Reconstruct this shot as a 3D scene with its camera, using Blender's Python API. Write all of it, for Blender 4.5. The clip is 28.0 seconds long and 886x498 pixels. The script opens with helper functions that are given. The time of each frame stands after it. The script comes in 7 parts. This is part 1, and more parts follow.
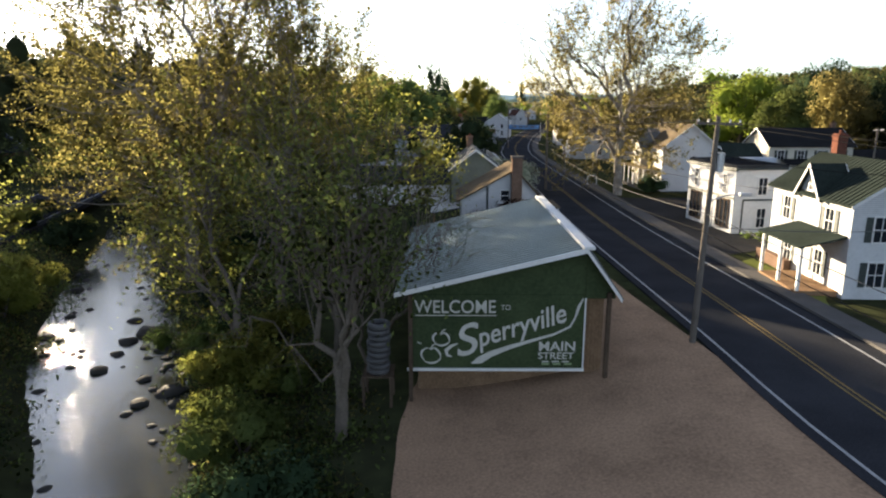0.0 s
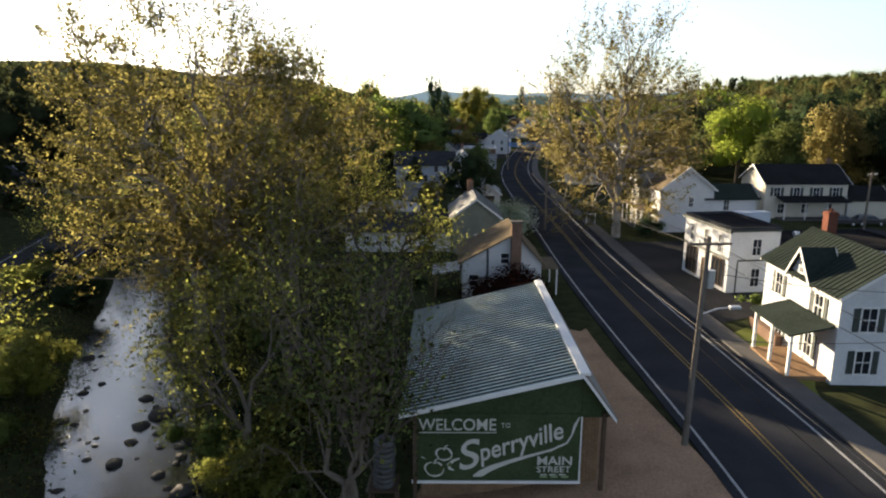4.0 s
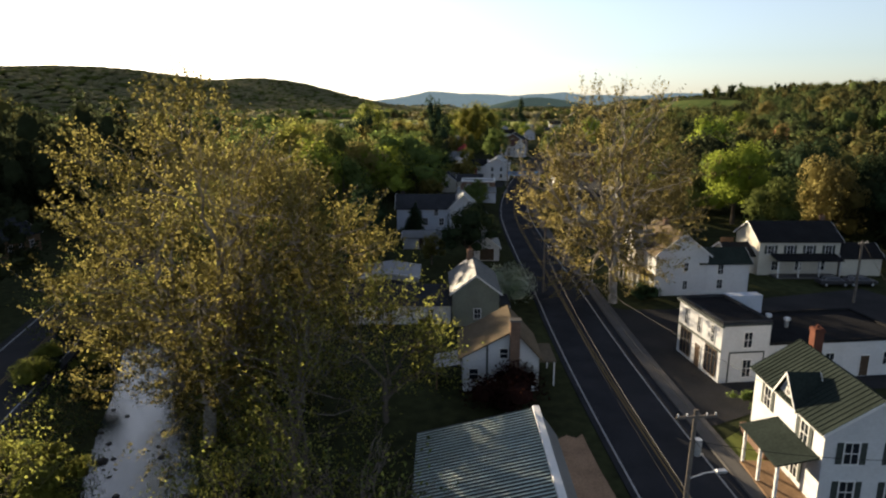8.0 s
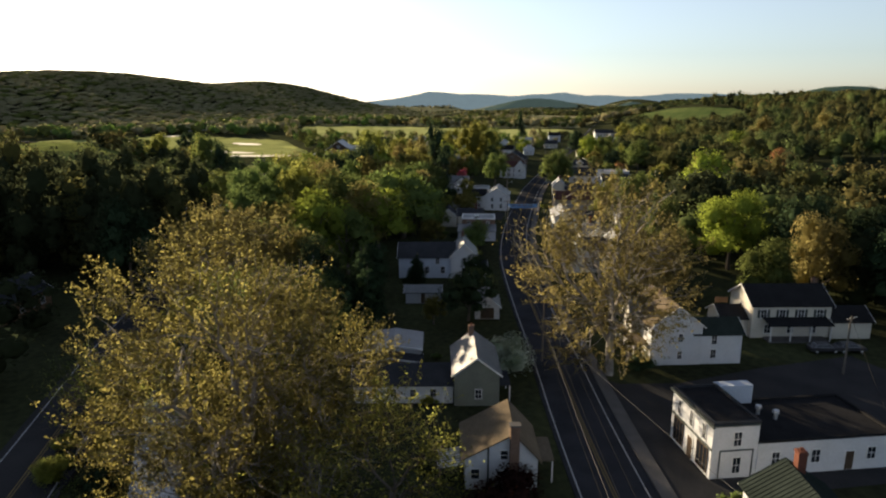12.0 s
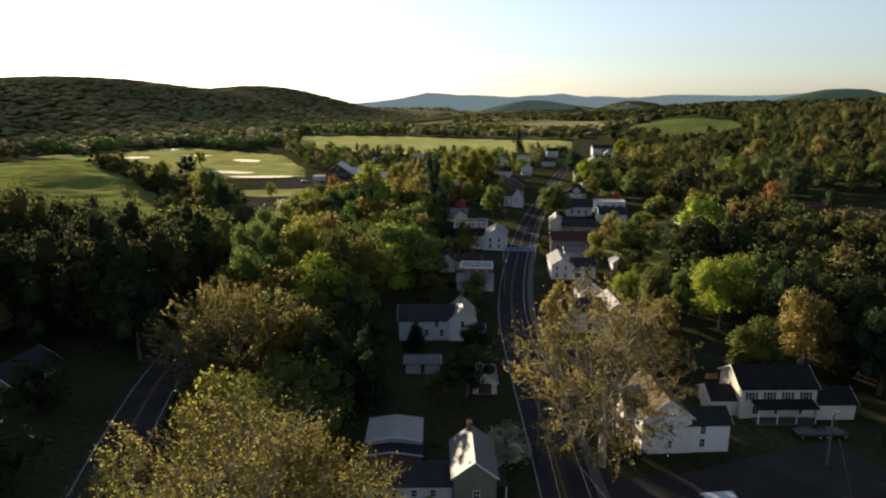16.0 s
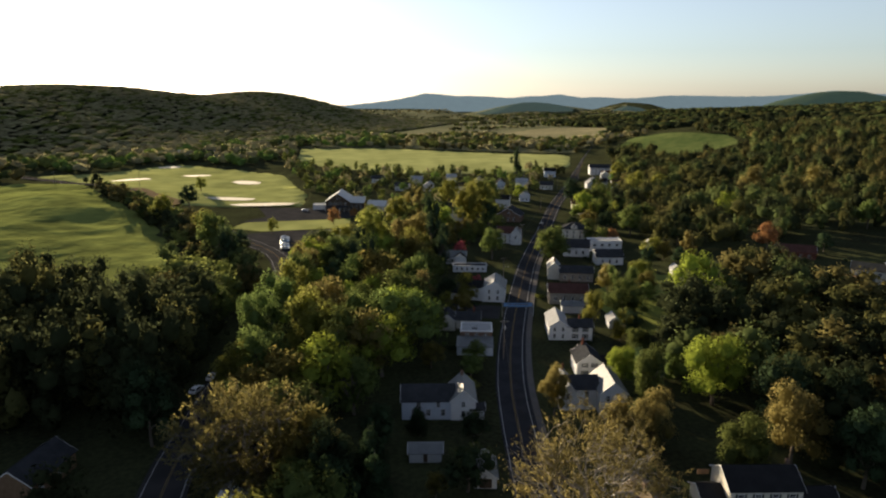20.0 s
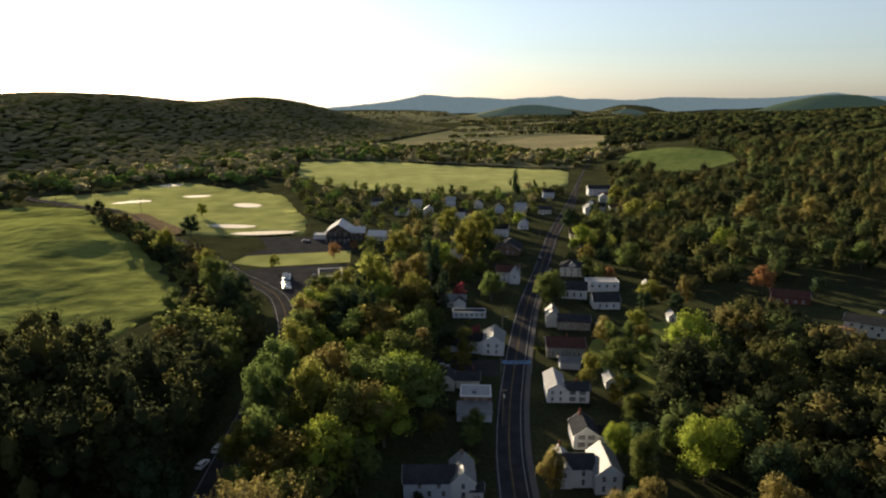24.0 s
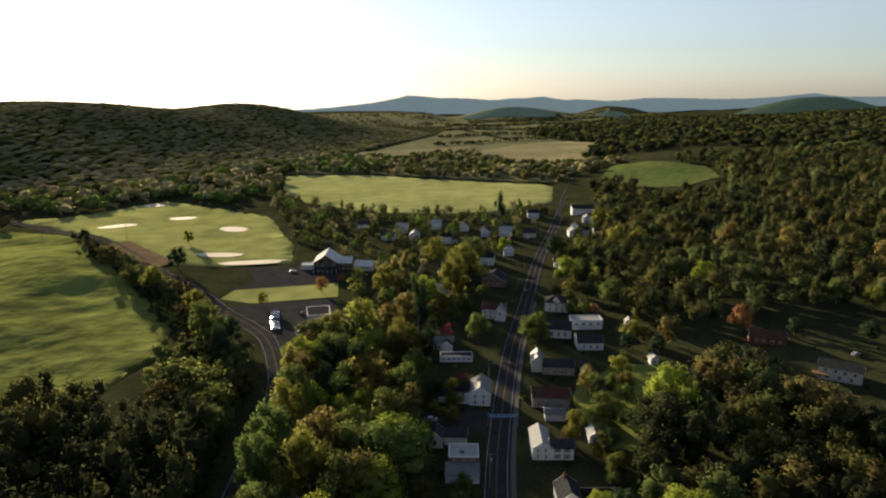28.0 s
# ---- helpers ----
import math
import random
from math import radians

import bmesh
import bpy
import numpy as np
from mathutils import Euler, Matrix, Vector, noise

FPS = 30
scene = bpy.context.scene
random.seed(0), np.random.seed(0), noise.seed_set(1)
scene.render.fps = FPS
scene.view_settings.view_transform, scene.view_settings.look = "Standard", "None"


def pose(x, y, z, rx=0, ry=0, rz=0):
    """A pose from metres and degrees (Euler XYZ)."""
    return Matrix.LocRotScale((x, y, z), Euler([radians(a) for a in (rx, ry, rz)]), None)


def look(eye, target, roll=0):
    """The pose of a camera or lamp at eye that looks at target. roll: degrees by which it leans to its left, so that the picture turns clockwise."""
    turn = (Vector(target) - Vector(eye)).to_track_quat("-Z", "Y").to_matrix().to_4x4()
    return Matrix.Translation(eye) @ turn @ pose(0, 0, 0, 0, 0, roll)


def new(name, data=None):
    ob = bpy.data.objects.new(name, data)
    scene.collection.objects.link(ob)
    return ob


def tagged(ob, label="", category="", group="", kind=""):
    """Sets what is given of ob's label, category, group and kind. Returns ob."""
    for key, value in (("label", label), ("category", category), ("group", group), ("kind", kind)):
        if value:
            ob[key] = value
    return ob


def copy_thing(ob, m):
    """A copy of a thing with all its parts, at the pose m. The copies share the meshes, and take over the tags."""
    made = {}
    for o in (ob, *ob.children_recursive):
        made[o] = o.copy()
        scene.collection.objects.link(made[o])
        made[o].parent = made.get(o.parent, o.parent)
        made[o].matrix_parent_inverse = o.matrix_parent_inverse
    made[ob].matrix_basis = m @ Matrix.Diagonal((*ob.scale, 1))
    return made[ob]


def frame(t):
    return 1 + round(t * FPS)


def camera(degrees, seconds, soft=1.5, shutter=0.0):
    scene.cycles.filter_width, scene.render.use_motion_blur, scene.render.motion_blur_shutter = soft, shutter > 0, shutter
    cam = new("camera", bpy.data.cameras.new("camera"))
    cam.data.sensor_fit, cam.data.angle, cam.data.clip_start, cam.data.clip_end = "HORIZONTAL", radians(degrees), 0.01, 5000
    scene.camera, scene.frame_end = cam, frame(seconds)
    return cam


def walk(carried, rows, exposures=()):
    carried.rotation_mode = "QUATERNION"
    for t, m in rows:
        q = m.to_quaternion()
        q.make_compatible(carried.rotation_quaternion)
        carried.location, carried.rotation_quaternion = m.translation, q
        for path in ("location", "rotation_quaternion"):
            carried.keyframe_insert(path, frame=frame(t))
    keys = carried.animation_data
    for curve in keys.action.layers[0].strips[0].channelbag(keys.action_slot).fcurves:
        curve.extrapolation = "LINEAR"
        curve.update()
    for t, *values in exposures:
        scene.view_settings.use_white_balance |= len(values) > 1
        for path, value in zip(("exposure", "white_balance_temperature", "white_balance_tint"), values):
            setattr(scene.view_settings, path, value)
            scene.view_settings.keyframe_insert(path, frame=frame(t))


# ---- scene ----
cam = camera(68.8, 28.0, soft=2.2)
# seconds, eye x, y, z, yaw, pitch, lean of a drone that climbs almost straight up
PATH = [
    (0, 0.96, -0.18, 11.85, -8.52, -12.87, 0.07),
    (0.5, 0.94, -0.23, 12.48, -8.50, -12.88, 0.05),
    (1, 0.92, -0.26, 13.13, -8.49, -12.88, 0.02),
    (1.5, 0.90, -0.28, 13.78, -8.49, -12.89, 0.01),
    (2, 0.88, -0.29, 14.47, -8.50, -12.91, 0.01),
    (2.5, 0.87, -0.30, 15.21, -8.51, -12.91, 0.00),
    (3, 0.84, -0.30, 16.00, -8.51, -12.92, 0.02),
    (3.5, 0.81, -0.28, 16.79, -8.51, -12.95, 0.06),
    (5.5, 0.85, -0.10, 20.79, -8.56, -13.05, 0.04),
    (6, 0.76, -0.09, 21.97, -8.57, -13.05, 0.05),
    (6.5, 0.77, -0.08, 23.14, -8.56, -13.03, 0.04),
    (7, 0.77, -0.06, 24.36, -8.56, -13.01, 0.03),
    (7.5, 0.74, -0.04, 25.59, -8.56, -13.02, 0.03),
    (8, 0.71, -0.03, 26.76, -8.57, -13.02, 0.02),
    (8.5, 0.67, -0.05, 27.91, -8.58, -13.02, 0.00),
    (9, 0.62, -0.09, 29.12, -8.58, -13.03, -0.01),
    (9.5, 0.57, -0.14, 30.45, -8.58, -13.04, -0.02),
    (10, 0.53, -0.19, 31.84, -8.58, -13.06, -0.04),
    (10.5, 0.49, -0.23, 33.18, -8.58, -13.06, -0.06),
    (11, 0.45, -0.26, 34.60, -8.58, -13.08, -0.05),
    (11.5, 0.40, -0.28, 36.07, -8.58, -13.10, -0.04),
    (12, 0.36, -0.29, 37.54, -8.60, -13.12, -0.03),
    (12.5, 0.34, -0.27, 39.01, -8.61, -13.12, -0.02),
    (14.5, 0.27, -0.45, 46.08, -8.66, -13.19, -0.02),
    (15, 0.25, -0.46, 48.06, -8.68, -13.20, -0.02),
    (15.5, 0.22, -0.48, 50.07, -8.72, -13.21, -0.00),
    (16, 0.18, -0.51, 52.11, -8.75, -13.22, 0.01),
    (16.5, 0.14, -0.57, 54.29, -8.76, -13.24, 0.00),
    (17, 0.08, -0.64, 56.64, -8.77, -13.26, -0.03),
    (17.5, 0.02, -0.67, 59.05, -8.78, -13.27, -0.05),
    (18, -0.03, -0.64, 61.48, -8.78, -13.30, -0.05),
    (18.5, -0.06, -0.58, 63.97, -8.78, -13.32, -0.06),
    (19, -0.16, -0.54, 66.59, -8.80, -13.34, -0.05),
    (19.5, -0.37, -0.53, 69.21, -8.88, -13.36, -0.04),
    (20, -0.58, -0.46, 71.77, -8.95, -13.39, -0.04),
    (20.5, -0.80, -0.27, 74.25, -8.97, -13.41, -0.03),
    (21, -0.71, -0.07, 76.85, -8.97, -13.43, -0.01),
    (21.5, -0.85, 0.06, 79.42, -8.98, -13.46, 0.03),
    (23.5, -0.81, 0.54, 89.84, -9.05, -13.52, 0.04),
    (24, -0.84, 0.56, 92.44, -9.06, -13.55, 0.03),
    (24.5, -0.93, 0.60, 95.03, -9.09, -13.58, 0.03),
    (25, -1.08, 0.61, 97.66, -9.19, -13.61, 0.03),
    (25.5, -1.26, 0.61, 100.29, -9.38, -13.64, 0.03),
    (26, -1.38, 0.63, 102.94, -9.63, -13.66, 0.02),
    (26.5, -1.41, 0.80, 105.56, -9.87, -13.67, 0.03),
    (27, -1.37, 0.70, 108.21, -10.09, -13.69, 0.01),
    (27.5, -1.45, 0.66, 110.89, -10.27, -13.71, -0.03),
    (28, -1.40, 0.62, 113.46, -10.38, -13.73, -0.06),
]
walk(cam, [(t, pose(x, y, z, 90 + pitch, 0, yaw) @ pose(0, 0, 0, 0, 0, roll)) for t, x, y, z, yaw, pitch, roll in PATH],
     exposures=((0, 2.7, 6600, 12), (3.5, 2.45, 6650, 12), (7, 2.00, 6720, 12), (12, 1.79, 6800, 12), (28, 1.61, 6800, 12)))

# ---------------------------------------------------------------- light: a low morning sun over the ridge
SUN_AZ, SUN_EL = -23.0, 10.2          # degrees from +y towards +x, and above the horizon
world = bpy.data.worlds.new("sky")
scene.world = world
world.use_nodes = True
wn = world.node_tree
sky = wn.nodes.new("ShaderNodeTexSky")
sky.sky_type, sky.sun_disc = "NISHITA", False
sky.sun_elevation, sky.sun_rotation = radians(SUN_EL), radians(SUN_AZ)
sky.altitude, sky.air_density, sky.dust_density, sky.ozone_density = 250, 1.0, 0.5, 4.0
haze = wn.nodes.new("ShaderNodeHueSaturation")       # a pale, milky sky
haze.inputs["Saturation"].default_value = 0.58
wn.links.new(sky.outputs[0], haze.inputs["Color"])
wn.links.new(haze.outputs[0], wn.nodes["Background"].inputs[0])
wn.nodes["Background"].inputs[1].default_value = 0.060
sun = new("sun", bpy.data.lights.new("sun", "SUN"))
sun.data.energy, sun.data.angle, sun.data.color = 5.0, radians(0.6), (1.0, 0.83, 0.58)
sd = Vector((math.sin(radians(SUN_AZ)) * math.cos(radians(SUN_EL)), math.cos(radians(SUN_AZ)) * math.cos(radians(SUN_EL)), math.sin(radians(SUN_EL))))
sun.matrix_world = look(sd * 300, (0, 0, 0))
tagged(sun, "low warm morning sun over the ridge", "sun")

# ---------------------------------------------------------------- materials
def mat(name, col, rough=0.8, vary=0.25, scale=1.0, fine=12.0, bump=0.2, metal=0.0, tint=None, spec=0.3, per_object=0.0, translucent=0.0, wave=None, deep=0.05):
    """A surface with stains at one scale and grain at another. tint: the second colour; wave: (scale, strength) of a ribbed relief."""
    m = bpy.data.materials.new(name)
    m.use_nodes = True
    nt = m.node_tree
    N, L = nt.nodes, nt.links
    b = N["Principled BSDF"]
    b.inputs["Roughness"].default_value, b.inputs["Metallic"].default_value = rough, metal
    b.inputs["Specular IOR Level"].default_value = spec
    co = N.new("ShaderNodeTexCoord")
    n1, n2 = N.new("ShaderNodeTexNoise"), N.new("ShaderNodeTexNoise")
    n1.inputs["Scale"].default_value, n1.inputs["Detail"].default_value = scale, 4
    n2.inputs["Scale"].default_value, n2.inputs["Detail"].default_value = fine, 3
    L.new(co.outputs["Object"], n1.inputs["Vector"])
    L.new(co.outputs["Object"], n2.inputs["Vector"])
    add = N.new("ShaderNodeMath")
    add.operation = "MULTIPLY_ADD"
    L.new(n2.outputs["Fac"], add.inputs[0])
    add.inputs[1].default_value = 0.5
    half = N.new("ShaderNodeMath")
    half.operation = "MULTIPLY"
    half.inputs[1].default_value = 0.5
    L.new(n1.outputs["Fac"], half.inputs[0])
    L.new(half.outputs[0], add.inputs[2])
    ramp = N.new("ShaderNodeValToRGB")
    c2 = tint or tuple(c * (1 - vary) for c in col)
    c1 = tuple(min(0.95, c * (1 + vary * 0.6)) for c in col)
    ramp.color_ramp.elements[0].position, ramp.color_ramp.elements[1].position = 0.36, 0.64
    ramp.color_ramp.elements[0].color, ramp.color_ramp.elements[1].color = (*c2, 1), (*c1, 1)
    L.new(add.outputs[0], ramp.inputs[0])
    out = ramp.outputs[0]
    if per_object:
        info, hsv = N.new("ShaderNodeObjectInfo"), N.new("ShaderNodeHueSaturation")
        mr = N.new("ShaderNodeMapRange")
        mr.inputs["To Min"].default_value, mr.inputs["To Max"].default_value = 1 - per_object, 1 + per_object
        L.new(info.outputs["Random"], mr.inputs["Value"])
        L.new(mr.outputs[0], hsv.inputs["Value"])
        mh = N.new("ShaderNodeMapRange")
        mh.inputs["To Min"].default_value, mh.inputs["To Max"].default_value = 0.5 - per_object * 0.04, 0.5 + per_object * 0.08
        L.new(info.outputs["Random"], mh.inputs["Value"])
        L.new(mh.outputs[0], hsv.inputs["Hue"])
        L.new(out, hsv.inputs["Color"])
        out = hsv.outputs[0]
    L.new(out, b.inputs["Base Color"])
    if bump:
        bp = N.new("ShaderNodeBump")
        bp.inputs["Strength"].default_value, bp.inputs["Distance"].default_value = bump, deep
        src = n2.outputs["Fac"]
        if wave:
            w = N.new("ShaderNodeTexWave")
            w.inputs["Scale"].default_value = wave[0]
            w.bands_direction = wave[2]
            L.new(co.outputs["Object"], w.inputs["Vector"])
            src = w.outputs["Fac"]
            bp.inputs["Strength"].default_value = wave[1]
        L.new(src, bp.inputs["Height"])
        L.new(bp.outputs[0], b.inputs["Normal"])
    if translucent:
        tr, mx = N.new("ShaderNodeBsdfTranslucent"), N.new("ShaderNodeMixShader")
        if translucent > 0.2:             # leaves pass more, yellower light than they throw back
            lit = N.new("ShaderNodeHueSaturation")
            lit.inputs["Hue"].default_value, lit.inputs["Value"].default_value = 0.497, 1.5
            L.new(out, lit.inputs["Color"])
            L.new(lit.outputs[0], tr.inputs["Color"])
        else:
            L.new(out, tr.inputs["Color"])
        mx.inputs[0].default_value = translucent
        L.new(b.outputs[0], mx.inputs[1])
        L.new(tr.outputs[0], mx.inputs[2])
        L.new(mx.outputs[0], N["Material Output"].inputs["Surface"])
    return m


M = {}
M["turf"] = mat("turf", (0.036, 0.042, 0.019), 0.95, 0.4, 0.05, 0.9, 0.5, spec=0.0, tint=(0.020, 0.020, 0.012))
M["forest_floor"] = mat("forest_floor", (0.06, 0.07, 0.035), 0.95, 0.4, 0.02, 0.4, 0.5, spec=0.0, tint=(0.04, 0.034, 0.017))
M["pasture"] = mat("pasture", (0.175, 0.2, 0.056), 0.95, 0.3, 0.03, 0.09, 0.8, spec=0.0, tint=(0.095, 0.11, 0.034), translucent=0.1, deep=1.6)
M["fairway"] = mat("fairway", (0.27, 0.285, 0.10), 0.95, 0.3, 0.02, 0.06, 0.6, spec=0.0, tint=(0.18, 0.195, 0.068), translucent=0.1, deep=1.2)
M["hill_grass"] = mat("hill_grass", (0.085, 0.105, 0.036), 0.95, 0.3, 0.02, 0.08, 0.6, spec=0.0, tint=(0.055, 0.085, 0.028), deep=1.2)
M["hay"] = mat("hay", (0.215, 0.19, 0.11), 0.95, 0.3, 0.01, 0.1, 0.3, spec=0.0, tint=(0.13, 0.13, 0.075))
M["green_field"] = mat("green_field", (0.285, 0.30, 0.115), 0.95, 0.25, 0.012, 0.05, 0.6, spec=0.0, tint=(0.20, 0.215, 0.08), deep=1.2)
M["asphalt"] = mat("asphalt", (0.034, 0.035, 0.039), 0.92, 0.3, 0.25, 18, 0.25, spec=0.0, tint=(0.022, 0.023, 0.026))
M["old_asphalt"] = mat("old_asphalt", (0.04, 0.039, 0.039), 0.9, 0.3, 0.15, 12, 0.25, spec=0.0, tint=(0.026, 0.026, 0.027))
M["gravel"] = mat("gravel", (0.31, 0.205, 0.132), 0.95, 0.25, 0.35, 9, 0.7, tint=(0.19, 0.125, 0.082), spec=0.0)
M["concrete"] = mat("concrete", (0.10, 0.096, 0.092), 0.9, 0.2, 0.6, 14, 0.2, spec=0.0)
M["line_white"] = mat("line_white", (0.33, 0.33, 0.325), 0.7, 0.25, 1.5, 20, 0.1, spec=0.0)
M["line_yellow"] = mat("line_yellow", (0.2, 0.145, 0.065), 0.7, 0.25, 1.5, 20, 0.1, spec=0.0)
M["mark_blue"] = mat("mark_blue", (0.10, 0.22, 0.42), 0.8, 0.2, 1.0, 10, 0.1)
M["earth_bank"] = mat("earth_bank", (0.17, 0.125, 0.075), 0.95, 0.35, 0.15, 1.5, 0.5, spec=0.0, tint=(0.10, 0.075, 0.045))
M["sand"] = mat("sand", (0.60, 0.53, 0.40), 0.95, 0.12, 0.1, 3, 0.2)
M["bark"] = mat("bark", (0.12, 0.102, 0.084), 0.9, 0.35, 1.2, 9, 0.6, tint=(0.09, 0.075, 0.06), spec=0.0)
M["pale_bark"] = mat("pale_bark", (0.27, 0.25, 0.22), 0.85, 0.4, 0.8, 4, 0.3, tint=(0.13, 0.115, 0.1), spec=0.0)
M["leaf_spring"] = mat("leaf_spring", (0.175, 0.178, 0.042), 0.6, 0.35, 3.5, 24, 0.4, deep=0.1, spec=0.0, tint=(0.12, 0.125, 0.032), per_object=0.22, translucent=0.68)
M["leaf_gold"] = mat("leaf_gold", (0.17, 0.145, 0.052), 0.6, 0.35, 3.5, 24, 0.4, deep=0.1, spec=0.0, tint=(0.115, 0.10, 0.038), per_object=0.15, translucent=0.68)
M["leaf_olive"] = mat("leaf_olive", (0.155, 0.138, 0.042), 0.6, 0.35, 3.5, 24, 0.4, deep=0.1, spec=0.0, tint=(0.105, 0.094, 0.03), translucent=0.72)
M["leaf_green"] = mat("leaf_green", (0.102, 0.128, 0.038), 0.6, 0.35, 3.5, 24, 0.4, deep=0.1, spec=0.0, tint=(0.068, 0.088, 0.028), per_object=0.25, translucent=0.5)
M["leaf_bright"] = mat("leaf_bright", (0.215, 0.26, 0.042), 0.6, 0.25, 3.5, 24, 0.4, deep=0.1, spec=0.0, tint=(0.13, 0.175, 0.03), per_object=0.1, translucent=0.45)
M["leaf_dark"] = mat("leaf_dark", (0.036, 0.056, 0.028), 0.6, 0.35, 3.5, 24, 0.4, deep=0.1, spec=0.0, tint=(0.024, 0.038, 0.019), per_object=0.25, translucent=0.25)
M["leaf_orange"] = mat("leaf_orange", (0.27, 0.15, 0.0613), 0.6, 0.3, 3.5, 24, 0.4, deep=0.1, spec=0.0, tint=(0.19, 0.1, 0.049), per_object=0.1, translucent=0.4)
M["blossom_pink"] = mat("blossom_pink", (0.36, 0.09, 0.10), 0.6, 0.3, 3.5, 24, 0.4, deep=0.1, spec=0.0, tint=(0.22, 0.05, 0.06), translucent=0.3)
M["blossom_white"] = mat("blossom_white", (0.42, 0.46, 0.38), 0.6, 0.2, 0.5, 2, 0, spec=0.0, tint=(0.16, 0.21, 0.13), translucent=0.3)
M["leaf_red"] = mat("leaf_red", (0.035, 0.015, 0.012), 0.6, 0.3, 0.5, 2, 0, spec=0.0, tint=(0.022, 0.011, 0.009), translucent=0.2)
M["white_paint"] = mat("white_paint", (0.5, 0.51, 0.52), 0.6, 0.10, 0.5, 5, 0.15, wave=(2.6, 0.35, "Z"), spec=0.0)
M["cream_paint"] = mat("cream_paint", (0.48, 0.455, 0.39), 0.65, 0.12, 0.5, 5, 0.15, wave=(2.6, 0.35, "Z"), spec=0.0)
M["grey_paint"] = mat("grey_paint", (0.36, 0.38, 0.40), 0.7, 0.12, 0.5, 5, 0.15, wave=(2.6, 0.35, "Z"), spec=0.0)
M["blue_paint"] = mat("blue_paint", (0.38, 0.42, 0.48), 0.7, 0.12, 0.5, 5, 0.15, wave=(2.6, 0.35, "Z"), spec=0.0)
M["sage_paint"] = mat("sage_paint", (0.155, 0.165, 0.135), 0.8, 0.2, 0.5, 5, 0.15, spec=0.0)
M["trim"] = mat("trim", (0.6, 0.6, 0.585), 0.55, 0.08, 1.0, 8, 0.05)
M["sign_green"] = mat("sign_green", (0.044, 0.060, 0.030), 0.6, 0.25, 0.6, 7, 0.1, tint=(0.030, 0.043, 0.022), spec=0.0)
M["sign_white"] = mat("sign_white", (0.45, 0.44, 0.40), 0.6, 0.15, 2, 14, 0.05)
M["sign_pale_green"] = mat("sign_pale_green", (0.20, 0.27, 0.14), 0.6, 0.15, 2, 14, 0.05)
M["dark_wood"] = mat("dark_wood", (0.075, 0.055, 0.040), 0.85, 0.3, 1.0, 10, 0.3, spec=0.0)
M["brown_wood"] = mat("brown_wood", (0.20, 0.13, 0.08), 0.85, 0.3, 1.0, 10, 0.3, spec=0.0)
M["pole_wood"] = mat("pole_wood", (0.13, 0.115, 0.10), 0.9, 0.3, 1.0, 14, 0.3, spec=0.0)
M["brick"] = mat("brick", (0.115, 0.05, 0.036), 0.9, 0.25, 0.8, 6, 0.3, spec=0.0)
M["brown_brick"] = mat("brown_brick", (0.15, 0.10, 0.075), 0.9, 0.25, 0.8, 6, 0.3, spec=0.0)
M["stone"] = mat("stone", (0.26, 0.23, 0.19), 0.9, 0.35, 0.9, 3, 0.5, spec=0.0)
M["roof_dark"] = mat("roof_dark", (0.036, 0.038, 0.042), 0.75, 0.3, 0.5, 7, 0.3, spec=0.0)
M["roof_black"] = mat("roof_black", (0.020, 0.020, 0.021), 0.85, 0.3, 0.5, 7, 0.3, spec=0.0)
M["roof_green"] = mat("roof_green", (0.025, 0.032, 0.028), 0.8, 0.3, 0.4, 5, 0.1, spec=0.0)
M["roof_rust"] = mat("roof_rust", (0.075, 0.038, 0.032), 0.7, 0.3, 0.4, 5, 0.2, spec=0.0)
M["roof_tin"] = mat("roof_tin", (0.125, 0.133, 0.136), 0.6, 0.25, 0.4, 5, 0.1, metal=0.2)
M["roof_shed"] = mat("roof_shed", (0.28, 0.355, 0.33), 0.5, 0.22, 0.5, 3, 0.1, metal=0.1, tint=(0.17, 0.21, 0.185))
# Dark tone between roof ribs; on the welcome shed it paints in rib shade.
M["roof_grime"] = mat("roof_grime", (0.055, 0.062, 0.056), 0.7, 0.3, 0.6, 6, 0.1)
M["roof_white"] = mat("roof_white", (0.28, 0.285, 0.29), 0.6, 0.15, 0.4, 5, 0.1, spec=0.0)
M["roof_pale"] = mat("roof_pale", (0.50, 0.50, 0.49), 0.6, 0.12, 0.4, 5, 0.1, spec=0.0)
M["valley_grass"] = mat("valley_grass", (0.15, 0.15, 0.085), 0.95, 0.3, 0.006, 0.05, 0.4, spec=0.0, tint=(0.085, 0.09, 0.05))
M["roof_brown"] = mat("roof_brown", (0.125, 0.1, 0.07), 0.8, 0.3, 0.4, 6, 0.2, spec=0.0)
M["steel"] = mat("steel", (0.45, 0.46, 0.47), 0.45, 0.2, 2, 12, 0.05, metal=0.7)
M["wire"] = mat("wire", (0.022, 0.022, 0.022), 0.9, 0.1, 2, 12, 0, spec=0.0)
M["wire_pale"] = mat("wire_pale", (0.12, 0.118, 0.115), 0.8, 0.1, 2, 12, 0, spec=0.0)
M["shutter"] = mat("shutter", (0.035, 0.045, 0.042), 0.6, 0.2, 2, 12, 0.1)
M["river_stone"] = mat("river_stone", (0.034, 0.031, 0.027), 0.8, 0.4, 0.8, 5, 0.4)
M["old_tyre"] = mat("old_tyre", (0.06, 0.06, 0.062), 0.55, 0.35, 1.5, 16, 0.25, tint=(0.03, 0.03, 0.031), spec=0.4)
M["tyre"] = mat("tyre", (0.02, 0.02, 0.02), 0.85, 0.2, 3, 20, 0.1)
M["orange_paint"] = mat("orange_paint", (0.45, 0.24, 0.05), 0.6, 0.3, 1, 10, 0.1)


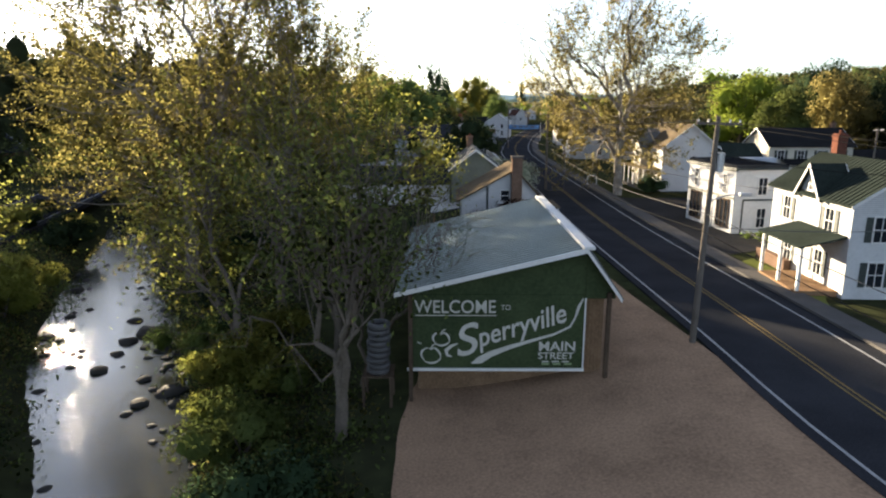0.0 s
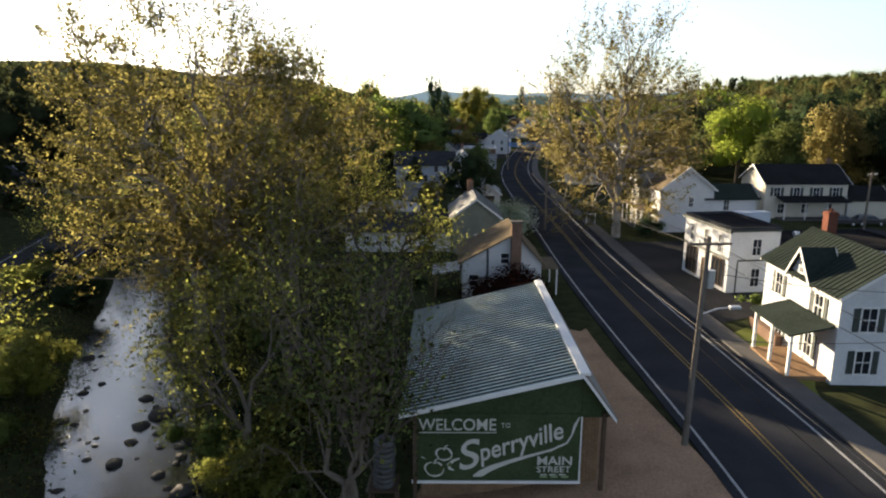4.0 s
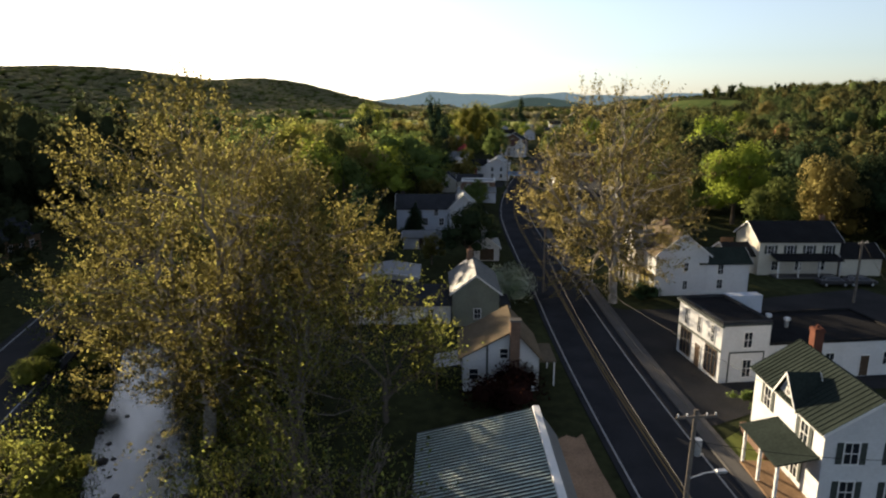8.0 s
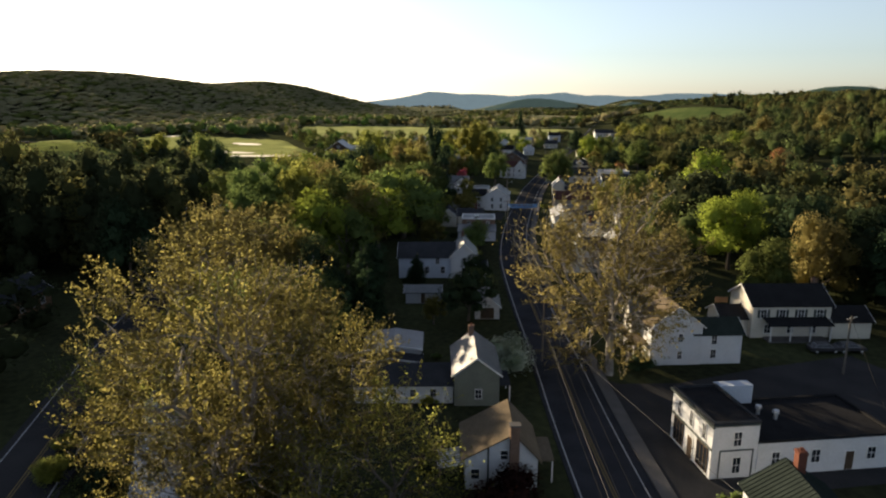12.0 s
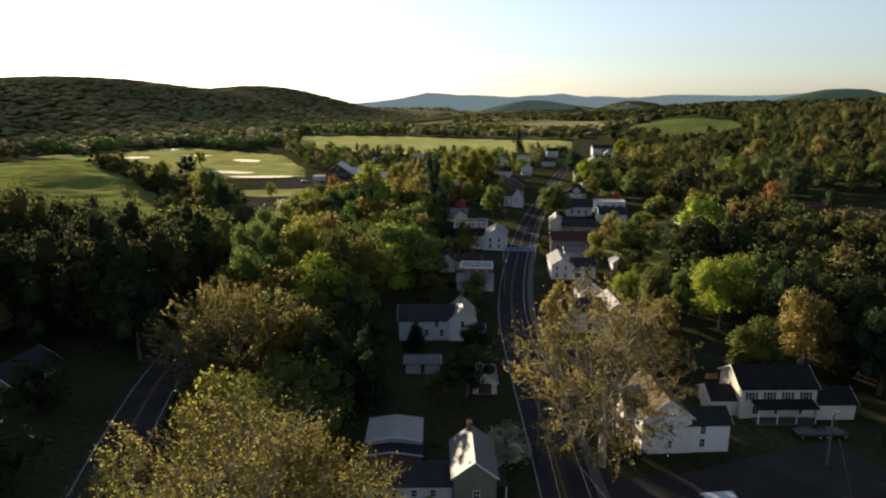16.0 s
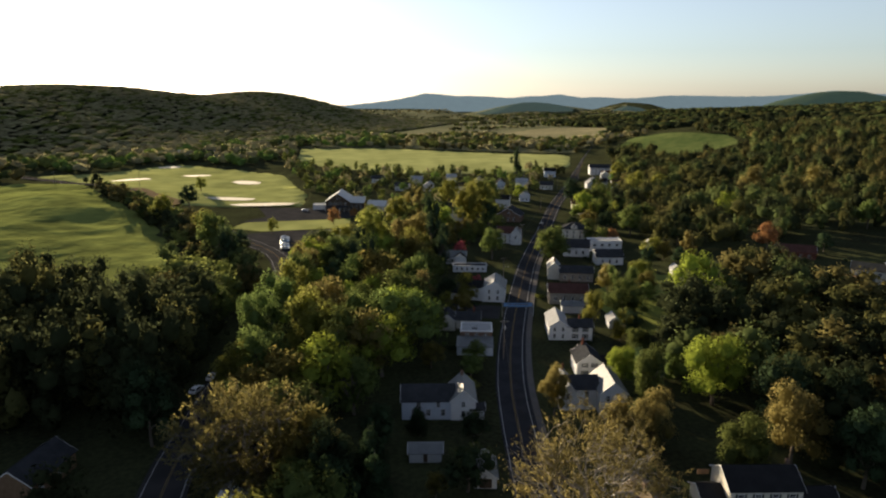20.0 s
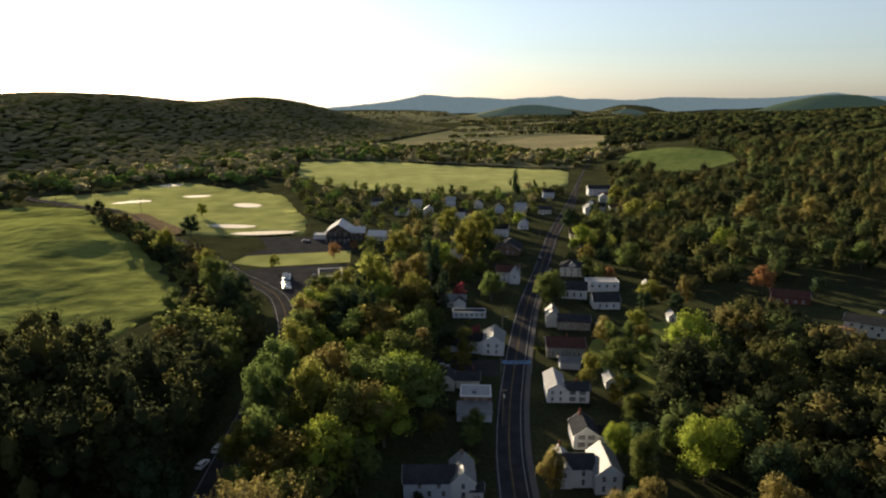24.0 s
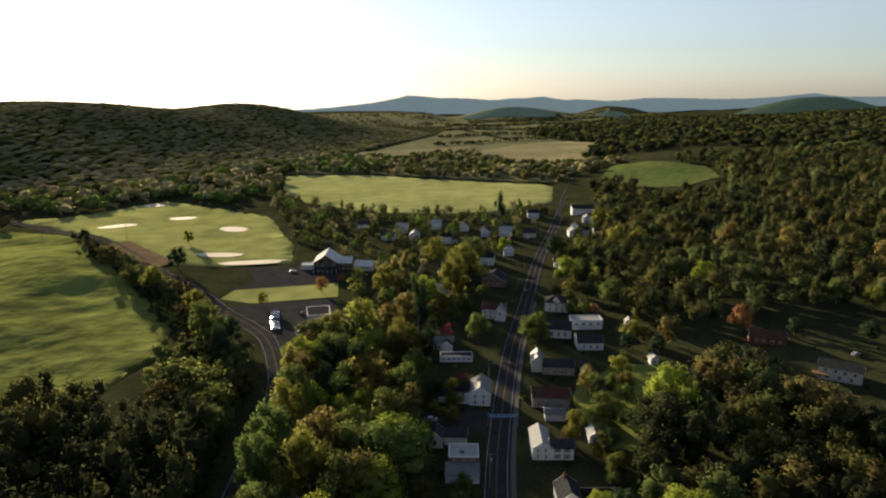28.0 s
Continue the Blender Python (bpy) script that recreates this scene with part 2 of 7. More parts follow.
def glassy(name, col, rough, spec=0.6):
    m = mat(name, col, rough, 0.1, 2, 8, 0, spec=spec)
    return m


M["pane"] = glassy("pane", (0.016, 0.019, 0.024), 0.10, 0.25)


def water_mat():
    m = mat("creek_water", (0.030, 0.032, 0.026), 0.07, 0.3, 0.2, 1.0, 0, spec=1.0)
    nt = m.node_tree
    b = nt.nodes["Principled BSDF"]
    co, n, n2, mix, bp = (nt.nodes.new(k) for k in ("ShaderNodeTexCoord", "ShaderNodeTexNoise", "ShaderNodeTexNoise", "ShaderNodeMath", "ShaderNodeBump"))
    mp = nt.nodes.new("ShaderNodeMapping")
    mp.inputs["Scale"].default_value = (1.0, 2.2, 1.0)
    nt.links.new(co.outputs["Object"], mp.inputs["Vector"])
    nt.links.new(mp.outputs[0], n.inputs["Vector"])
    nt.links.new(mp.outputs[0], n2.inputs["Vector"])
    n.inputs["Scale"].default_value, n2.inputs["Scale"].default_value = 1.1, 7.0
    n.inputs["Detail"].default_value = 5
    nt.links.new(n.outputs["Fac"], mix.inputs[0])
    nt.links.new(n2.outputs["Fac"], mix.inputs[1])
    nt.links.new(mix.outputs[0], bp.inputs["Height"])
    bp.inputs["Strength"].default_value, bp.inputs["Distance"].default_value = 0.20, 0.05
    nt.links.new(bp.outputs[0], b.inputs["Normal"])
    b.inputs["Coat Weight"].default_value, b.inputs["Coat Roughness"].default_value = 0.2, 0.06
    return m


M["water"] = water_mat()


def car_paint(name, col):
    return mat(name, col, 0.3, 0.05, 2, 10, 0, spec=0.6)


M["car_white"], M["car_silver"], M["car_blue"], M["car_dark"] = (car_paint("car_" + n, c) for n, c in (
    ("white", (0.7, 0.7, 0.7)), ("silver", (0.38, 0.39, 0.41)), ("blue", (0.06, 0.14, 0.30)), ("dark", (0.03, 0.03, 0.035))))


def far_mat(name, col, haze_glow):
    """Backdrop hills at the valley's end; a faint emission stands in for air haze."""
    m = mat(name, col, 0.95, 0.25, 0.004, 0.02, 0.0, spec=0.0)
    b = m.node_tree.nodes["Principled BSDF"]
    b.inputs["Emission Color"].default_value, b.inputs["Emission Strength"].default_value = (*haze_glow, 1), 1.0
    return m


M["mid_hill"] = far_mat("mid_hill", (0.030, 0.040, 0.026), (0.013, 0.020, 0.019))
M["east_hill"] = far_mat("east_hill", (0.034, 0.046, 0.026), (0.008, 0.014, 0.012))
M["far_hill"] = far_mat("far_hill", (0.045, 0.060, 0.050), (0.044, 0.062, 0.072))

# ---------------------------------------------------------------- building blocks
def thing(name, label, category, m=None, group="", kind=""):
    """An Empty at a thing's base, at the pose m."""
    ob = new(name)
    ob.empty_display_size = 0.2
    if m is not None:
        ob.matrix_world = m
    return tagged(ob, label, category, group, kind)


def finish(bm, name, material):
    me = bpy.data.meshes.new(name)
    bm.normal_update()
    bm.to_mesh(me)
    bm.free()
    for k in material if isinstance(material, (list, tuple)) else [material]:
        me.materials.append(M[k] if isinstance(k, str) else k)
    return me


def part(name, bm, material, parent=None, label=""):
    """Links a bmesh (or a mesh) as one mesh object under a thing or a part."""
    me = bm if isinstance(bm, bpy.types.Mesh) else finish(bm, name, material)
    ob = new(name, me)
    ob.parent = parent
    return tagged(ob, label) if label else ob


def box(bm, x0, y0, z0, x1, y1, z1, m=None, bevel=0.0):
    vs = [bm.verts.new((x, y, z)) for z in (z0, z1) for x, y in ((x0, y0), (x1, y0), (x1, y1), (x0, y1))]
    if m is not None:
        for v in vs:
            v.co = m @ v.co
    fs = [bm.faces.new([vs[i] for i in f]) for f in ((3, 2, 1, 0), (4, 5, 6, 7), (0, 1, 5, 4), (1, 2, 6, 5), (2, 3, 7, 6), (3, 0, 4, 7))]
    if bevel:
        bmesh.ops.bevel(bm, geom=list({e for f in fs for e in f.edges}), offset=bevel, segments=1, affect="EDGES")
    return bm


def boxed(*a, **k):
    return box(bmesh.new(), *a, **k)


def prism(bm, outline, x0, x1):
    """An outline in y, z drawn along x."""
    a = [bm.verts.new((x0, y, z)) for y, z in outline]
    b = [bm.verts.new((x1, y, z)) for y, z in outline]
    n = len(outline)
    bm.faces.new(a[::-1])
    bm.faces.new(b)
    for i in range(n):
        bm.faces.new((a[i], a[(i + 1) % n], b[(i + 1) % n], b[i]))
    return bm


def tube(bm, pts, radii, sides=6, cap=True):
    rings = []
    for i, p in enumerate(pts):
        p = Vector(p)
        d = (Vector(pts[min(i + 1, len(pts) - 1)]) - Vector(pts[max(i - 1, 0)])).normalized()
        u = d.cross(Vector((0, 0, 1)) if abs(d.z) < 0.9 else Vector((1, 0, 0))).normalized()
        w = d.cross(u)
        r = radii[i] if isinstance(radii, (list, tuple)) else radii
        rings.append([bm.verts.new(p + (u * math.cos(k * math.tau / sides) + w * math.sin(k * math.tau / sides)) * r) for k in range(sides)])
    for a, b in zip(rings, rings[1:]):
        for k in range(sides):
            bm.faces.new((a[k], a[(k + 1) % sides], b[(k + 1) % sides], b[k]))
    if cap:
        bm.faces.new(rings[0][::-1])
        bm.faces.new(rings[-1])
    return bm


def facing(x, y, deg):
    """A pose on the ground at x, y whose local x looks along deg."""
    return pose(x, y, height(x, y), 0, 0, deg)

# ---------------------------------------------------------------- lie of the land
MAIN_L = [(16.0, -60), (17.5, 16.2), (19.1, 29.6), (21.72, 51.8), (24.0, 68.1), (26.7, 85.1), (30.6, 111.4), (34.7, 136.5), (38.2, 153.2), (44.7, 176.9), (53.2, 203.2),
          (64.0, 234.5), (76.5, 268.2), (103.8, 332.6), (138.4, 415.1), (189.3, 523.4), (217.6, 586.8), (290, 745), (420, 1000)]
HWY = [(-27, -60), (-31, 20), (-33, 66), (-35, 98), (-35.3, 125), (-31, 170), (-24.5, 218), (-23.5, 245), (-25, 264), (-31.5, 297), (-42, 318), (-56, 340), (-71, 368), (-95, 402),
       (-126, 448), (-157, 494), (-192, 538), (-260, 610), (-420, 760)]
RIVER = [(-1, -40), (-5, 0), (-8.6, 25), (-12.6, 36), (-17.0, 52), (-20.2, 66), (-25.0, 85), (-24, 110), (-18, 150), (-8, 200), (8, 260)]


def smooth(v):
    v = min(1.0, max(0.0, v))
    return v * v * (3 - 2 * v)


def nearest(line, x, y):
    """Distance from a line of points, and the side: positive to its right."""
    best, side = 1e9, 1
    for (ax, ay), (bx, by) in zip(line, line[1:]):
        dx, dy = bx - ax, by - ay
        k = min(1.0, max(0.0, ((x - ax) * dx + (y - ay) * dy) / (dx * dx + dy * dy)))
        ex, ey = x - ax - k * dx, y - ay - k * dy
        d = math.hypot(ex, ey)
        if d < best:
            best, side = d, 1 if dx * ey - dy * ex < 0 else -1
    return best, side


RIDGE_FOOT = [(-1500, 250), (-700, 560), (-230, 830), (60, 1280), (300, 1800), (420, 2500)]


def height(x, y):
    z = 0.0
    if y > 1000:
        z -= 0.012 * (y - 1000)
    # the creek's bed, and the yard that falls towards it
    if -60 < x < 30 and -80 < y < 280:
        d, _ = nearest(RIVER, x, y)
        wide = float(np.interp(y, (23, 30, 36, 46, 56, 66, 80), (-0.4, 0.7, 1.6, 2.1, 1.8, 0.9, 0.3)))
        reach = 10.2 if y < 45 else 9.6 if y < 80 else 8.8
        z -= 3.3 * smooth(1 - (d - wide) / (reach - wide))
        if -8 < x < 18 and y < 60:
            z -= 1.5 * smooth((15.5 - x) / 11) * smooth((60 - y) / 22) * smooth((x + 6) / 6)
    # the pasture's round top
    z += 9.0 * math.exp(-(((x + 185) / 75) ** 2 + ((y - 430) / 120) ** 2))
    if x < -60 and 240 < y < 640:
        z += 1.1 * math.sin(x / 17 + y / 29) * math.sin(y / 31 - x / 47) * smooth((-60 - x) / 40)
    # the wooded ridge across the creek
    if x < 700 and y > 150:
        d, side = nearest(RIDGE_FOOT, x, y)
        if side < 0:
            taper = smooth((2550 - y) / 1050)
            z += (80 + 9 * math.sin(x / 130) + 7 * math.sin(y / 90 + x / 210)) * smooth(d / 560) * (0.25 + 0.75 * taper)
    z += 30 * math.exp(-(((x + 195) / 190) ** 2 + ((y - 1846) / 300) ** 2))
    # the rising ground behind the east side of the village
    if x > 100:
        rise = 34 * smooth((x - 105 - max(0, y - 300) * 0.35) / 420) + 24 * smooth((x - 480 - max(0, y - 500) * 0.45) / 900) + 60 * smooth((x - 1500 - 0.1 * y) / 1300)
        z += rise * (1 - 0.6 * smooth((y - 1500) / 1500)) + 3 * math.sin(x / 60) * smooth((x - 250) / 200)
        z += 15 * math.exp(-(((x - 440) / 110) ** 2 + ((y - 800) / 110) ** 2))
    # low hills down the valley
    z += 62 * math.exp(-(((x - 1000) / 260) ** 2 + ((y - 3300) / 260) ** 2)) + 50 * math.exp(-(((x - 1560) / 170) ** 2 + ((y - 3400) / 240) ** 2))
    return z

# ---------------------------------------------------------------- ground
def spread(lo, hi, fine_lo, fine_hi, step, grow):
    out = list(np.arange(fine_lo, fine_hi + 0.01, step))
    s, v = step, fine_hi
    while v < hi:
        s *= grow
        v = min(hi, v + s)
        out.append(v)
    s, v = step, fine_lo
    while v > lo:
        s *= grow
        v = max(lo, v - s)
        out.insert(0, v)
    return out


def sheet(name, xs, ys, up, material, label, category):
    pts = [(x, y, up(x, y)) for y in ys for x in xs]
    n = len(xs)
    faces = [(j * n + i, j * n + i + 1, (j + 1) * n + i + 1, (j + 1) * n + i) for j in range(len(ys) - 1) for i in range(n - 1)]
    me = bpy.data.meshes.new(name)
    me.from_pydata(pts, [], faces)
    me.polygons.foreach_set("use_smooth", [True] * len(faces))
    me.materials.append(M[material])
    return tagged(new(name, me), label, category, kind="structure")


FIELDS = {
    "pasture": [(-262, 575), (-232, 562), (-197, 532), (-165, 470), (-139, 430), (-108, 375), (-78, 318), (-76, 285), (-95, 236), (-132, 232), (-200, 234), (-330, 300), (-330, 520)],
    "golf": [(-300, 640), (-237, 640), (-166, 727), (-100, 660), (-51, 608), (-25, 480), (-27, 436), (-56, 440), (-66, 432), (-112, 442), (-150, 492), (-186, 540), (-240, 600)],
    "green": [(-55, 925), (60, 905), (277, 755), (233, 642), (165, 600), (124, 597), (71, 604), (25, 633), (-22, 686), (-50, 770)],
    "far": [(278, 1240), (420, 1390), (580, 1500), (600, 1350), (385, 950), (316, 1001)],
    "vale": [(0, 1250), (180, 1330), (330, 1400), (250, 1250), (90, 1150)],
    "rise": [(334, 752), (365, 800), (382, 812), (415, 780), (448, 705), (431, 648), (382, 640), (340, 676)],
}


def inside(poly, x, y):
    hit = False
    for (ax, ay), (bx, by) in zip(poly, poly[1:] + poly[:1]):
        if (ay > y) != (by > y) and x < (bx - ax) * (y - ay) / (by - ay) + ax:
            hit = not hit
    return hit


def land(x, y):
    z = height(x, y)
    if any(inside(FIELDS[k], x, y) for k in ("pasture", "golf", "green")):
        z -= 1.2
    return z


sheet("ground", spread(-4600, 4600, -44, 46, 1.8, 1.055), spread(-700, 4950, -12, 130, 2.2, 1.05), land, "turf",
      "rough green turf and leaf litter over the valley floor", "ground")


def patch(name, poly, material, label, category, lift=0.06, step=6.0, kind="structure", rolling=0.0, ragged=4.0):
    """A level or rolling patch of ground inside an outline, laid a little above the sheet."""
    bm = bmesh.new()
    if step >= 1.5:                     # field edges wander
        poly = [(a[0] + (b[0] - a[0]) * k / 8 + ragged * noise.noise(Vector((a[0] + (b[0] - a[0]) * k / 8, a[1] + (b[1] - a[1]) * k / 8, 0)) / 23), a[1] + (b[1] - a[1]) * k / 8 + ragged * noise.noise(Vector((a[1], k * 9.1, a[0])) / 13))
                for a, b in zip(poly, poly[1:] + poly[:1]) for k in range(8)]
    face = bm.faces.new([bm.verts.new((x, y, 0)) for x, y in poly])
    bmesh.ops.triangulate(bm, faces=[face])
    if step:
        xs, ys = [p[0] for p in poly], [p[1] for p in poly]
        for axis, vals in ((0, xs), (1, ys)):
            v = min(vals) + step
            while v < max(vals):
                no = (1, 0, 0) if axis == 0 else (0, 1, 0)
                bmesh.ops.bisect_plane(bm, geom=bm.verts[:] + bm.edges[:] + bm.faces[:], plane_co=(v, v, 0), plane_no=no)
                v += step
    for v in bm.verts:
        v.co.z = height(v.co.x, v.co.y) + lift - (1.0 if step and lift == 0.1 and v.is_boundary else 0)
        if rolling and not v.is_boundary:
            v.co.z += rolling * (noise.noise(Vector((v.co.x / 34, v.co.y / 26, 3))) + 0.4 * noise.noise(Vector((v.co.x / 13, v.co.y / 11, 7))))
    bmesh.ops.recalc_face_normals(bm, faces=bm.faces)
    if bm.faces and sum(f.normal.z for f in bm.faces) < 0:
        bmesh.ops.reverse_faces(bm, faces=bm.faces)
    for f in bm.faces:
        f.smooth = True
    return tagged(part(name, bm, material), label, category, kind=kind)


patch("pasture", FIELDS["pasture"], "pasture", "rolling green pasture lit by low sun", "field", 0.1, 5, rolling=1.5)
patch("fairway", FIELDS["golf"], "fairway", "mown golf course grass with long shadows", "field", 0.1, 12)
patch("hay_meadow", FIELDS["green"], "green_field", "wide pale green meadow beyond the village", "field", 0.1, 24)
patch("valley_floor", [(-58, 930), (60, 915), (285, 770), (330, 840), (420, 1010), (560, 1450), (620, 2000), (860, 2500), (700, 2650), (480, 2400), (330, 1900), (100, 1300)], "valley_grass", "pale straw-green grassland along the valley floor", "grassland", 0.3, 60)
patch("valley_end", [(-500, 2600), (300, 2480), (480, 2420), (700, 2660), (860, 2520), (1250, 2700), (1500, 3300), (500, 3900), (-500, 3900)], "valley_grass", "pale hazy grassland at the end of the valley", "grassland", 0.3, 80)
patch("far_field", FIELDS["far"], "hay", "straw-coloured field down the valley", "field", 0.9, 40)
patch("valley_field", FIELDS["vale"], "hay", "pale field at the foot of the ridge", "field", 0.9, 40)
patch("hill_field", FIELDS["rise"], "hill_grass", "bright green field on a rise", "field", 0.6, 20)
patch("gravel_yard", [(19.3, 45.6), (18.2, 32), (16.9, 16), (16.1, 4), (14.4, -25), (-1, -25), (0, 6), (2, 17), (2.5, 24), (4, 32), (9, 42), (14, 45)], "gravel", "tan gravel yard beside the road", "gravel yard", 0.06, 1.6, ragged=1.1)
patch("east_yard", [(30.4, 68), (29.6, 52), (28.8, 45), (36, 47.5), (45, 50), (66, 50), (78, 60), (74, 80), (58, 78), (44, 75), (36, 76), (32.5, 80)], "old_asphalt", "worn asphalt yard between the storefront and houses", "parking lot", 0.05, 0)
patch("west_lot", [(36, 200), (49, 196), (53, 209), (42, 213), (25, 214), (22, 204)], "old_asphalt", "small asphalt parking lot beside the road", "parking lot", 0.05, 0)
patch("market_lot", [(-54, 346), (-44, 322), (-31, 300), (-18, 270), (-4, 288), (4, 320), (1, 352), (-30, 353)], "old_asphalt", "grey asphalt parking lot at the bend of the highway", "parking lot", 0.05, 0)
patch("lodge_lot", [(-54, 428), (-20, 424), (8, 415), (6, 386), (-28, 380), (-60, 379), (-46, 395)], "old_asphalt", "grey gravelled forecourt below the clubhouse", "parking lot", 0.1, 0)
patch("verge", [(-56, 378), (4, 383), (3, 356), (-44, 352), (-62, 362)], "fairway", "strip of mown grass beside the lot", "lawn", 0.12, 0)
patch("east_lawn", [(86, 208), (104, 232), (122, 240), (140, 236), (136, 215), (110, 190), (96, 176), (86, 176)], "pasture", "green back lawn behind the houses", "lawn", 0.08, 4)
patch("corner_lawn", [(29.5, 43), (33, 45), (35.5, 46), (34.5, 40), (29.5, 33.5), (27.8, 30), (27.9, 37)], "pasture", "green front lawn of the white house", "lawn", 0.06, 0)
patch("earth_bank", [(-157, 490), (-148, 503), (-126, 478), (-103, 441), (-107, 430), (-128, 448)], "earth_bank", "bare brown bank below the golf course", "bank", 0.35, 6)
for u, v, a, b, t in ((-176, 580, 11, 6, .3), (-131, 617, 9, 7, .2), (-78, 555, 9, 8, -.2), (-76, 463, 12, 5, 0.1), (-52, 441, 17, 4.5, 0.1), (-172, 695, 9, 7, .2)):
    patch("sand_bunker", [(u + 1.3 * a * math.cos(k * math.tau / 18) * (1 + 0.15 * math.sin(3 * k + u)), v + 1.3 * b * math.sin(k * math.tau / 18) + t * a * math.cos(k * math.tau / 18)) for k in range(18)],
          "sand", "pale sand bunker on the golf course", "bunker", 0.3, 0, kind="structure")


# the far range and the shoulder to the east, at the valley's end
def far_range():
    crest = [(-900, 20), (-300, 40), (60, 62), (330, 88), (590, 140), (800, 126), (1020, 118), (1200, 112), (1500, 134), (1620, 112), (1950, 110), (2250, 128), (2600, 118), (2820, 126), (3080, 156), (3300, 132), (3600, 138), (4000, 150), (4500, 150)]
    bm = bmesh.new()
    rows = []
    xs = np.arange(-900, 4400, 30)
    for k, (back, share) in enumerate(((0, 0.0), (90, 0.35), (170, 0.75), (230, 1.0), (420, 0.3))):
        ring = []
        for x in xs:
            z = float(np.interp(x, [c[0] for c in crest], [c[1] for c in crest]))
            n = noise.noise(Vector((x / 120, k * 3.1, 0))) * 6 + noise.noise(Vector((x / 34, k * 5.7, 2))) * 3
            ring.append(bm.verts.new((x, 4420 + back - 0.36 * max(0, x - 600) + 20 * math.sin(x / 170), -58 + (z + n) * share)))
        rows.append(ring)
    for a, b in zip(rows, rows[1:]):
        for i in range(len(xs) - 1):
            bm.faces.new((a[i], a[i + 1], b[i + 1], b[i])).smooth = True
    return tagged(part("backdrop_mountains", bm, "far_hill"), "wooded mountains at the end of the valley, blue haze in their glow", "mountain", kind="structure")


far_range()


def valley_hill(x, y, top, wide, deep, label, seed, base=-60, cover="mid_hill"):
    """A wooded hill at the valley's end, with an uneven crest."""
    bm = bmesh.new()
    rings, n = 9, 48
    last = None
    for k in range(rings):
        r = 1 - k / (rings - 1)
        ring = []
        for i in range(n):
            a = i * math.tau / n
            u, v = r * math.cos(a), r * math.sin(a)
            z = base + (top - base) * 0.5 * (1 + math.cos(math.pi * r))
            z += noise.noise(Vector((u * 5, v * 5, seed))) * 7 + noise.noise(Vector((u * 17, v * 17, seed + 3))) * 2.5
            ring.append(bm.verts.new((x + u * wide, y + v * deep, z)))
        if last:
            for i in range(n):
                bm.faces.new((last[i], last[(i + 1) % n], ring[(i + 1) % n], ring[i])).smooth = True
        last = ring
    bm.faces.new(last)
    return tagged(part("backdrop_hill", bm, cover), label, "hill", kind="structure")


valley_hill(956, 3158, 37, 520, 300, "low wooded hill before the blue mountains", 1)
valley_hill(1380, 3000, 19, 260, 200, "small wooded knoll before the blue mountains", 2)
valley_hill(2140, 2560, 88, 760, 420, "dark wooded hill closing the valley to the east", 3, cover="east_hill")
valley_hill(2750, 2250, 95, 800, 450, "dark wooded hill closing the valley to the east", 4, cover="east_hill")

# ---------------------------------------------------------------- roads
def dense(line, step):
    """The line as a smooth run of points about step apart."""
    pts = [Vector((*p, 0)) for p in line]
    out = []
    for i in range(len(pts) - 1):
        p0, p1, p2, p3 = pts[max(i - 1, 0)], pts[i], pts[i + 1], pts[min(i + 2, len(pts) - 1)]
        seg = (p2 - p1).length
        m1, m2 = (p2 - p0) * (seg / max(1e-6, (p2 - p0).length)), (p3 - p1) * (seg / max(1e-6, (p3 - p1).length))
        n = max(1, round(seg / step))
        for k in range(n):
            t = k / n
            out.append(p1 * (2 * t ** 3 - 3 * t * t + 1) + m1 * (t ** 3 - 2 * t * t + t) + p2 * (-2 * t ** 3 + 3 * t * t) + m2 * (t ** 3 - t * t))
    return out + [pts[-1]]


def ribbon(name, pts, a, b, lift, material, label, category, thick=0.0, dash=None, parent=None):
    """A strip between the offsets a and b to the right of a run of points."""
    bm = bmesh.new()
    rows, run = [], 0.0
    for i, p in enumerate(pts):
        d = (pts[min(i + 1, len(pts) - 1)] - pts[max(i - 1, 0)]).normalized()
        r = Vector((d.y, -d.x, 0))
        base = ROAD_Z(p)
        rows.append([bm.verts.new((*(p + r * o).xy, base + z)) for o, z in (((a, lift - thick), (a, lift), (b, lift), (b, lift - thick)) if thick else ((a, lift), (b, lift)))])
    for i, (u, v) in enumerate(zip(rows, rows[1:])):
        run += (pts[i + 1] - pts[i]).length
        if dash and (run % dash[0]) > dash[1]:
            continue
        for k in range(len(u) - 1):
            bm.faces.new((u[k], v[k], v[k + 1], u[k + 1]))
    bmesh.ops.recalc_face_normals(bm, faces=bm.faces)
    if sum(f.normal.z for f in bm.faces) < 0:
        bmesh.ops.reverse_faces(bm, faces=bm.faces)
    ob = part(name, bm, material, parent)
    return ob if parent else tagged(ob, label, category, kind="structure")


def ROAD_Z(p):
    return max(height(p.x, p.y), -0.012 * max(0, p.y - 1000))


main_line = dense(MAIN_L, 3.0)
road = ribbon("road", main_line, -0.55, 7.6, 0.10, "asphalt", "dark asphalt village main street", "road", 0.5)
ribbon("edge_line", main_line, -0.07, 0.07, 0.115, "line_white", "", "", parent=road)
ribbon("edge_line", main_line, 6.55, 6.69, 0.115, "line_white", "", "", parent=road)
ribbon("centre_line", main_line, 3.12, 3.23, 0.115, "line_yellow", "", "", parent=road)
ribbon("centre_line", main_line, 3.40, 3.51, 0.115, "line_yellow", "", "", parent=road)
walk_line = [p for p in main_line if 22 < p.y < 330]
ribbon("kerb", walk_line, 7.6, 7.78, 0.24, "concrete", "pale concrete kerb along the main street", "kerb", 0.4)
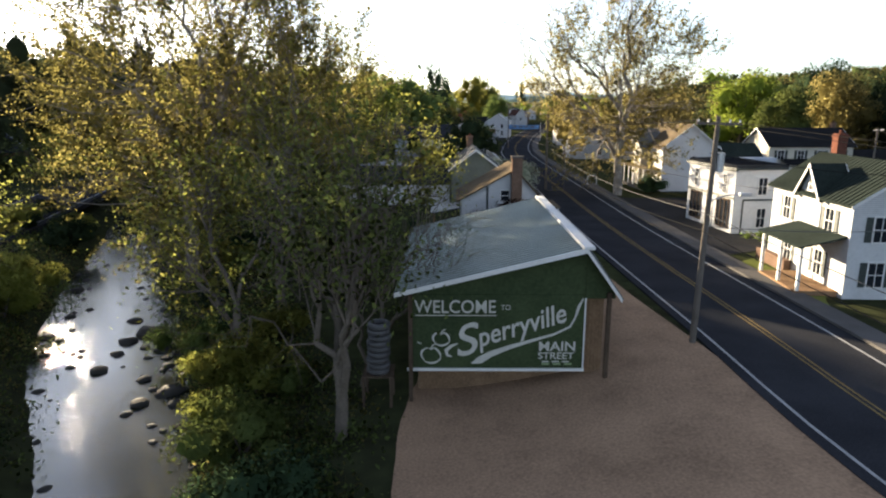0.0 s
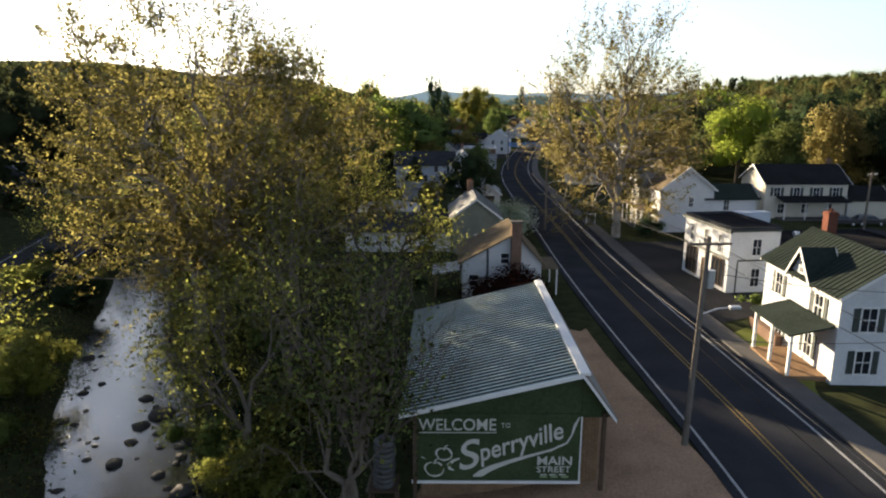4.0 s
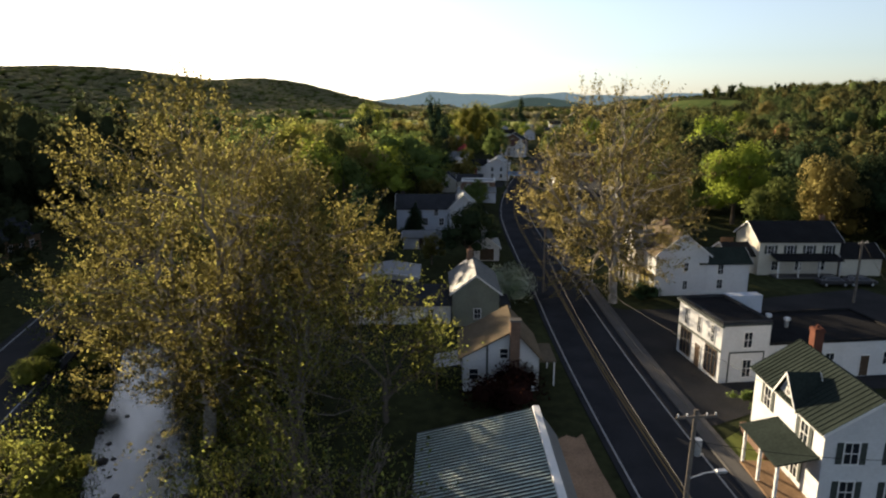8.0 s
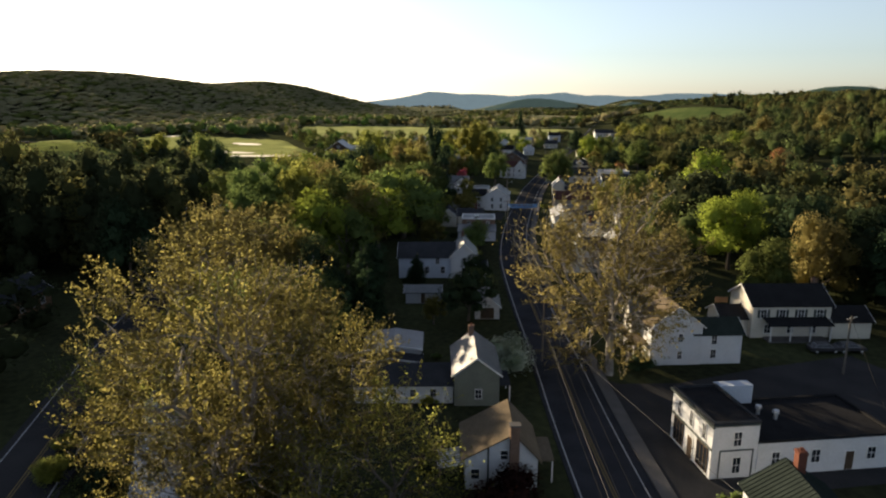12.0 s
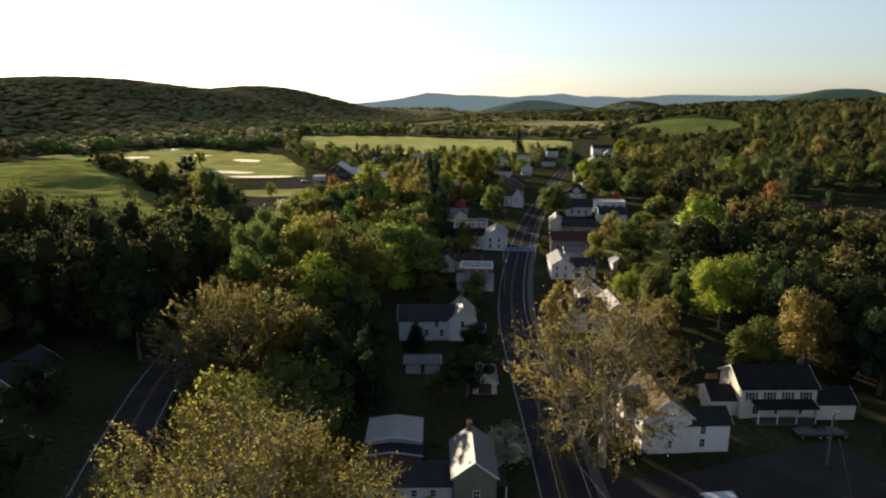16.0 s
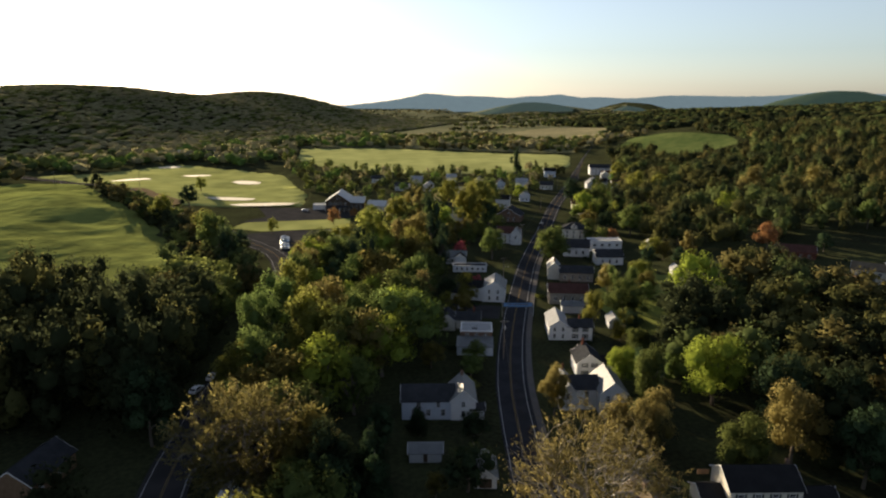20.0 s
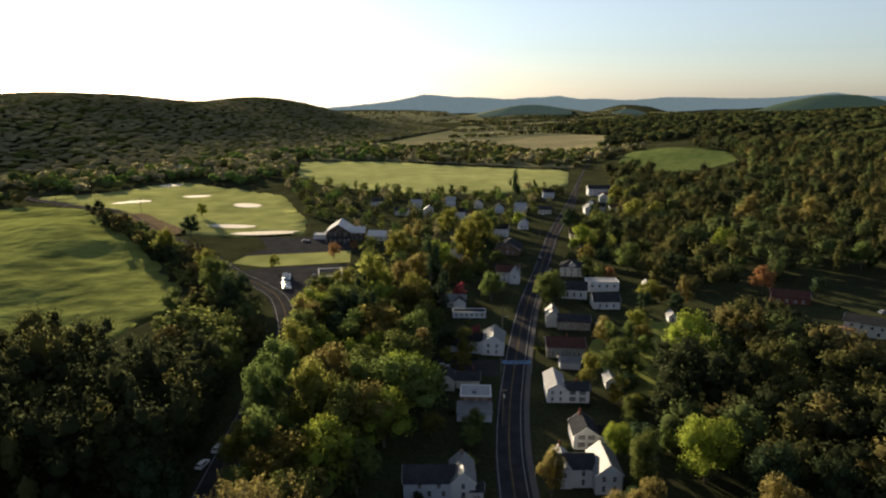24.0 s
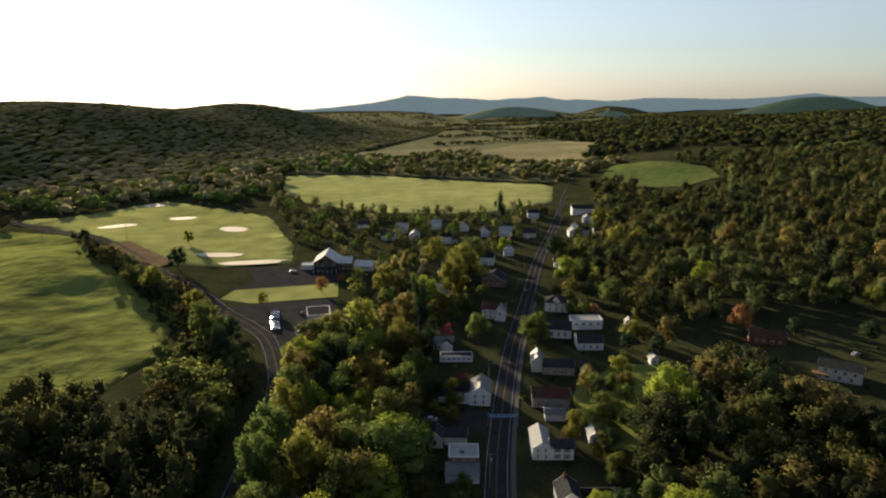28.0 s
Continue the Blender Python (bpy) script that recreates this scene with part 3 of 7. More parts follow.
ribbon("pavement", walk_line, 7.78, 9.2, 0.225, "concrete", "narrow concrete pavement beside the main street", "pavement", 0.4)
hwy_line = dense(HWY, 4.0)
highway = ribbon("highway", hwy_line, -4.6, 4.6, 0.10, "old_asphalt", "grey asphalt highway curving past the village", "road", 0.5)
for a, b, k in ((-3.75, -3.6, "line_white"), (3.6, 3.75, "line_white"), (-0.22, -0.1, "line_yellow"), (0.1, 0.22, "line_yellow")):
    ribbon("lane_line", hwy_line, a, b, 0.115, k, "", "", parent=highway)


# ---------------------------------------------------------------- trees
def soften(me, normals):
    """Leaves take the light as their whole crown does."""
    n = normals / np.maximum(1e-6, np.linalg.norm(normals, axis=1, keepdims=True))
    me.attributes.new("custom_normal", "FLOAT_VECTOR", "POINT").data.foreach_set("vector", n.reshape(-1).astype(np.float32))
    me.update()
    return me


def card_mesh(name, centres, outward, sizes, material, rng, stretch=1.5):
    """A mesh of small leaf-shaped quads at the centres."""
    n = len(centres)
    nrm = rng.normal(size=(n, 3))
    nrm /= np.maximum(1e-6, np.linalg.norm(nrm, axis=1, keepdims=True))
    ref = rng.normal(size=(n, 3))
    u = np.cross(nrm, ref)
    u /= np.maximum(1e-6, np.linalg.norm(u, axis=1, keepdims=True))
    v = np.cross(nrm, u)
    s = sizes[:, None]
    quad = np.stack([centres - u * s * stretch * 0.5, centres + v * s * 0.42, centres + u * s * stretch * 0.5, centres - v * s * 0.42], 1)
    me = bpy.data.meshes.new(name)
    me.vertices.add(4 * n)
    me.vertices.foreach_set("co", quad.reshape(-1).astype(np.float32))
    me.loops.add(4 * n)
    me.loops.foreach_set("vertex_index", np.arange(4 * n, dtype=np.int32))
    me.polygons.add(n)
    me.polygons.foreach_set("loop_start", np.arange(0, 4 * n, 4, dtype=np.int32))
    me.update(calc_edges=True)
    me.materials.append(M[material])
    out = outward / np.maximum(1e-6, np.linalg.norm(outward, axis=1, keepdims=True))
    return soften(me, np.repeat(out + 0.45 * nrm * np.sign((nrm * out).sum(1, keepdims=True)) + (0, 0, 0.3), 4, 0))


def lumps_of(kind, rng):
    """Rounded masses of a crown one metre high and about as wide: x, y, z, radius, flatness."""
    if kind == "conifer":
        return [(0.03 * rng.normal(), 0.03 * rng.normal(), 0.16 + 0.8 * k, 0.27 * (1 - k) ** 0.8 + 0.02, 0.55) for k in np.linspace(0, 1, 8)]
    if kind == "tall":
        return [(0.14 * rng.normal(), 0.14 * rng.normal(), z, rng.uniform(0.13, 0.22) * (1.15 - 0.5 * z), 1.25) for z in np.linspace(0.18, 0.88, 9)]
    if kind == "small":
        return [(0.16 * rng.normal(), 0.16 * rng.normal(), rng.uniform(0.35, 0.75), rng.uniform(0.24, 0.36), 1.0) for _ in range(4)]
    if kind == "far":
        return [(0.1 * rng.normal(), 0.1 * rng.normal(), z, rng.uniform(0.28, 0.38), 0.9) for z in (0.4, 0.68)]
    if kind == "bush":
        return [(0.3 * rng.normal(), 0.3 * rng.normal(), rng.uniform(0.2, 0.55), rng.uniform(0.22, 0.38), 0.9) for _ in range(8)]
    out = [(0, 0, 0.5, 0.27, 1.0)]
    for k in range(12):
        a, e = k * 2.4 + rng.uniform(-0.5, 0.5), -0.75 + 1.75 * (k / 11) + rng.uniform(-0.15, 0.15)
        r = 0.31 * math.sqrt(max(0.05, 1 - e * e * 0.8)) * rng.uniform(0.75, 1.2)
        out.append((r * math.cos(a), r * math.sin(a), 0.50 + 0.31 * e, rng.uniform(0.12, 0.21), 0.95))
    return out


def ball(level):
    bm = bmesh.new()
    bmesh.ops.create_icosphere(bm, subdivisions=level, radius=1.0)
    v = np.array([q.co[:] for q in bm.verts])
    f = np.array([[q.index for q in face.verts] for face in bm.faces])
    bm.free()
    return v, f


BALLS = {k: ball(k) for k in (1, 2, 3)}


def crown_shape(kind, rng, level=2, sprays=350, spray=0.05, core=0.68, up=0.5):
    """A crown one metre high: uneven leafy masses, with loose sprays of leaves standing out of them. Gives points, triangles and the way each point faces."""
    masses = lumps_of(kind, rng)
    bv, bf = BALLS[level]
    vs, ns, fs, at = [], [], [], 0
    for x, y, z, r, flat in masses:
        k = rng.uniform(0, 6.28, 6)
        bump = 1 + 0.17 * np.sin(3.1 * bv[:, 0] + k[0]) * np.sin(3.7 * bv[:, 1] + k[1]) + 0.13 * np.sin(6.3 * bv[:, 2] + k[2]) * np.sin(5.7 * bv[:, 0] + k[3]) + 0.09 * rng.normal(size=len(bv))
        v = bv * (r * core * bump)[:, None] * (1, 1, flat) + (x, y, z)
        v[:, 2] = np.maximum(v[:, 2], 0.05)
        vs.append(v)
        ns.append(bv * 0.55 + (v - (0, 0, 0.42)) * 1.5 + (0, 0, up) + 0.12 * rng.normal(size=v.shape))
        fs.append(bf + at)
        at += len(v)
    L = np.array(masses)
    w = L[:, 3] ** 2
    pick = rng.choice(len(L), sprays, p=w / w.sum())
    d = rng.normal(size=(sprays, 3))
    d /= np.linalg.norm(d, axis=1, keepdims=True)
    d[:, 2] = np.where(d[:, 2] < -0.4, -d[:, 2], d[:, 2])
    c = L[pick, :3] + d * (L[pick, 3] * rng.uniform(0.68, 1.34, sprays) ** 0.9)[:, None] * np.stack([np.ones(sprays), np.ones(sprays), L[pick, 4]], 1)
    c[:, 2] = np.maximum(c[:, 2], 0.06)
    s = spray * rng.uniform(0.5, 1.3, (sprays, 1))
    u, q = rng.normal(size=(sprays, 3)) + 0.4 * d, rng.normal(size=(sprays, 3))
    u /= np.linalg.norm(u, axis=1, keepdims=True)
    q /= np.linalg.norm(q, axis=1, keepdims=True)
    tri = np.stack([c - u * s, c + u * s * 0.7 + q * s * 0.6, c + u * s * 0.5 - q * s * 0.7], 1).reshape(-1, 3)
    vs.append(tri)
    ns.append(np.repeat(d * 0.5 + (c - (0, 0, 0.42)) * 1.5 + (0, 0, up) + 0.22 * rng.normal(size=c.shape), 3, 0))
    fs.append(np.arange(3 * sprays).reshape(-1, 3) + at)
    return np.concatenate(vs), np.concatenate(fs), np.concatenate(ns)


def tri_mesh(name, v, f, n, material):
    me = bpy.data.meshes.new(name)
    me.vertices.add(len(v))
    me.vertices.foreach_set("co", v.reshape(-1).astype(np.float32))
    me.loops.add(3 * len(f))
    me.loops.foreach_set("vertex_index", f.reshape(-1).astype(np.int32))
    me.polygons.add(len(f))
    me.polygons.foreach_set("loop_start", np.arange(0, 3 * len(f), 3, dtype=np.int32))
    me.polygons.foreach_set("use_smooth", np.ones(len(f), dtype=bool))
    me.update(calc_edges=True)
    me.materials.append(M[material])
    return soften(me, n)


def limb_tree(rng, tall, first, levels, angle, shrink=0.72, up=0.25, sides=5, fork=(2, 3), lean=(0, 0)):
    """Segments of a branching trunk: (from, to, radius, radius, level)."""
    segs, tips = [], []

    def grow(p, d, length, r, level):
        q = p + d * length
        bend = (p + q) / 2 + Vector(rng.normal(size=3)) * length * (0.03 if level == 0 else 0.11)
        segs.append((p, bend, r, r * 0.88, level))
        segs.append((bend, q, r * 0.88, r * 0.74, level))
        if level >= levels:
            tips.append((q, d))
            return
        for k in range(int(rng.integers(fork[0], fork[1] + 1)) + (1 if level == 0 else 0)):
            side = Vector(rng.normal(size=3))
            side = (side - d * side.dot(d)).normalized()
            nd = (d + side * math.tan(angle * rng.uniform(0.6, 1.25)) + Vector((0, 0, up))).normalized()
            grow(q if k < 2 else bend, nd, length * shrink * rng.uniform(0.8, 1.2), r * 0.74 * rng.uniform(0.62, 0.9), level + 1)

    grow(Vector((0, 0, -0.3)), Vector((lean[0], lean[1], 1)).normalized(), first, tall * 0.021, 0)
    return segs, tips


def limb_mesh(name, segs, material, thin=0.012):
    bm = bmesh.new()
    for p, q, r0, r1, level in segs:
        tube(bm, [p, q], [max(thin, r0), max(thin, r1)], 7 if level == 0 else 5 if level < 3 else 3, cap=False)
    for f in bm.faces:
        f.smooth = True
    return finish(bm, name, material)


def small_trunk(rng, kind):
    """A trunk with a few limbs for a tree one metre high."""
    bm = bmesh.new()
    if kind == "conifer":
        return tube(bm, [(0, 0, -0.02), (0, 0, 0.5), (0, 0, 0.97)], [0.022, 0.014, 0.003], 6)
    if kind == "bush":
        for k in range(4):
            a = k * 1.6
            tube(bm, [(0, 0, -0.02), (0.12 * math.cos(a), 0.12 * math.sin(a), 0.25), (0.22 * math.cos(a), 0.22 * math.sin(a), 0.55)], [0.03, 0.02, 0.008], 5)
        return bm
    tube(bm, [(0, 0, -0.03), (0.008, 0.005, 0.16), (0.0, 0.012, 0.42), (0.01, 0.0, 0.7)], [0.03, 0.023, 0.017, 0.006], 7)
    for k in range(7):
        a, z = k * 2.4 + rng.uniform(0, 0.6), rng.uniform(0.2, 0.5)
        r = rng.uniform(0.16, 0.27)
        tube(bm, [(0, 0, z), (r * 0.5 * math.cos(a), r * 0.5 * math.sin(a), z + 0.09), (r * math.cos(a), r * math.sin(a), z + rng.uniform(0.18, 0.3))], [0.013, 0.009, 0.003], 5)
    return bm


TREES = {}


def tree_model(kind, leaf, variant, near):
    """The meshes that all trees of a kind share."""
    key = (kind, leaf, variant, near)
    if key not in TREES:
        rng = np.random.default_rng(7 + 31 * variant + len(kind) * 101)
        v, f, n = crown_shape(kind, rng, 2 if near else 1, 4200 if near else 650, 0.032 if near else 0.075, 0.62 if near else 0.72) if kind == "bush" else crown_shape(kind, rng, 2 if near else 1, 7000 if near else 2600, 0.0175 if near else 0.023, 0.58 if near else 0.64)
        TREES[key] = (finish(small_trunk(rng, kind), "trunk", "bark"), tri_mesh("crown", v, f, n, leaf))
    return TREES[key]


LEAF_WORDS = {"leaf_spring": "yellow-green spring leaves", "leaf_olive": "young olive leaves", "leaf_gold": "young golden-brown leaves", "leaf_green": "fresh green leaves", "leaf_bright": "bright light-green leaves",
              "leaf_dark": "dense dark green needles", "leaf_orange": "orange-tinted young leaves", "blossom_pink": "pink-red blossom", "blossom_white": "white blossom", "leaf_red": "dark red leaves"}
spin = random.Random(5)


def plant(kind, leaf, x, y, tall, wide=1.0, z=None, group="", label="", near=False):
    name = {"conifer": "conifer", "bush": "shrub"}.get(kind, "tree")
    v = spin.randrange(3)
    trunk, crown = tree_model(kind, leaf, v, near)
    shape = {"conifer": "pointed conifer", "bush": "low rounded shrub", "tall": "tall slender tree"}.get(kind, "broad rounded tree")
    ob = thing(name, label or f"{shape} with {LEAF_WORDS[leaf]}", "conifer" if kind == "conifer" else "shrub" if kind == "bush" else "tree",
               Matrix.Translation((x, y, (height(x, y) if z is None else z))) @ Matrix.Rotation(spin.uniform(0, math.tau), 4, "Z") @ Matrix.Diagonal((tall * wide * spin.uniform(0.9, 1.1), tall * wide * spin.uniform(0.9, 1.1), tall, 1)), group)
    part("trunk", trunk, None, ob)
    part("crown", crown, None, ob)
    return ob


def woods(name, label, spots, leaf, level=1, sprays=14, spray=0.09, kinds=("round",)):
    """Many trees too far to count, in one mesh. spots: x, y, z, height, width."""
    rng = np.random.default_rng(len(spots) + len(name))
    shapes = [crown_shape(k, rng, level, sprays, spray, *((0.95, 1.3) if k == "far" else (0.9, 0.6) if k == "small" and sprays < 100 else (0.66, 0.5))) for k in kinds for _ in range(6)]
    vs, fs, ns, at = [], [], [], 0
    for x, y, z, tall, wide in spots:
        v, f, n = shapes[rng.integers(len(shapes))]
        a = rng.uniform(0, math.tau)
        R = np.array([[math.cos(a), -math.sin(a), 0], [math.sin(a), math.cos(a), 0], [0, 0, 1]])
        vs.append((v @ R.T) * (tall * wide, tall * wide, tall) + (x, y, z))
        ns.append(n @ R.T)
        fs.append(f + at)
        at += len(v)
    if not vs:
        return None
    return tagged(new(name, tri_mesh(name, np.concatenate(vs), np.concatenate(fs), np.concatenate(ns), leaf)), label, "woods", kind="stuff")

# ---------------------------------------------------------------- buildings
CACHE = {}
TAKEN = []          # ground taken by buildings: x, y, radius


def window_meshes(w, h, deep):
    key = ("w", round(w, 2), round(h, 2), deep)
    if key not in CACHE:
        t = 0.09
        gx, gz = (-w / 2 - t, -w / 2, -0.02, 0.02, w / 2, w / 2 + t), (-t, 0, h / 2 - 0.025, h / 2 + 0.025, h, h + t)
        fr = bmesh.new()
        grid = [[fr.verts.new((x, 0.02, z)) for z in gz] for x in gx]
        front = [fr.faces.new((grid[i][j], grid[i + 1][j], grid[i + 1][j + 1], grid[i][j + 1])) for i in range(5) for j in range(5) if not (i in (1, 3) and j in (1, 3))]
        out = bmesh.ops.extrude_face_region(fr, geom=front)
        bmesh.ops.translate(fr, verts=[v for v in out["geom"] if isinstance(v, bmesh.types.BMVert)], vec=(0, -0.08, 0))
        bmesh.ops.recalc_face_normals(fr, faces=fr.faces)
        sh = boxed(-0.20, -0.05, -0.02, 0.20, 0.0, h + 0.02)
        for k in range(5):
            box(sh, -0.15, -0.065, 0.06 + k * h / 5, 0.15, -0.045, 0.02 + (k + 0.7) * h / 5)
        CACHE[key] = (finish(fr, "window", "trim"), finish(boxed(-w / 2, -0.022, 0, w / 2, -0.008, h), "pane", "pane"), finish(sh, "shutter", "shutter"))
    return CACHE[key]


def door_meshes(w, h):
    key = ("d", w, h)
    if key not in CACHE:
        fr = bmesh.new()
        for a in ((-w / 2 - 0.1, -0.06, 0, -w / 2, 0.02, h + 0.1), (w / 2, -0.06, 0, w / 2 + 0.1, 0.02, h + 0.1), (-w / 2, -0.06, h, w / 2, 0.02, h + 0.1)):
            box(fr, *a)
        leaf = boxed(-w / 2, -0.03, 0, w / 2, 0.0, h)
        for z0, z1 in ((0.15, 0.9), (1.05, h - 0.15)):
            box(leaf, -w / 2 + 0.12, -0.045, z0, w / 2 - 0.12, -0.028, z1)
        CACHE[key] = (finish(fr, "door_frame", "trim"), finish(leaf, "door", "dark_wood"))
    return CACHE[key]


def side_pose(side, L, W):
    return {"f": pose(0, -W / 2, 0), "b": pose(0, W / 2, 0, 0, 0, 180), "r": pose(L / 2, 0, 0, 0, 0, 90), "l": pose(-L / 2, 0, 0, 0, 0, -90)}[side]


def slope_mesh(x0, x1, y0, z0, y1, z1, thick=0.14, seam=0.0):
    """A roof slope from the eave at y0, z0 up to the ridge at y1, z1, with standing seams every seam metres."""
    bm = prism(bmesh.new(), [(y0, z0), (y1, z1), (y1, z1 + thick), (y0, z0 + thick)] if y1 > y0 else [(y1, z1), (y0, z0), (y0, z0 + thick), (y1, z1 + thick)], x0, x1)
    bmesh.ops.recalc_face_normals(bm, faces=bm.faces)
    return bm


def wing(ob, L, W, eave, ridge, walls, roof, cx=0.0, cy=0.0, turn=0.0, over=0.35, openings=(), chimneys=(), seam=0.0, flat=False, hip=False, base=1.2, trim=True, gable=None, z0=0.0):
    """One volume of a building, its ridge along its own x. openings: (side, along, sill, w, h, what)."""
    m = pose(cx, cy, z0, 0, 0, turn)
    def put(name, bm, material, label="", at=None, parent=None):
        p = part(name, bm, material, parent or ob, label)
        p.matrix_local = m @ at if at is not None else m.copy()
        return p
    if flat:
        put("wall", boxed(-L / 2, -W / 2, -base, L / 2, W / 2, eave), walls)
        put("roof", boxed(-L / 2 + 0.25, -W / 2 + 0.25, eave - 0.1, L / 2 - 0.25, W / 2 - 0.25, eave + 0.05), roof)
        rim = bmesh.new()
        for a in ((-L / 2 - 0.06, -W / 2 - 0.06, L / 2 + 0.06, -W / 2 + 0.25), (-L / 2 - 0.06, W / 2 - 0.25, L / 2 + 0.06, W / 2 + 0.06), (-L / 2 - 0.06, -W / 2 + 0.25, -L / 2 + 0.25, W / 2 - 0.25), (L / 2 - 0.25, -W / 2 + 0.25, L / 2 + 0.06, W / 2 - 0.25)):
            box(rim, a[0], a[1], eave, a[2], a[3], eave + 0.28)
        put("parapet", rim, gable or walls)
    elif hip:
        put("wall", boxed(-L / 2, -W / 2, -base, L / 2, W / 2, eave), walls)
        bm = bmesh.new()
        o = over
        c = [bm.verts.new(v) for v in ((-L / 2 - o, -W / 2 - o, eave - 0.05), (L / 2 + o, -W / 2 - o, eave - 0.05), (L / 2 + o, W / 2 + o, eave - 0.05), (-L / 2 - o, W / 2 + o, eave - 0.05))]
        t = [bm.verts.new((max(0.01, (L - W) / 2) * s, 0, ridge)) for s in (-1, 1)]
        for f in ((c[0], c[1], t[1], t[0]), (c[1], c[2], t[1]), (c[2], c[3], t[0], t[1]), (c[3], c[0], t[0]), (c[3], c[2], c[1], c[0])):
            bm.faces.new(f)
        put("roof", bm, roof)
    else:
        put("wall", prism(bmesh.new(), [(-W / 2, -base), (W / 2, -base), (W / 2, eave), (0, ridge), (-W / 2, eave)], -L / 2, L / 2), walls)
        k = (ridge - eave) / (W / 2)
        for s in (-1, 1):
            put("roof", slope_mesh(-L / 2 - over, L / 2 + over, s * (W / 2 + over), eave - k * over + 0.01, 0, ridge + 0.01, 0.12), roof)
            if seam:
                n = int((L + 2 * over) / seam)
                y0, zz = s * (W / 2 + over), eave - k * over + 0.13
                strip = prism(bmesh.new(), [(y0, zz), (0, ridge + 0.13), (0, ridge + 0.175), (y0, zz + 0.045)] if s < 0 else [(0, ridge + 0.13), (y0, zz), (y0, zz + 0.045), (0, ridge + 0.175)], -0.02, 0.02)
                bmesh.ops.recalc_face_normals(strip, faces=strip.faces)
                strip = finish(strip, "seam", roof)
                for i in range(n + 1):
                    put("seam", strip, None, at=pose(-L / 2 - over + (L + 2 * over) * i / n, 0, 0))
        if trim:
            for e in (-1, 1):
                bm = bmesh.new()
                x = e * (L / 2 + over + 0.025)
                for s in (-1, 1):
                    a = [(s * (W / 2 + over), eave - k * over - 0.09), (0, ridge - 0.09), (0, ridge + 0.14), (s * (W / 2 + over), eave - k * over + 0.14)]
                    prism(bm, a if s < 0 else [a[1], a[0], a[3], a[2]], x - 0.024, x + 0.024)
                bmesh.ops.recalc_face_normals(bm, faces=bm.faces)
                put("verge_board", bm, "trim")
    for side, u, z, w, h, what in openings:
        at = side_pose(side, L, W) @ pose(u, -0.004, z)
        if what.startswith("door"):
            fr, leaf = door_meshes(w, h)
            d = part("door", leaf, None, ob)
            d.matrix_local = m @ at
            q = part("door_frame", fr, None, d)
        elif what == "shop":
            d = put("shop_window", boxed(-w / 2, -0.05, 0, w / 2, 0.0, h), "pane", "dark shop window", at)
            bm = bmesh.new()
            for i in range(4):
                x = -w / 2 + i * w / 3
                box(bm, x - 0.05, -0.09, 0, x + 0.05, -0.04, h)
            box(bm, -w / 2, -0.09, -0.12, w / 2, -0.03, 0.0)
            box(bm, -w / 2, -0.09, h, w / 2, -0.03, h + 0.12)
            part("frame", bm, "dark_wood", d)
        else:
            fr, pane, sh = window_meshes(w, h, 0)
            d = part("window", fr, None, ob)
            d.matrix_local = m @ at
            part("pane", pane, None, d)
            if what == "shutters":
                for s in (-1, 1):
                    e = part("shutter", sh, None, d)
                    e.location = (s * (w / 2 + 0.31), 0, 0)
    for x, y, w, d, top, material in chimneys:
        bm = boxed(x - w / 2, y - d / 2, eave * 0.6, x + w / 2, y + d / 2, top)
        box(bm, x - w / 2 - 0.06, y - d / 2 - 0.06, top - 0.25, x + w / 2 + 0.06, y + d / 2 + 0.06, top - 0.1)
        c = put("chimney", bm, material)
        q = part("chimney_pot", tube(bmesh.new(), [(x, y, top), (x, y, top + 0.25)], 0.12, 8), "brick", c)
    return ob


def row(side, n, span, z, w, h, what="plain", off=0.0):
    return [(side, off + (k - (n - 1) / 2) * span / max(1, n), z, w, h, what) for k in range(n)]


def building(name, label, x, y, deg, category="house", r=8.0, group=""):
    TAKEN.append((x, y, r))
    return thing(name, label, category, facing(x, y, deg), group)


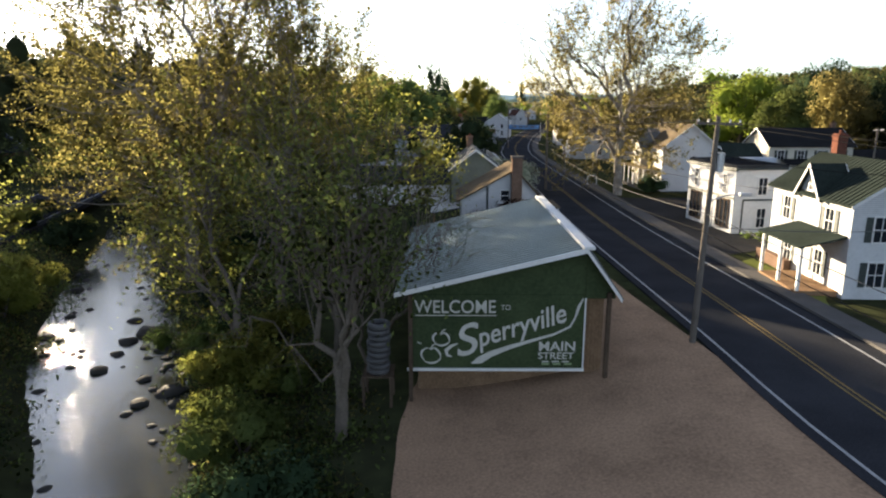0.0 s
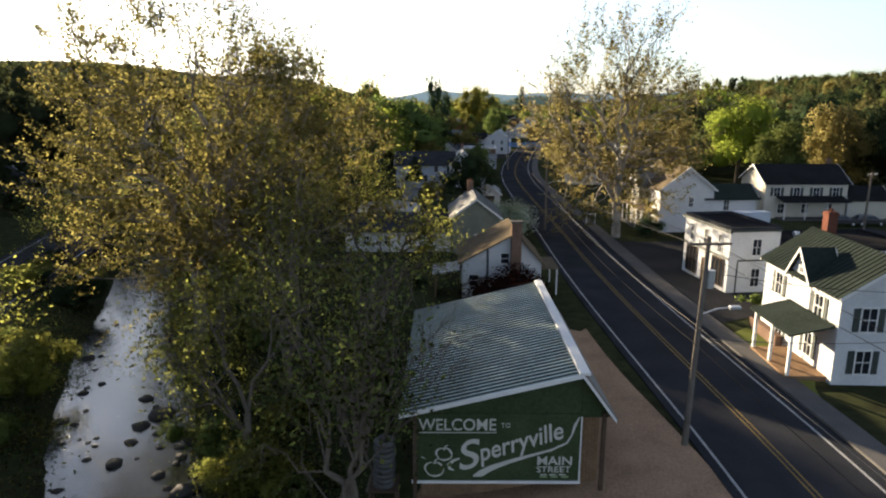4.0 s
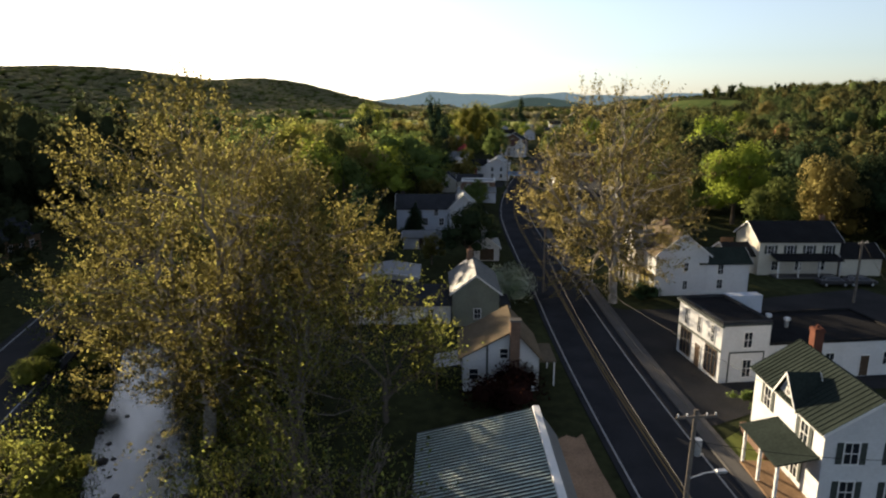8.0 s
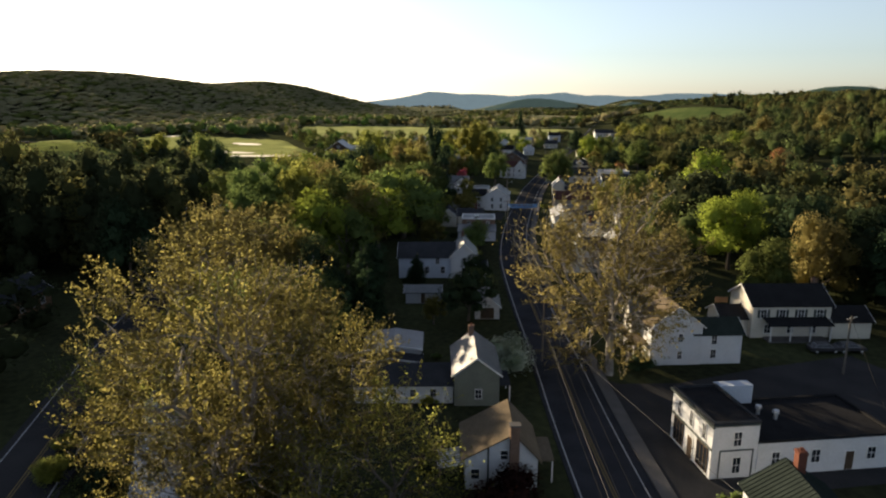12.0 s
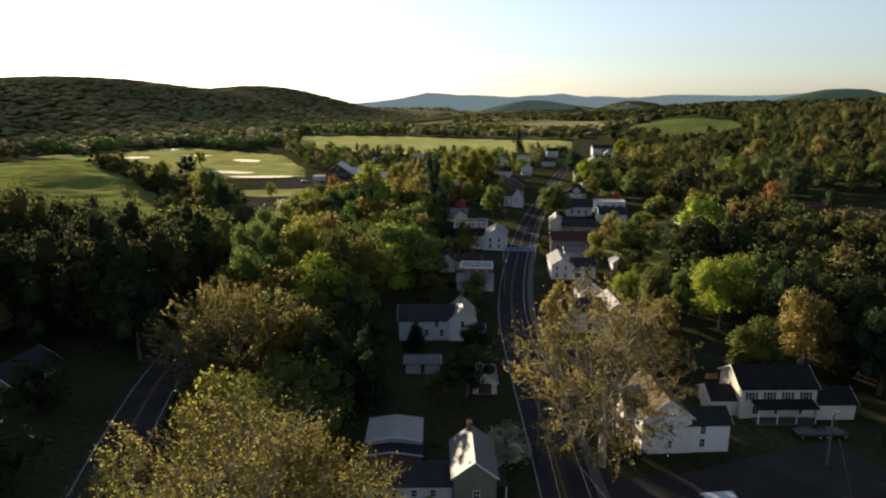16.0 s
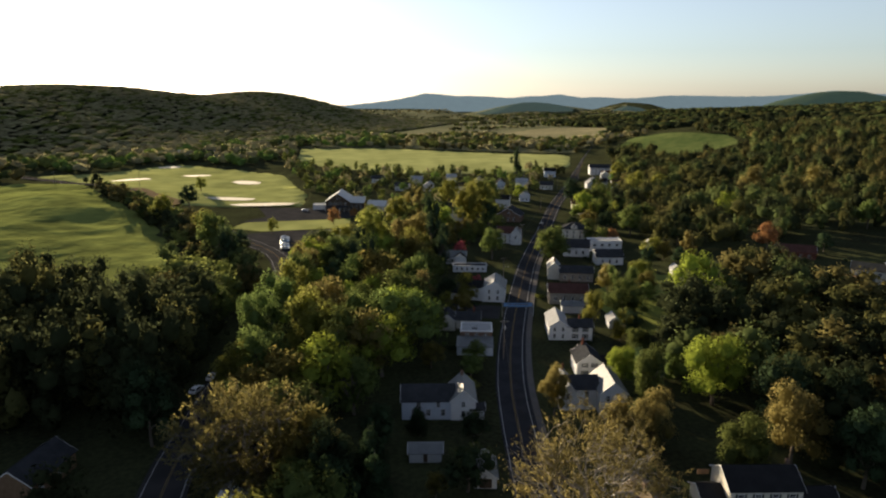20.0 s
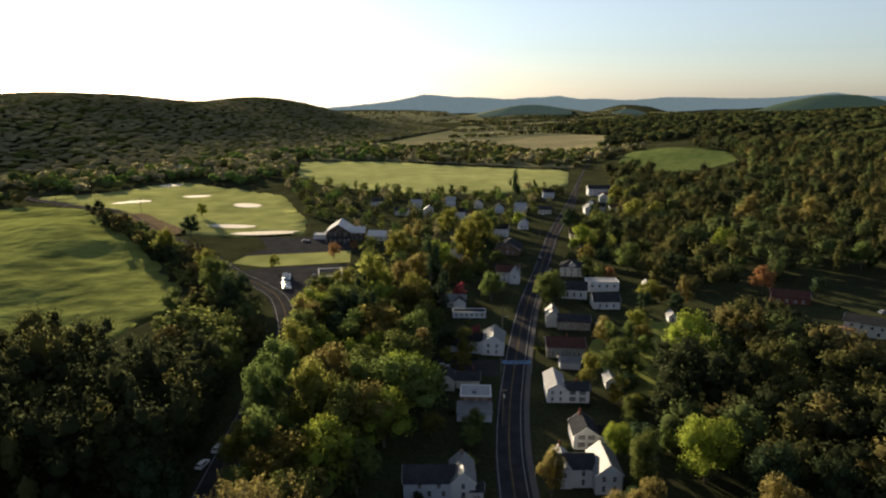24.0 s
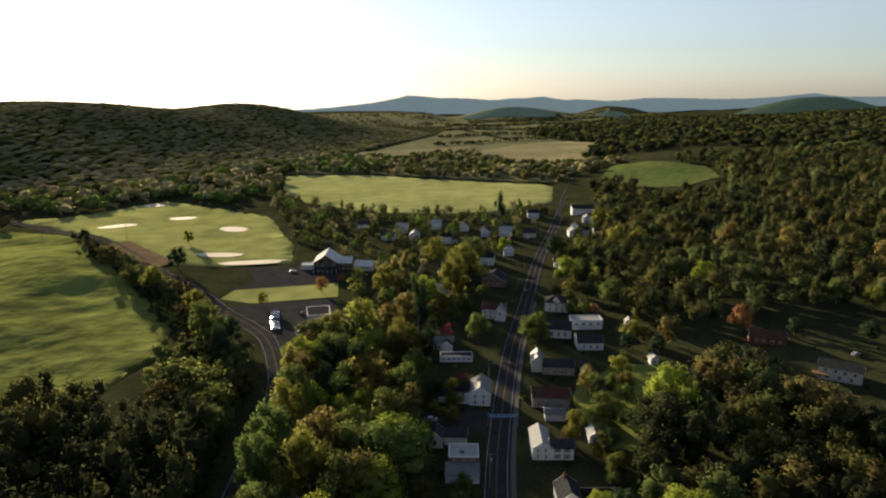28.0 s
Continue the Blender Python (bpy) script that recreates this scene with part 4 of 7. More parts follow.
# the long shed with the painted welcome board
def welcome_shed():
    o = thing("welcome_shed", "long low shed with corrugated metal roof and green gable", "shed", pose(2.93, 26.85, 0, 0, 0, -8.7))
    TAKEN.append((9, 33, 10))
    # local: x across to the road, y away along the ridge; left eave 0, ridge 8.25, right eave 9.75
    D = 14.7
    prof = [(0.0, 3.72), (8.25, 5.72), (9.8, 3.5)]
    bm = bmesh.new()
    for y0, y1 in ((0.35, D - 0.3),):
        a = [bm.verts.new((u, y0, z)) for u, z in ((0.55, 0.02), (8.35, 0.02), (8.35, 5.55), (8.2, 5.62), (0.55, 3.75))]
        b = [bm.verts.new((v.co.x, y1, v.co.z)) for v in a]
        bm.faces.new(a), bm.faces.new(b[::-1])
        for i in range(5):
            bm.faces.new((a[i], b[i], b[(i + 1) % 5], a[(i + 1) % 5]))
    bmesh.ops.recalc_face_normals(bm, faces=bm.faces)
    part("wall", bm, "sign_green", o)
    part("base_wall", boxed(0.9, 1.4, -2.4, 8.2, D - 0.6, 0.02), "brown_wood", o, "weathered brown board skirting below the floor")
    # the gable's end goes on over the open side bay
    bay = bmesh.new()
    a = [bay.verts.new((u, 0.30, z)) for u, z in ((8.35, 3.38), (9.66, 3.38), (9.66, 3.56), (8.35, 5.46))]
    b = [bay.verts.new(v.co + Vector((0, 0.07, 0))) for v in a]
    bay.faces.new(a), bay.faces.new(b[::-1])
    for i in range(4):
        bay.faces.new((a[i], b[i], b[(i + 1) % 4], a[(i + 1) % 4]))
    bmesh.ops.recalc_face_normals(bay, faces=bay.faces)
    part("gable_end", bay, "sign_green", o)
    bay_wall = part("bay_wall", boxed(8.47, 0.95, -2.2, 9.33, 1.02, 3.6), "dark_wood", o, "dark boarded side bay under the eave")
    for k in range(5):
        part("plank", boxed(8.48 + k * 0.17, 0.92, -2.2, 8.635 + k * 0.17, 0.95, 3.55), "brown_wood", bay_wall)
    part("corner_board", boxed(8.32, 0.26, 0.10, 8.38, 0.30, 3.4), "trim", o, "pale corner board beside the sign")
    # corrugated main slope: ribs run down the slope
    slope = bmesh.new()
    step = (D + 0.35) / 42
    ys = []
    for i in range(42):
        y = -0.25 + step * i
        ys += [(y, 0.075), (y + step * 0.40, 0.075), (y + step * 0.50, 0.0), (y + step * 0.90, 0.0)]
    ys.append((-0.25 + step * 42, 0.075))
    low = [(slope.verts.new((-0.05, y, 3.68 + dz)), slope.verts.new((-0.05, y, 3.64 + dz))) for y, dz in ys]
    top = [(slope.verts.new((8.3, y, 5.72 + dz)), slope.verts.new((8.3, y, 5.68 + dz))) for y, dz in ys]
    for i in range(len(ys) - 1):
        f = slope.faces.new((low[i][0], top[i][0], top[i + 1][0], low[i + 1][0]))
        # Troughs and rib sides take the darker material: the ribs' shade as colour.
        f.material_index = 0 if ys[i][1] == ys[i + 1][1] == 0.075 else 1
        slope.faces.new((low[i][1], low[i + 1][1], top[i + 1][1], top[i][1]))
        slope.faces.new((low[i][0], low[i + 1][0], low[i + 1][1], low[i][1]))
    bmesh.ops.recalc_face_normals(slope, faces=slope.faces)
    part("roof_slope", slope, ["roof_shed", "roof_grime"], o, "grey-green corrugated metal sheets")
    back = bmesh.new()
    a = [(8.3, 5.70), (9.85, 3.48), (9.85, 3.56), (8.3, 5.78)]
    v0 = [back.verts.new((u, -0.25, z)) for u, z in a]
    v1 = [back.verts.new((u, D + 0.1, z)) for u, z in a]
    back.faces.new(v0), back.faces.new(v1[::-1])
    for i in range(4):
        back.faces.new((v0[i], v1[i], v1[(i + 1) % 4], v0[(i + 1) % 4]))
    bmesh.ops.recalc_face_normals(back, faces=back.faces)
    part("roof_slope", back, "roof_tin", o, "steep narrow tin slope on the road side")
    part("ridge_cap", boxed(8.02, -0.32, 5.70, 8.52, D + 0.15, 5.86, bevel=0.03), "trim", o, "wide white ridge cap")
    for (u0, z0), (u1, z1) in zip(prof, prof[1:]):
        bm = bmesh.new()
        vs = [bm.verts.new(v) for v in ((u0 - 0.06, -0.30, z0 - 0.14), (u1, -0.30, z1 - 0.14), (u1, -0.30, z1 + 0.06), (u0 - 0.06, -0.30, z0 + 0.06))]
        ws = [bm.verts.new(v.co + Vector((0, 0.05, 0))) for v in vs]
        bm.faces.new(vs), bm.faces.new(ws[::-1])
        for i in range(4):
            bm.faces.new((vs[i], ws[i], ws[(i + 1) % 4], vs[(i + 1) % 4]))
        bmesh.ops.recalc_face_normals(bm, faces=bm.faces)
        part("verge_board", bm, "trim", o, "white painted verge board")
    for u in (0.62, 9.35):
        part("post", boxed(u - 0.09, 0.05, -2.4, u + 0.09, 0.23, 3.7), "dark_wood", o)
    part("post", boxed(9.3, 7, -2.2, 9.46, 7.16, 3.7), "dark_wood", o)
    for y in (1.5, 6.0, 10.5):
        part("side_door", boxed(8.36, y, 0.1, 8.42, y + 2.2, 2.6), "brown_wood", o, "brown plank side door")
    part("sill_board", boxed(0.45, 0.22, -0.02, 8.4, 0.36, 0.10), "trim", o, "white sill board under the sign")
    # the painted board
    sign = part("sign_board", boxed(0.6, 0.28, 0.12, 8.3, 0.345, 3.55), "sign_green", o, "dark green board lettered in white")

    def letters(text, x, z, size, material="sign_white", turn=0.0, shear=0.0, width=1.0, bold=0.0, y=0.262, length=0.0):
        cu = bpy.data.curves.new("lettering", "FONT")
        cu.body, cu.size, cu.shear, cu.extrude, cu.offset = text, size, shear, 0.004, bold
        tmp = new("lettering", cu)
        me = bpy.data.meshes.new_from_object(tmp.evaluated_get(bpy.context.evaluated_depsgraph_get()))
        bpy.data.objects.remove(tmp)
        me.materials.clear()
        me.materials.append(M[material])
        if length:
            us = [v.co.x for v in me.vertices]
            width = length / (max(us) - min(us))
        ob = part("lettering", me, None, sign)
        ob.matrix_local = pose(x, y, z) @ Matrix.Rotation(radians(90), 4, "X") @ Matrix.Rotation(radians(turn), 4, "Z") @ Matrix.Diagonal((width, 1, 1, 1))
        return ob

    letters("WELCOME", 0.80, 2.72, 0.84, length=3.6, bold=0.006)
    letters("TO", 4.62, 2.86, 0.34, length=0.42)
    letters("S", 2.62, 0.62, 2.05, "sign_white", 14, 0.30, bold=0.015, length=1.25)
    letters("perryville", 3.68, 1.12, 1.28, "sign_white", 17.5, 0.28, bold=0.014, length=4.15)
    letters("MAIN", 6.32, 0.95, 0.62, length=1.62, bold=0.01)
    letters("STREET", 6.32, 0.56, 0.44, length=1.6, bold=0.004)
    for x in (6.5, 6.95, 7.4):
        part("text_bar", boxed(x, 0.262, 0.40, x + 0.32, 0.27, 0.46), "sign_white", sign)

    def stroke(points, widths, material="sign_white"):
        bm = bmesh.new()
        prev = None
        for i, ((x, z), w) in enumerate(zip(points, widths)):
            a, b = points[max(0, i - 1)], points[min(len(points) - 1, i + 1)]
            d = Vector((b[0] - a[0], b[1] - a[1])).normalized()
            n = Vector((-d.y, d.x)) * w / 2
            cur = [bm.verts.new((x + n.x, 0.264, z + n.y)), bm.verts.new((x - n.x, 0.264, z - n.y))]
            if prev:
                bm.faces.new((prev[0], prev[1], cur[1], cur[0]))
            prev = cur
        part("brush_stroke", bm, material, sign)

    stroke([(3.35, 0.34), (3.7, 0.48), (4.2, 0.78), (5.0, 1.10), (6.0, 1.42), (7.0, 1.72), (7.7, 2.08), (7.92, 2.5), (8.05, 3.0), (8.24, 3.4)], [0.06, 0.34, 0.28, 0.2, 0.14, 0.10, 0.09, 0.08, 0.14, 0.05])
    for u, z, r in ((1.52, 0.72, 0.40), (1.98, 1.50, 0.34)):          # two outlined apples
        ring = [(u + r * (1.08 - 0.10 * math.sin(2 * q)) * math.cos(q), z + r * 0.94 * math.sin(q) - (0.10 if abs(q - math.pi / 2) < 0.2 else 0)) for q in (k * math.tau / 20 for k in range(21))]
        stroke(ring, [0.07 + 0.03 * math.sin(k * 0.9) for k in range(21)])
        stroke([(u, z + r * 0.75), (u + 0.06, z + r * 1.15), (u + 0.2, z + r * 1.35)], [0.05, 0.06, 0.03])
    stroke([(0.92, 1.34), (1.12, 1.26)], [0.05, 0.03])
    stroke([(2.72, 1.28), (2.42, 1.16), (2.20, 0.94), (2.26, 0.72), (2.46, 0.66)], [0.06, 0.14, 0.18, 0.12, 0.05])
    part("underline", boxed(0.82, 0.262, 2.58, 4.42, 0.27, 2.62), "sign_white", sign)
    for k in range(3):
        part("text_bar", boxed(6.5 + k * 0.5, 0.255, 0.28, 6.85 + k * 0.5, 0.27, 0.36), "sign_pale_green", sign)
    return o


welcome_shed()


def tyre_mesh():
    """A worn lorry tyre lying flat, one metre across."""
    bm = bmesh.new()
    prof = [(0.29, 0.02), (0.33, 0.0), (0.44, 0.0), (0.495, 0.035), (0.51, 0.09), (0.51, 0.17), (0.495, 0.225), (0.44, 0.26), (0.33, 0.26), (0.29, 0.24)]
    rings = [[bm.verts.new((r * (1 + (0.012 if i % 2 and r > 0.5 else 0)) * math.cos(i * math.tau / 36), r * math.sin(i * math.tau / 36), z)) for r, z in prof] for i in range(36)]
    for i in range(36):
        for k in range(len(prof)):
            bm.faces.new((rings[i][k], rings[(i + 1) % 36][k], rings[(i + 1) % 36][(k + 1) % len(prof)], rings[i][(k + 1) % len(prof)])).smooth = True
    bmesh.ops.recalc_face_normals(bm, faces=bm.faces)
    return finish(bm, "tyre", "old_tyre")


# old tyres piled beside the shed's front corner
pile = tyre_mesh()
landing = thing("wooden_landing", "dark plank landing on posts beside the shed", "landing", pose(2.15, 27.1, 0, 0, 0, -8.7))
low = height(2.2, 27.1)
for k in range(7):
    part("plank", boxed(-0.72 + k * 0.2, -0.6, -0.08, -0.54 + k * 0.2, 0.9, -0.03), "dark_wood", landing)
for u in (-0.66, 0.56):
    for v in (-0.5, 0.8):
        part("post", boxed(u - 0.06, v - 0.06, low - 0.3, u + 0.06, v + 0.06, -0.08), "dark_wood", landing)
for k in range(9):
    ob = new("tyre", pile)
    ob.matrix_world = pose(2.10 + 0.035 * math.sin(k * 2.3) + 0.012 * k, 27.1 + 0.03 * math.cos(k * 1.7), -0.028 + 0.262 * k, 0.6 * math.sin(k), 0.5 * math.cos(k * 1.3), 40 * k)
    tagged(ob, "worn black lorry tyre lying in a tall pile", "tyre", "piled tyres")

# white house with a front porch
o = building("white_house", "two-storey white clapboard house with a dark metal roof and porch", 35.0, 38.3, 79.5, r=7)
wing(o, 10.2, 6.6, 5.9, 8.1, "white_paint", "roof_green", openings=row("b", 2, 11, 3.7, 0.95, 1.55, "shutters") + row("b", 2, 8, 0.8, 0.95, 1.6, "shutters") + [("b", 0.2, 0.35, 0.95, 2.1, "door")] +
     row("l", 2, 6, 3.6, 0.9, 1.5, "shutters") + row("l", 2, 6, 0.8, 0.9, 1.5, "shutters"), chimneys=[(4.3, -0.6, 0.75, 0.7, 9.6, "brick")], seam=0.45)
wing(o, 1.7, 2.8, 5.9, 7.75, "white_paint", "roof_green", cx=-0.2, cy=2.5, turn=90, openings=[("r", 0, 6.1, 0.5, 0.8, "plain")], over=0.3)
porch = [("porch_floor", boxed(-4.6, 3.3, -0.6, 0.6, 5.9, 0.35), "brown_wood"), ("porch_roof", prism(bmesh.new(), [(3.3, 3.75), (6.1, 3.1), (6.1, 3.2), (3.3, 3.87)], -4.9, 0.9), "roof_green")]
for n, bm, k in porch:
    bmesh.ops.recalc_face_normals(bm, faces=bm.faces)
    part(n, bm, k, o)
for x in (-4.5, -2.0, 0.5):
    part("porch_post", boxed(x - 0.09, 5.66, 0.35, x + 0.09, 5.84, 3.14), "trim", o)
part("brick_wall", boxed(1.2, 3.4, -0.6, 5.6, 3.9, 0.9), "brown_brick", o, "low brown wall beside the porch")

# two-storey storefront with a long low rear
o = building("storefront", "white two-storey storefront with tall shop windows and a flat roof", 38.2, 57.6, 88, "shop", r=8)
wing(o, 8.6, 4.9, 6.0, 0, "white_paint", "roof_black", flat=True, openings=row("b", 3, 8, 3.7, 0.6, 1.6, "plain") + [("b", -2.5, 0.5, 2.1, 2.5, "shop"), ("b", 0.1, 0.05, 1.1, 2.4, "door"), ("b", 2.6, 0.5, 2.1, 2.5, "shop")] + [("l", 0.2, 3.6, 0.8, 1.5, "plain"), ("l", 0.3, 0.6, 0.8, 1.7, "plain")], gable="roof_dark")
part("cornice", boxed(-4.6, 2.45, 5.75, 4.6, 2.7, 6.05), "shutter", o, "dark cornice board")
part("cornice", boxed(-4.55, -2.4, 5.86, -4.32, 2.4, 6.02), "shutter", o, "dark cornice board")
part("band", boxed(-4.38, -2.0, 3.05, -4.3, 1.6, 3.2), "shutter", o, "dark painted band")
for y in (-2.0, 1.5):
    part("band", boxed(-4.37, y, 0.0, -4.31, y + 0.12, 3.05), "shutter", o)
part("band", boxed(-4.3, 2.452, 3.15, 4.3, 2.52, 3.4), "shutter", o, "dark painted band")
wing(o, 9.0, 15.2, 3.7, 0, "white_paint", "roof_black", cx=0.2, cy=-10.1, flat=True, openings=[("l", -5.6, 1.2, 0.8, 1.4, "plain"), ("l", -1.2, 1.2, 0.9, 1.4, "plain"), ("l", 2.6, 0.1, 0.95, 2.1, "door"), ("l", 5.0, 1.2, 0.9, 1.3, "plain")], gable="roof_black")
part("rear_canopy", boxed(3.6, -6.5, 4.0, 4.9, -2.5, 6.2), "blue_paint", o, "pale blue rear parapet")
for k, (x, y) in enumerate(((1.5, -6.0), (0.2, -7.2))):
    v = part("roof_vent", tube(bmesh.new(), [(x, y, 3.7), (x, y, 4.5)], 0.2, 10), "steel", o)
    part("vent_cap", tube(bmesh.new(), [(x, y, 4.52), (x, y, 4.8)], [0.36, 0.3], 10), "steel", v)

# white house with a rear ell
o = building("gabled_house", "two-storey white house with a grey gabled roof and a porch", 47.0, 86.2, 84, r=8)
wing(o, 10.5, 7.4, 5.9, 8.8, "white_paint", "roof_brown", openings=row("b", 3, 9, 3.6, 0.85, 1.5) + row("b", 2, 9, 0.8, 0.85, 1.5) + [("l", 0.6, 3.5, 0.6, 1.2, "plain"), ("l", 0.6, 0.9, 0.6, 1.2, "plain")], chimneys=[(1.5, 0, 0.7, 0.7, 9.6, "brown_brick")])
wing(o, 7.0, 5.0, 4.6, 6.2, "white_paint", "roof_green", cx=-2.6, cy=-6.2, turn=90, openings=[("r", 1.6, 0.9, 0.75, 1.2, "plain"), ("r", -1.2, 3, 0.75, 1.2, "plain"), ("b", -0.6, 3.0, 0.75, 1.3, "plain"), ("b", -0.6, 0.9, 0.75, 1.3, "plain")])
wing(o, 2.6, 3.2, 5.9, 8.0, "cream_paint", "roof_tin", cx=1.5, cy=3.6, turn=90, openings=[("r", 0, 3.4, 1.0, 1.6, "plain")])
part("porch_roof", boxed(-4.5, 3.7, 2.9, 4.0, 6.0, 3.06), "roof_brown", o)
part("porch_floor", boxed(-4.5, 3.7, -0.5, 4.0, 5.9, 0.4), "concrete", o)
for k in range(5):
    part("porch_post", boxed(-4.4 + k * 2.05, 5.7, 0.4, -4.24 + k * 2.05, 5.86, 2.92), "trim", o)

# dark-roofed duplex
o = building("long_house", "white two-storey house with a black roof, porch and low annexe", 70.6, 92.4, -8, r=10)
wing(o, 12.6, 8.0, 5.4, 7.8, "cream_paint", "roof_black", openings=row("f", 4, 12, 3.4, 0.95, 1.3, "shutters") + row("f", 3, 11, 0.8, 0.95, 1.4) + [("l", 0, 3.5, 0.7, 1.2, "plain")], chimneys=[(5.5, 0.5, 0.6, 0.6, 8.7, "brown_brick")])
part("porch_roof", prism(bmesh.new(), [(-6.6, 2.75), (-4.0, 3.35), (-4.0, 3.47), (-6.6, 2.87)], -4.6, 5.6), "roof_black", o)
part("porch_floor", boxed(-4.4, -6.4, -0.4, 5.4, -4.0, 0.2), "concrete", o)
for k in range(4):
    part("porch_post", boxed(-4.3 + k * 3.15, -6.35, 0.2, -4.15 + k * 3.15, -6.2, 2.8), "trim", o)
wing(o, 6.2, 5.6, 2.9, 4.6, "cream_paint", "roof_black", cx=9.6, cy=-1.8)
wing(o, 6.0, 5.5, 2.9, 4.4, "cream_paint", "roof_black", cx=-7.6, cy=-0.2)
part("deck_rail", boxed(-8.6, 4.6, 3.2, -6.4, 4.72, 4.2), "brown_wood", o, "brown wooden deck railing")

# cottage behind the shed: one long slope to the west
def small_window(o, x, y, z, w, h):
    """A window in an end wall that looks south."""
    f = part("window", boxed(x - 0.06, y - w / 2 - 0.09, z - 0.09, x - 0.004, y + w / 2 + 0.09, z + h + 0.09), "trim", o)
    part("pane", boxed(x - 0.075, y - w / 2, z, x - 0.062, y + w / 2, z + h), "pane", f)
    part("window_frame", boxed(x - 0.09, y - w / 2, z + h / 2 - 0.03, x - 0.077, y + w / 2, z + h / 2 + 0.03), "trim", f)


def solid(bm):
    bmesh.ops.recalc_face_normals(bm, faces=bm.faces)
    return bm


o = building("cottage", "small white cottage with a long brown roof and brick chimney", 14.8, 61.2, 81, r=7)
part("wall", solid(prism(bmesh.new(), [(-4.2, -0.8), (-4.2, 3.3), (-1.8, 5.95), (2.9, 3.37), (2.9, -0.8)], -6.2, 0.6)), "white_paint", o)
part("roof_slope", solid(prism(bmesh.new(), [(-1.8, 6.0), (3.35, 3.17), (3.35, 3.33), (-1.8, 6.17)], -6.55, 0.95)), "roof_brown", o)
part("roof_slope", solid(prism(bmesh.new(), [(-4.6, 2.92), (-1.805, 6.0), (-1.805, 6.17), (-4.6, 3.07)], -6.55, 0.95)), "roof_brown", o)
part("corner_board", boxed(-6.24, 0.55, -0.8, -6.202, 0.75, 4.55), "shutter", o, "dark corner board")
for y, z in ((1.9, 1.2), (-0.6, 1.0), (-3.1, 0.9)):
    small_window(o, -6.2, y, z, 0.8, 1.0)
small_window(o, -6.2, -0.9, 3.3, 0.7, 0.9)
part("chimney", boxed(-6.95, -2.3, -0.8, -6.25, -1.4, 7.1), "brown_brick", o, "tall brown brick end chimney")
part("chimney_cap", boxed(-7.02, -2.38, 7.1, -6.18, -1.32, 7.25), "concrete", o)
part("porch_roof", boxed(-5.2, -6.0, 2.45, -0.6, -4.25, 2.56), "roof_brown", o)
for x in (-5.05, -0.85):
    part("porch_post", boxed(x, -5.9, -0.4, x + 0.12, -5.78, 2.45), "trim", o)
part("lean_to_roof", solid(prism(bmesh.new(), [(3.1, 2.55), (5.6, 2.1), (5.6, 2.18), (3.1, 2.65)], -6.2, -2.6)), "roof_grime", o, "striped corrugated lean-to roof")
for k in range(8):
    part("roof_rib", solid(prism(bmesh.new(), [(3.1, 2.655), (5.65, 2.185), (5.65, 2.23), (3.1, 2.70)], -6.15 + k * 0.45, -5.95 + k * 0.45)), "roof_pale", o)
part("lean_to_wall", boxed(-5.9, 5.3, -0.8, -2.8, 5.45, 2.12), "brown_wood", o)

# tin-roofed house with a low wing
o = building("tin_roof_house", "narrow sage-grey house with a tin roof and low wing", 16.3, 77.3, 82, r=7)
wing(o, 9.2, 5.6, 4.3, 6.4, "sage_paint", "roof_tin", seam=0.45, openings=[("l", 0.2, 1.0, 0.75, 1.2, "plain")], chimneys=[(4.0, 0.3, 0.7, 0.7, 7.6, "brown_brick")])
wing(o, 12.5, 5.6, 2.6, 4.2, "white_paint", "roof_dark", cx=-1.0, cy=9.2, turn=90, openings=row("b", 4, 10, 0.9, 0.7, 1.0))
part("porch_roof", boxed(-4.0, -4.3, 2.4, 0.5, -2.8, 2.52), "roof_dark", o)
for x in (-3.9, 0.3):
    part("porch_post", boxed(x, -4.25, 0, x + 0.12, -4.13, 2.4), "trim", o)
o = building("outbuilding", "low grey outbuilding with a pale metal roof", 6.6, 88.8, 82, "outbuilding", r=6)
wing(o, 6.2, 7.8, 3.0, 3.6, "grey_paint", "roof_white", openings=[("l", -1.5, 0.9, 1.0, 1.0, "plain")])
wing(o, 2.5, 8.4, 2.0, 2.6, "brown_wood", "roof_dark", cx=-4.2, cy=0.2)

# house by the bend
o = building("blue_house", "pale blue house with a dark roof and tin-roofed gable", 19.0, 136.0, -8, r=10)
wing(o, 12.0, 7.5, 4.6, 7.0, "blue_paint", "roof_dark", cx=-1.5, openings=row("f", 3, 10, 1.0, 0.9, 1.5) + row("f", 2, 9, 3.1, 0.8, 1.2))
wing(o, 9.5, 5.6, 4.8, 7.4, "white_paint", "roof_tin", cx=6.4, cy=0.6, turn=90, openings=[("l", 0, 3.2, 0.8, 1.3, "plain"), ("l", 0, 0.8, 0.9, 1.5, "plain")], chimneys=[(3.5, 0, 0.6, 0.6, 8.5, "brown_brick")])
wing(o, 3.0, 3.5, 2.6, 3.4, "white_paint", "roof_dark", cx=9.6, cy=-2.5)
o = building("garden_shed", "low tin-roofed garden shed among trees", 14.3, 117.0, -8, "shed", r=4)
wing(o, 6.5, 4.0, 2.2, 3.0, "grey_paint", "roof_tin", openings=[("f", 0, 0.1, 0.9, 1.9, "door")])
o = building("garage", "small tin-roofed garage beside the road", 24.6, 108.0, 80, "garage", r=4)
wing(o, 7.0, 4.2, 2.4, 4.0, "white_paint", "roof_tin", openings=[("l", 0, 0.1, 2.4, 2.0, "door")])

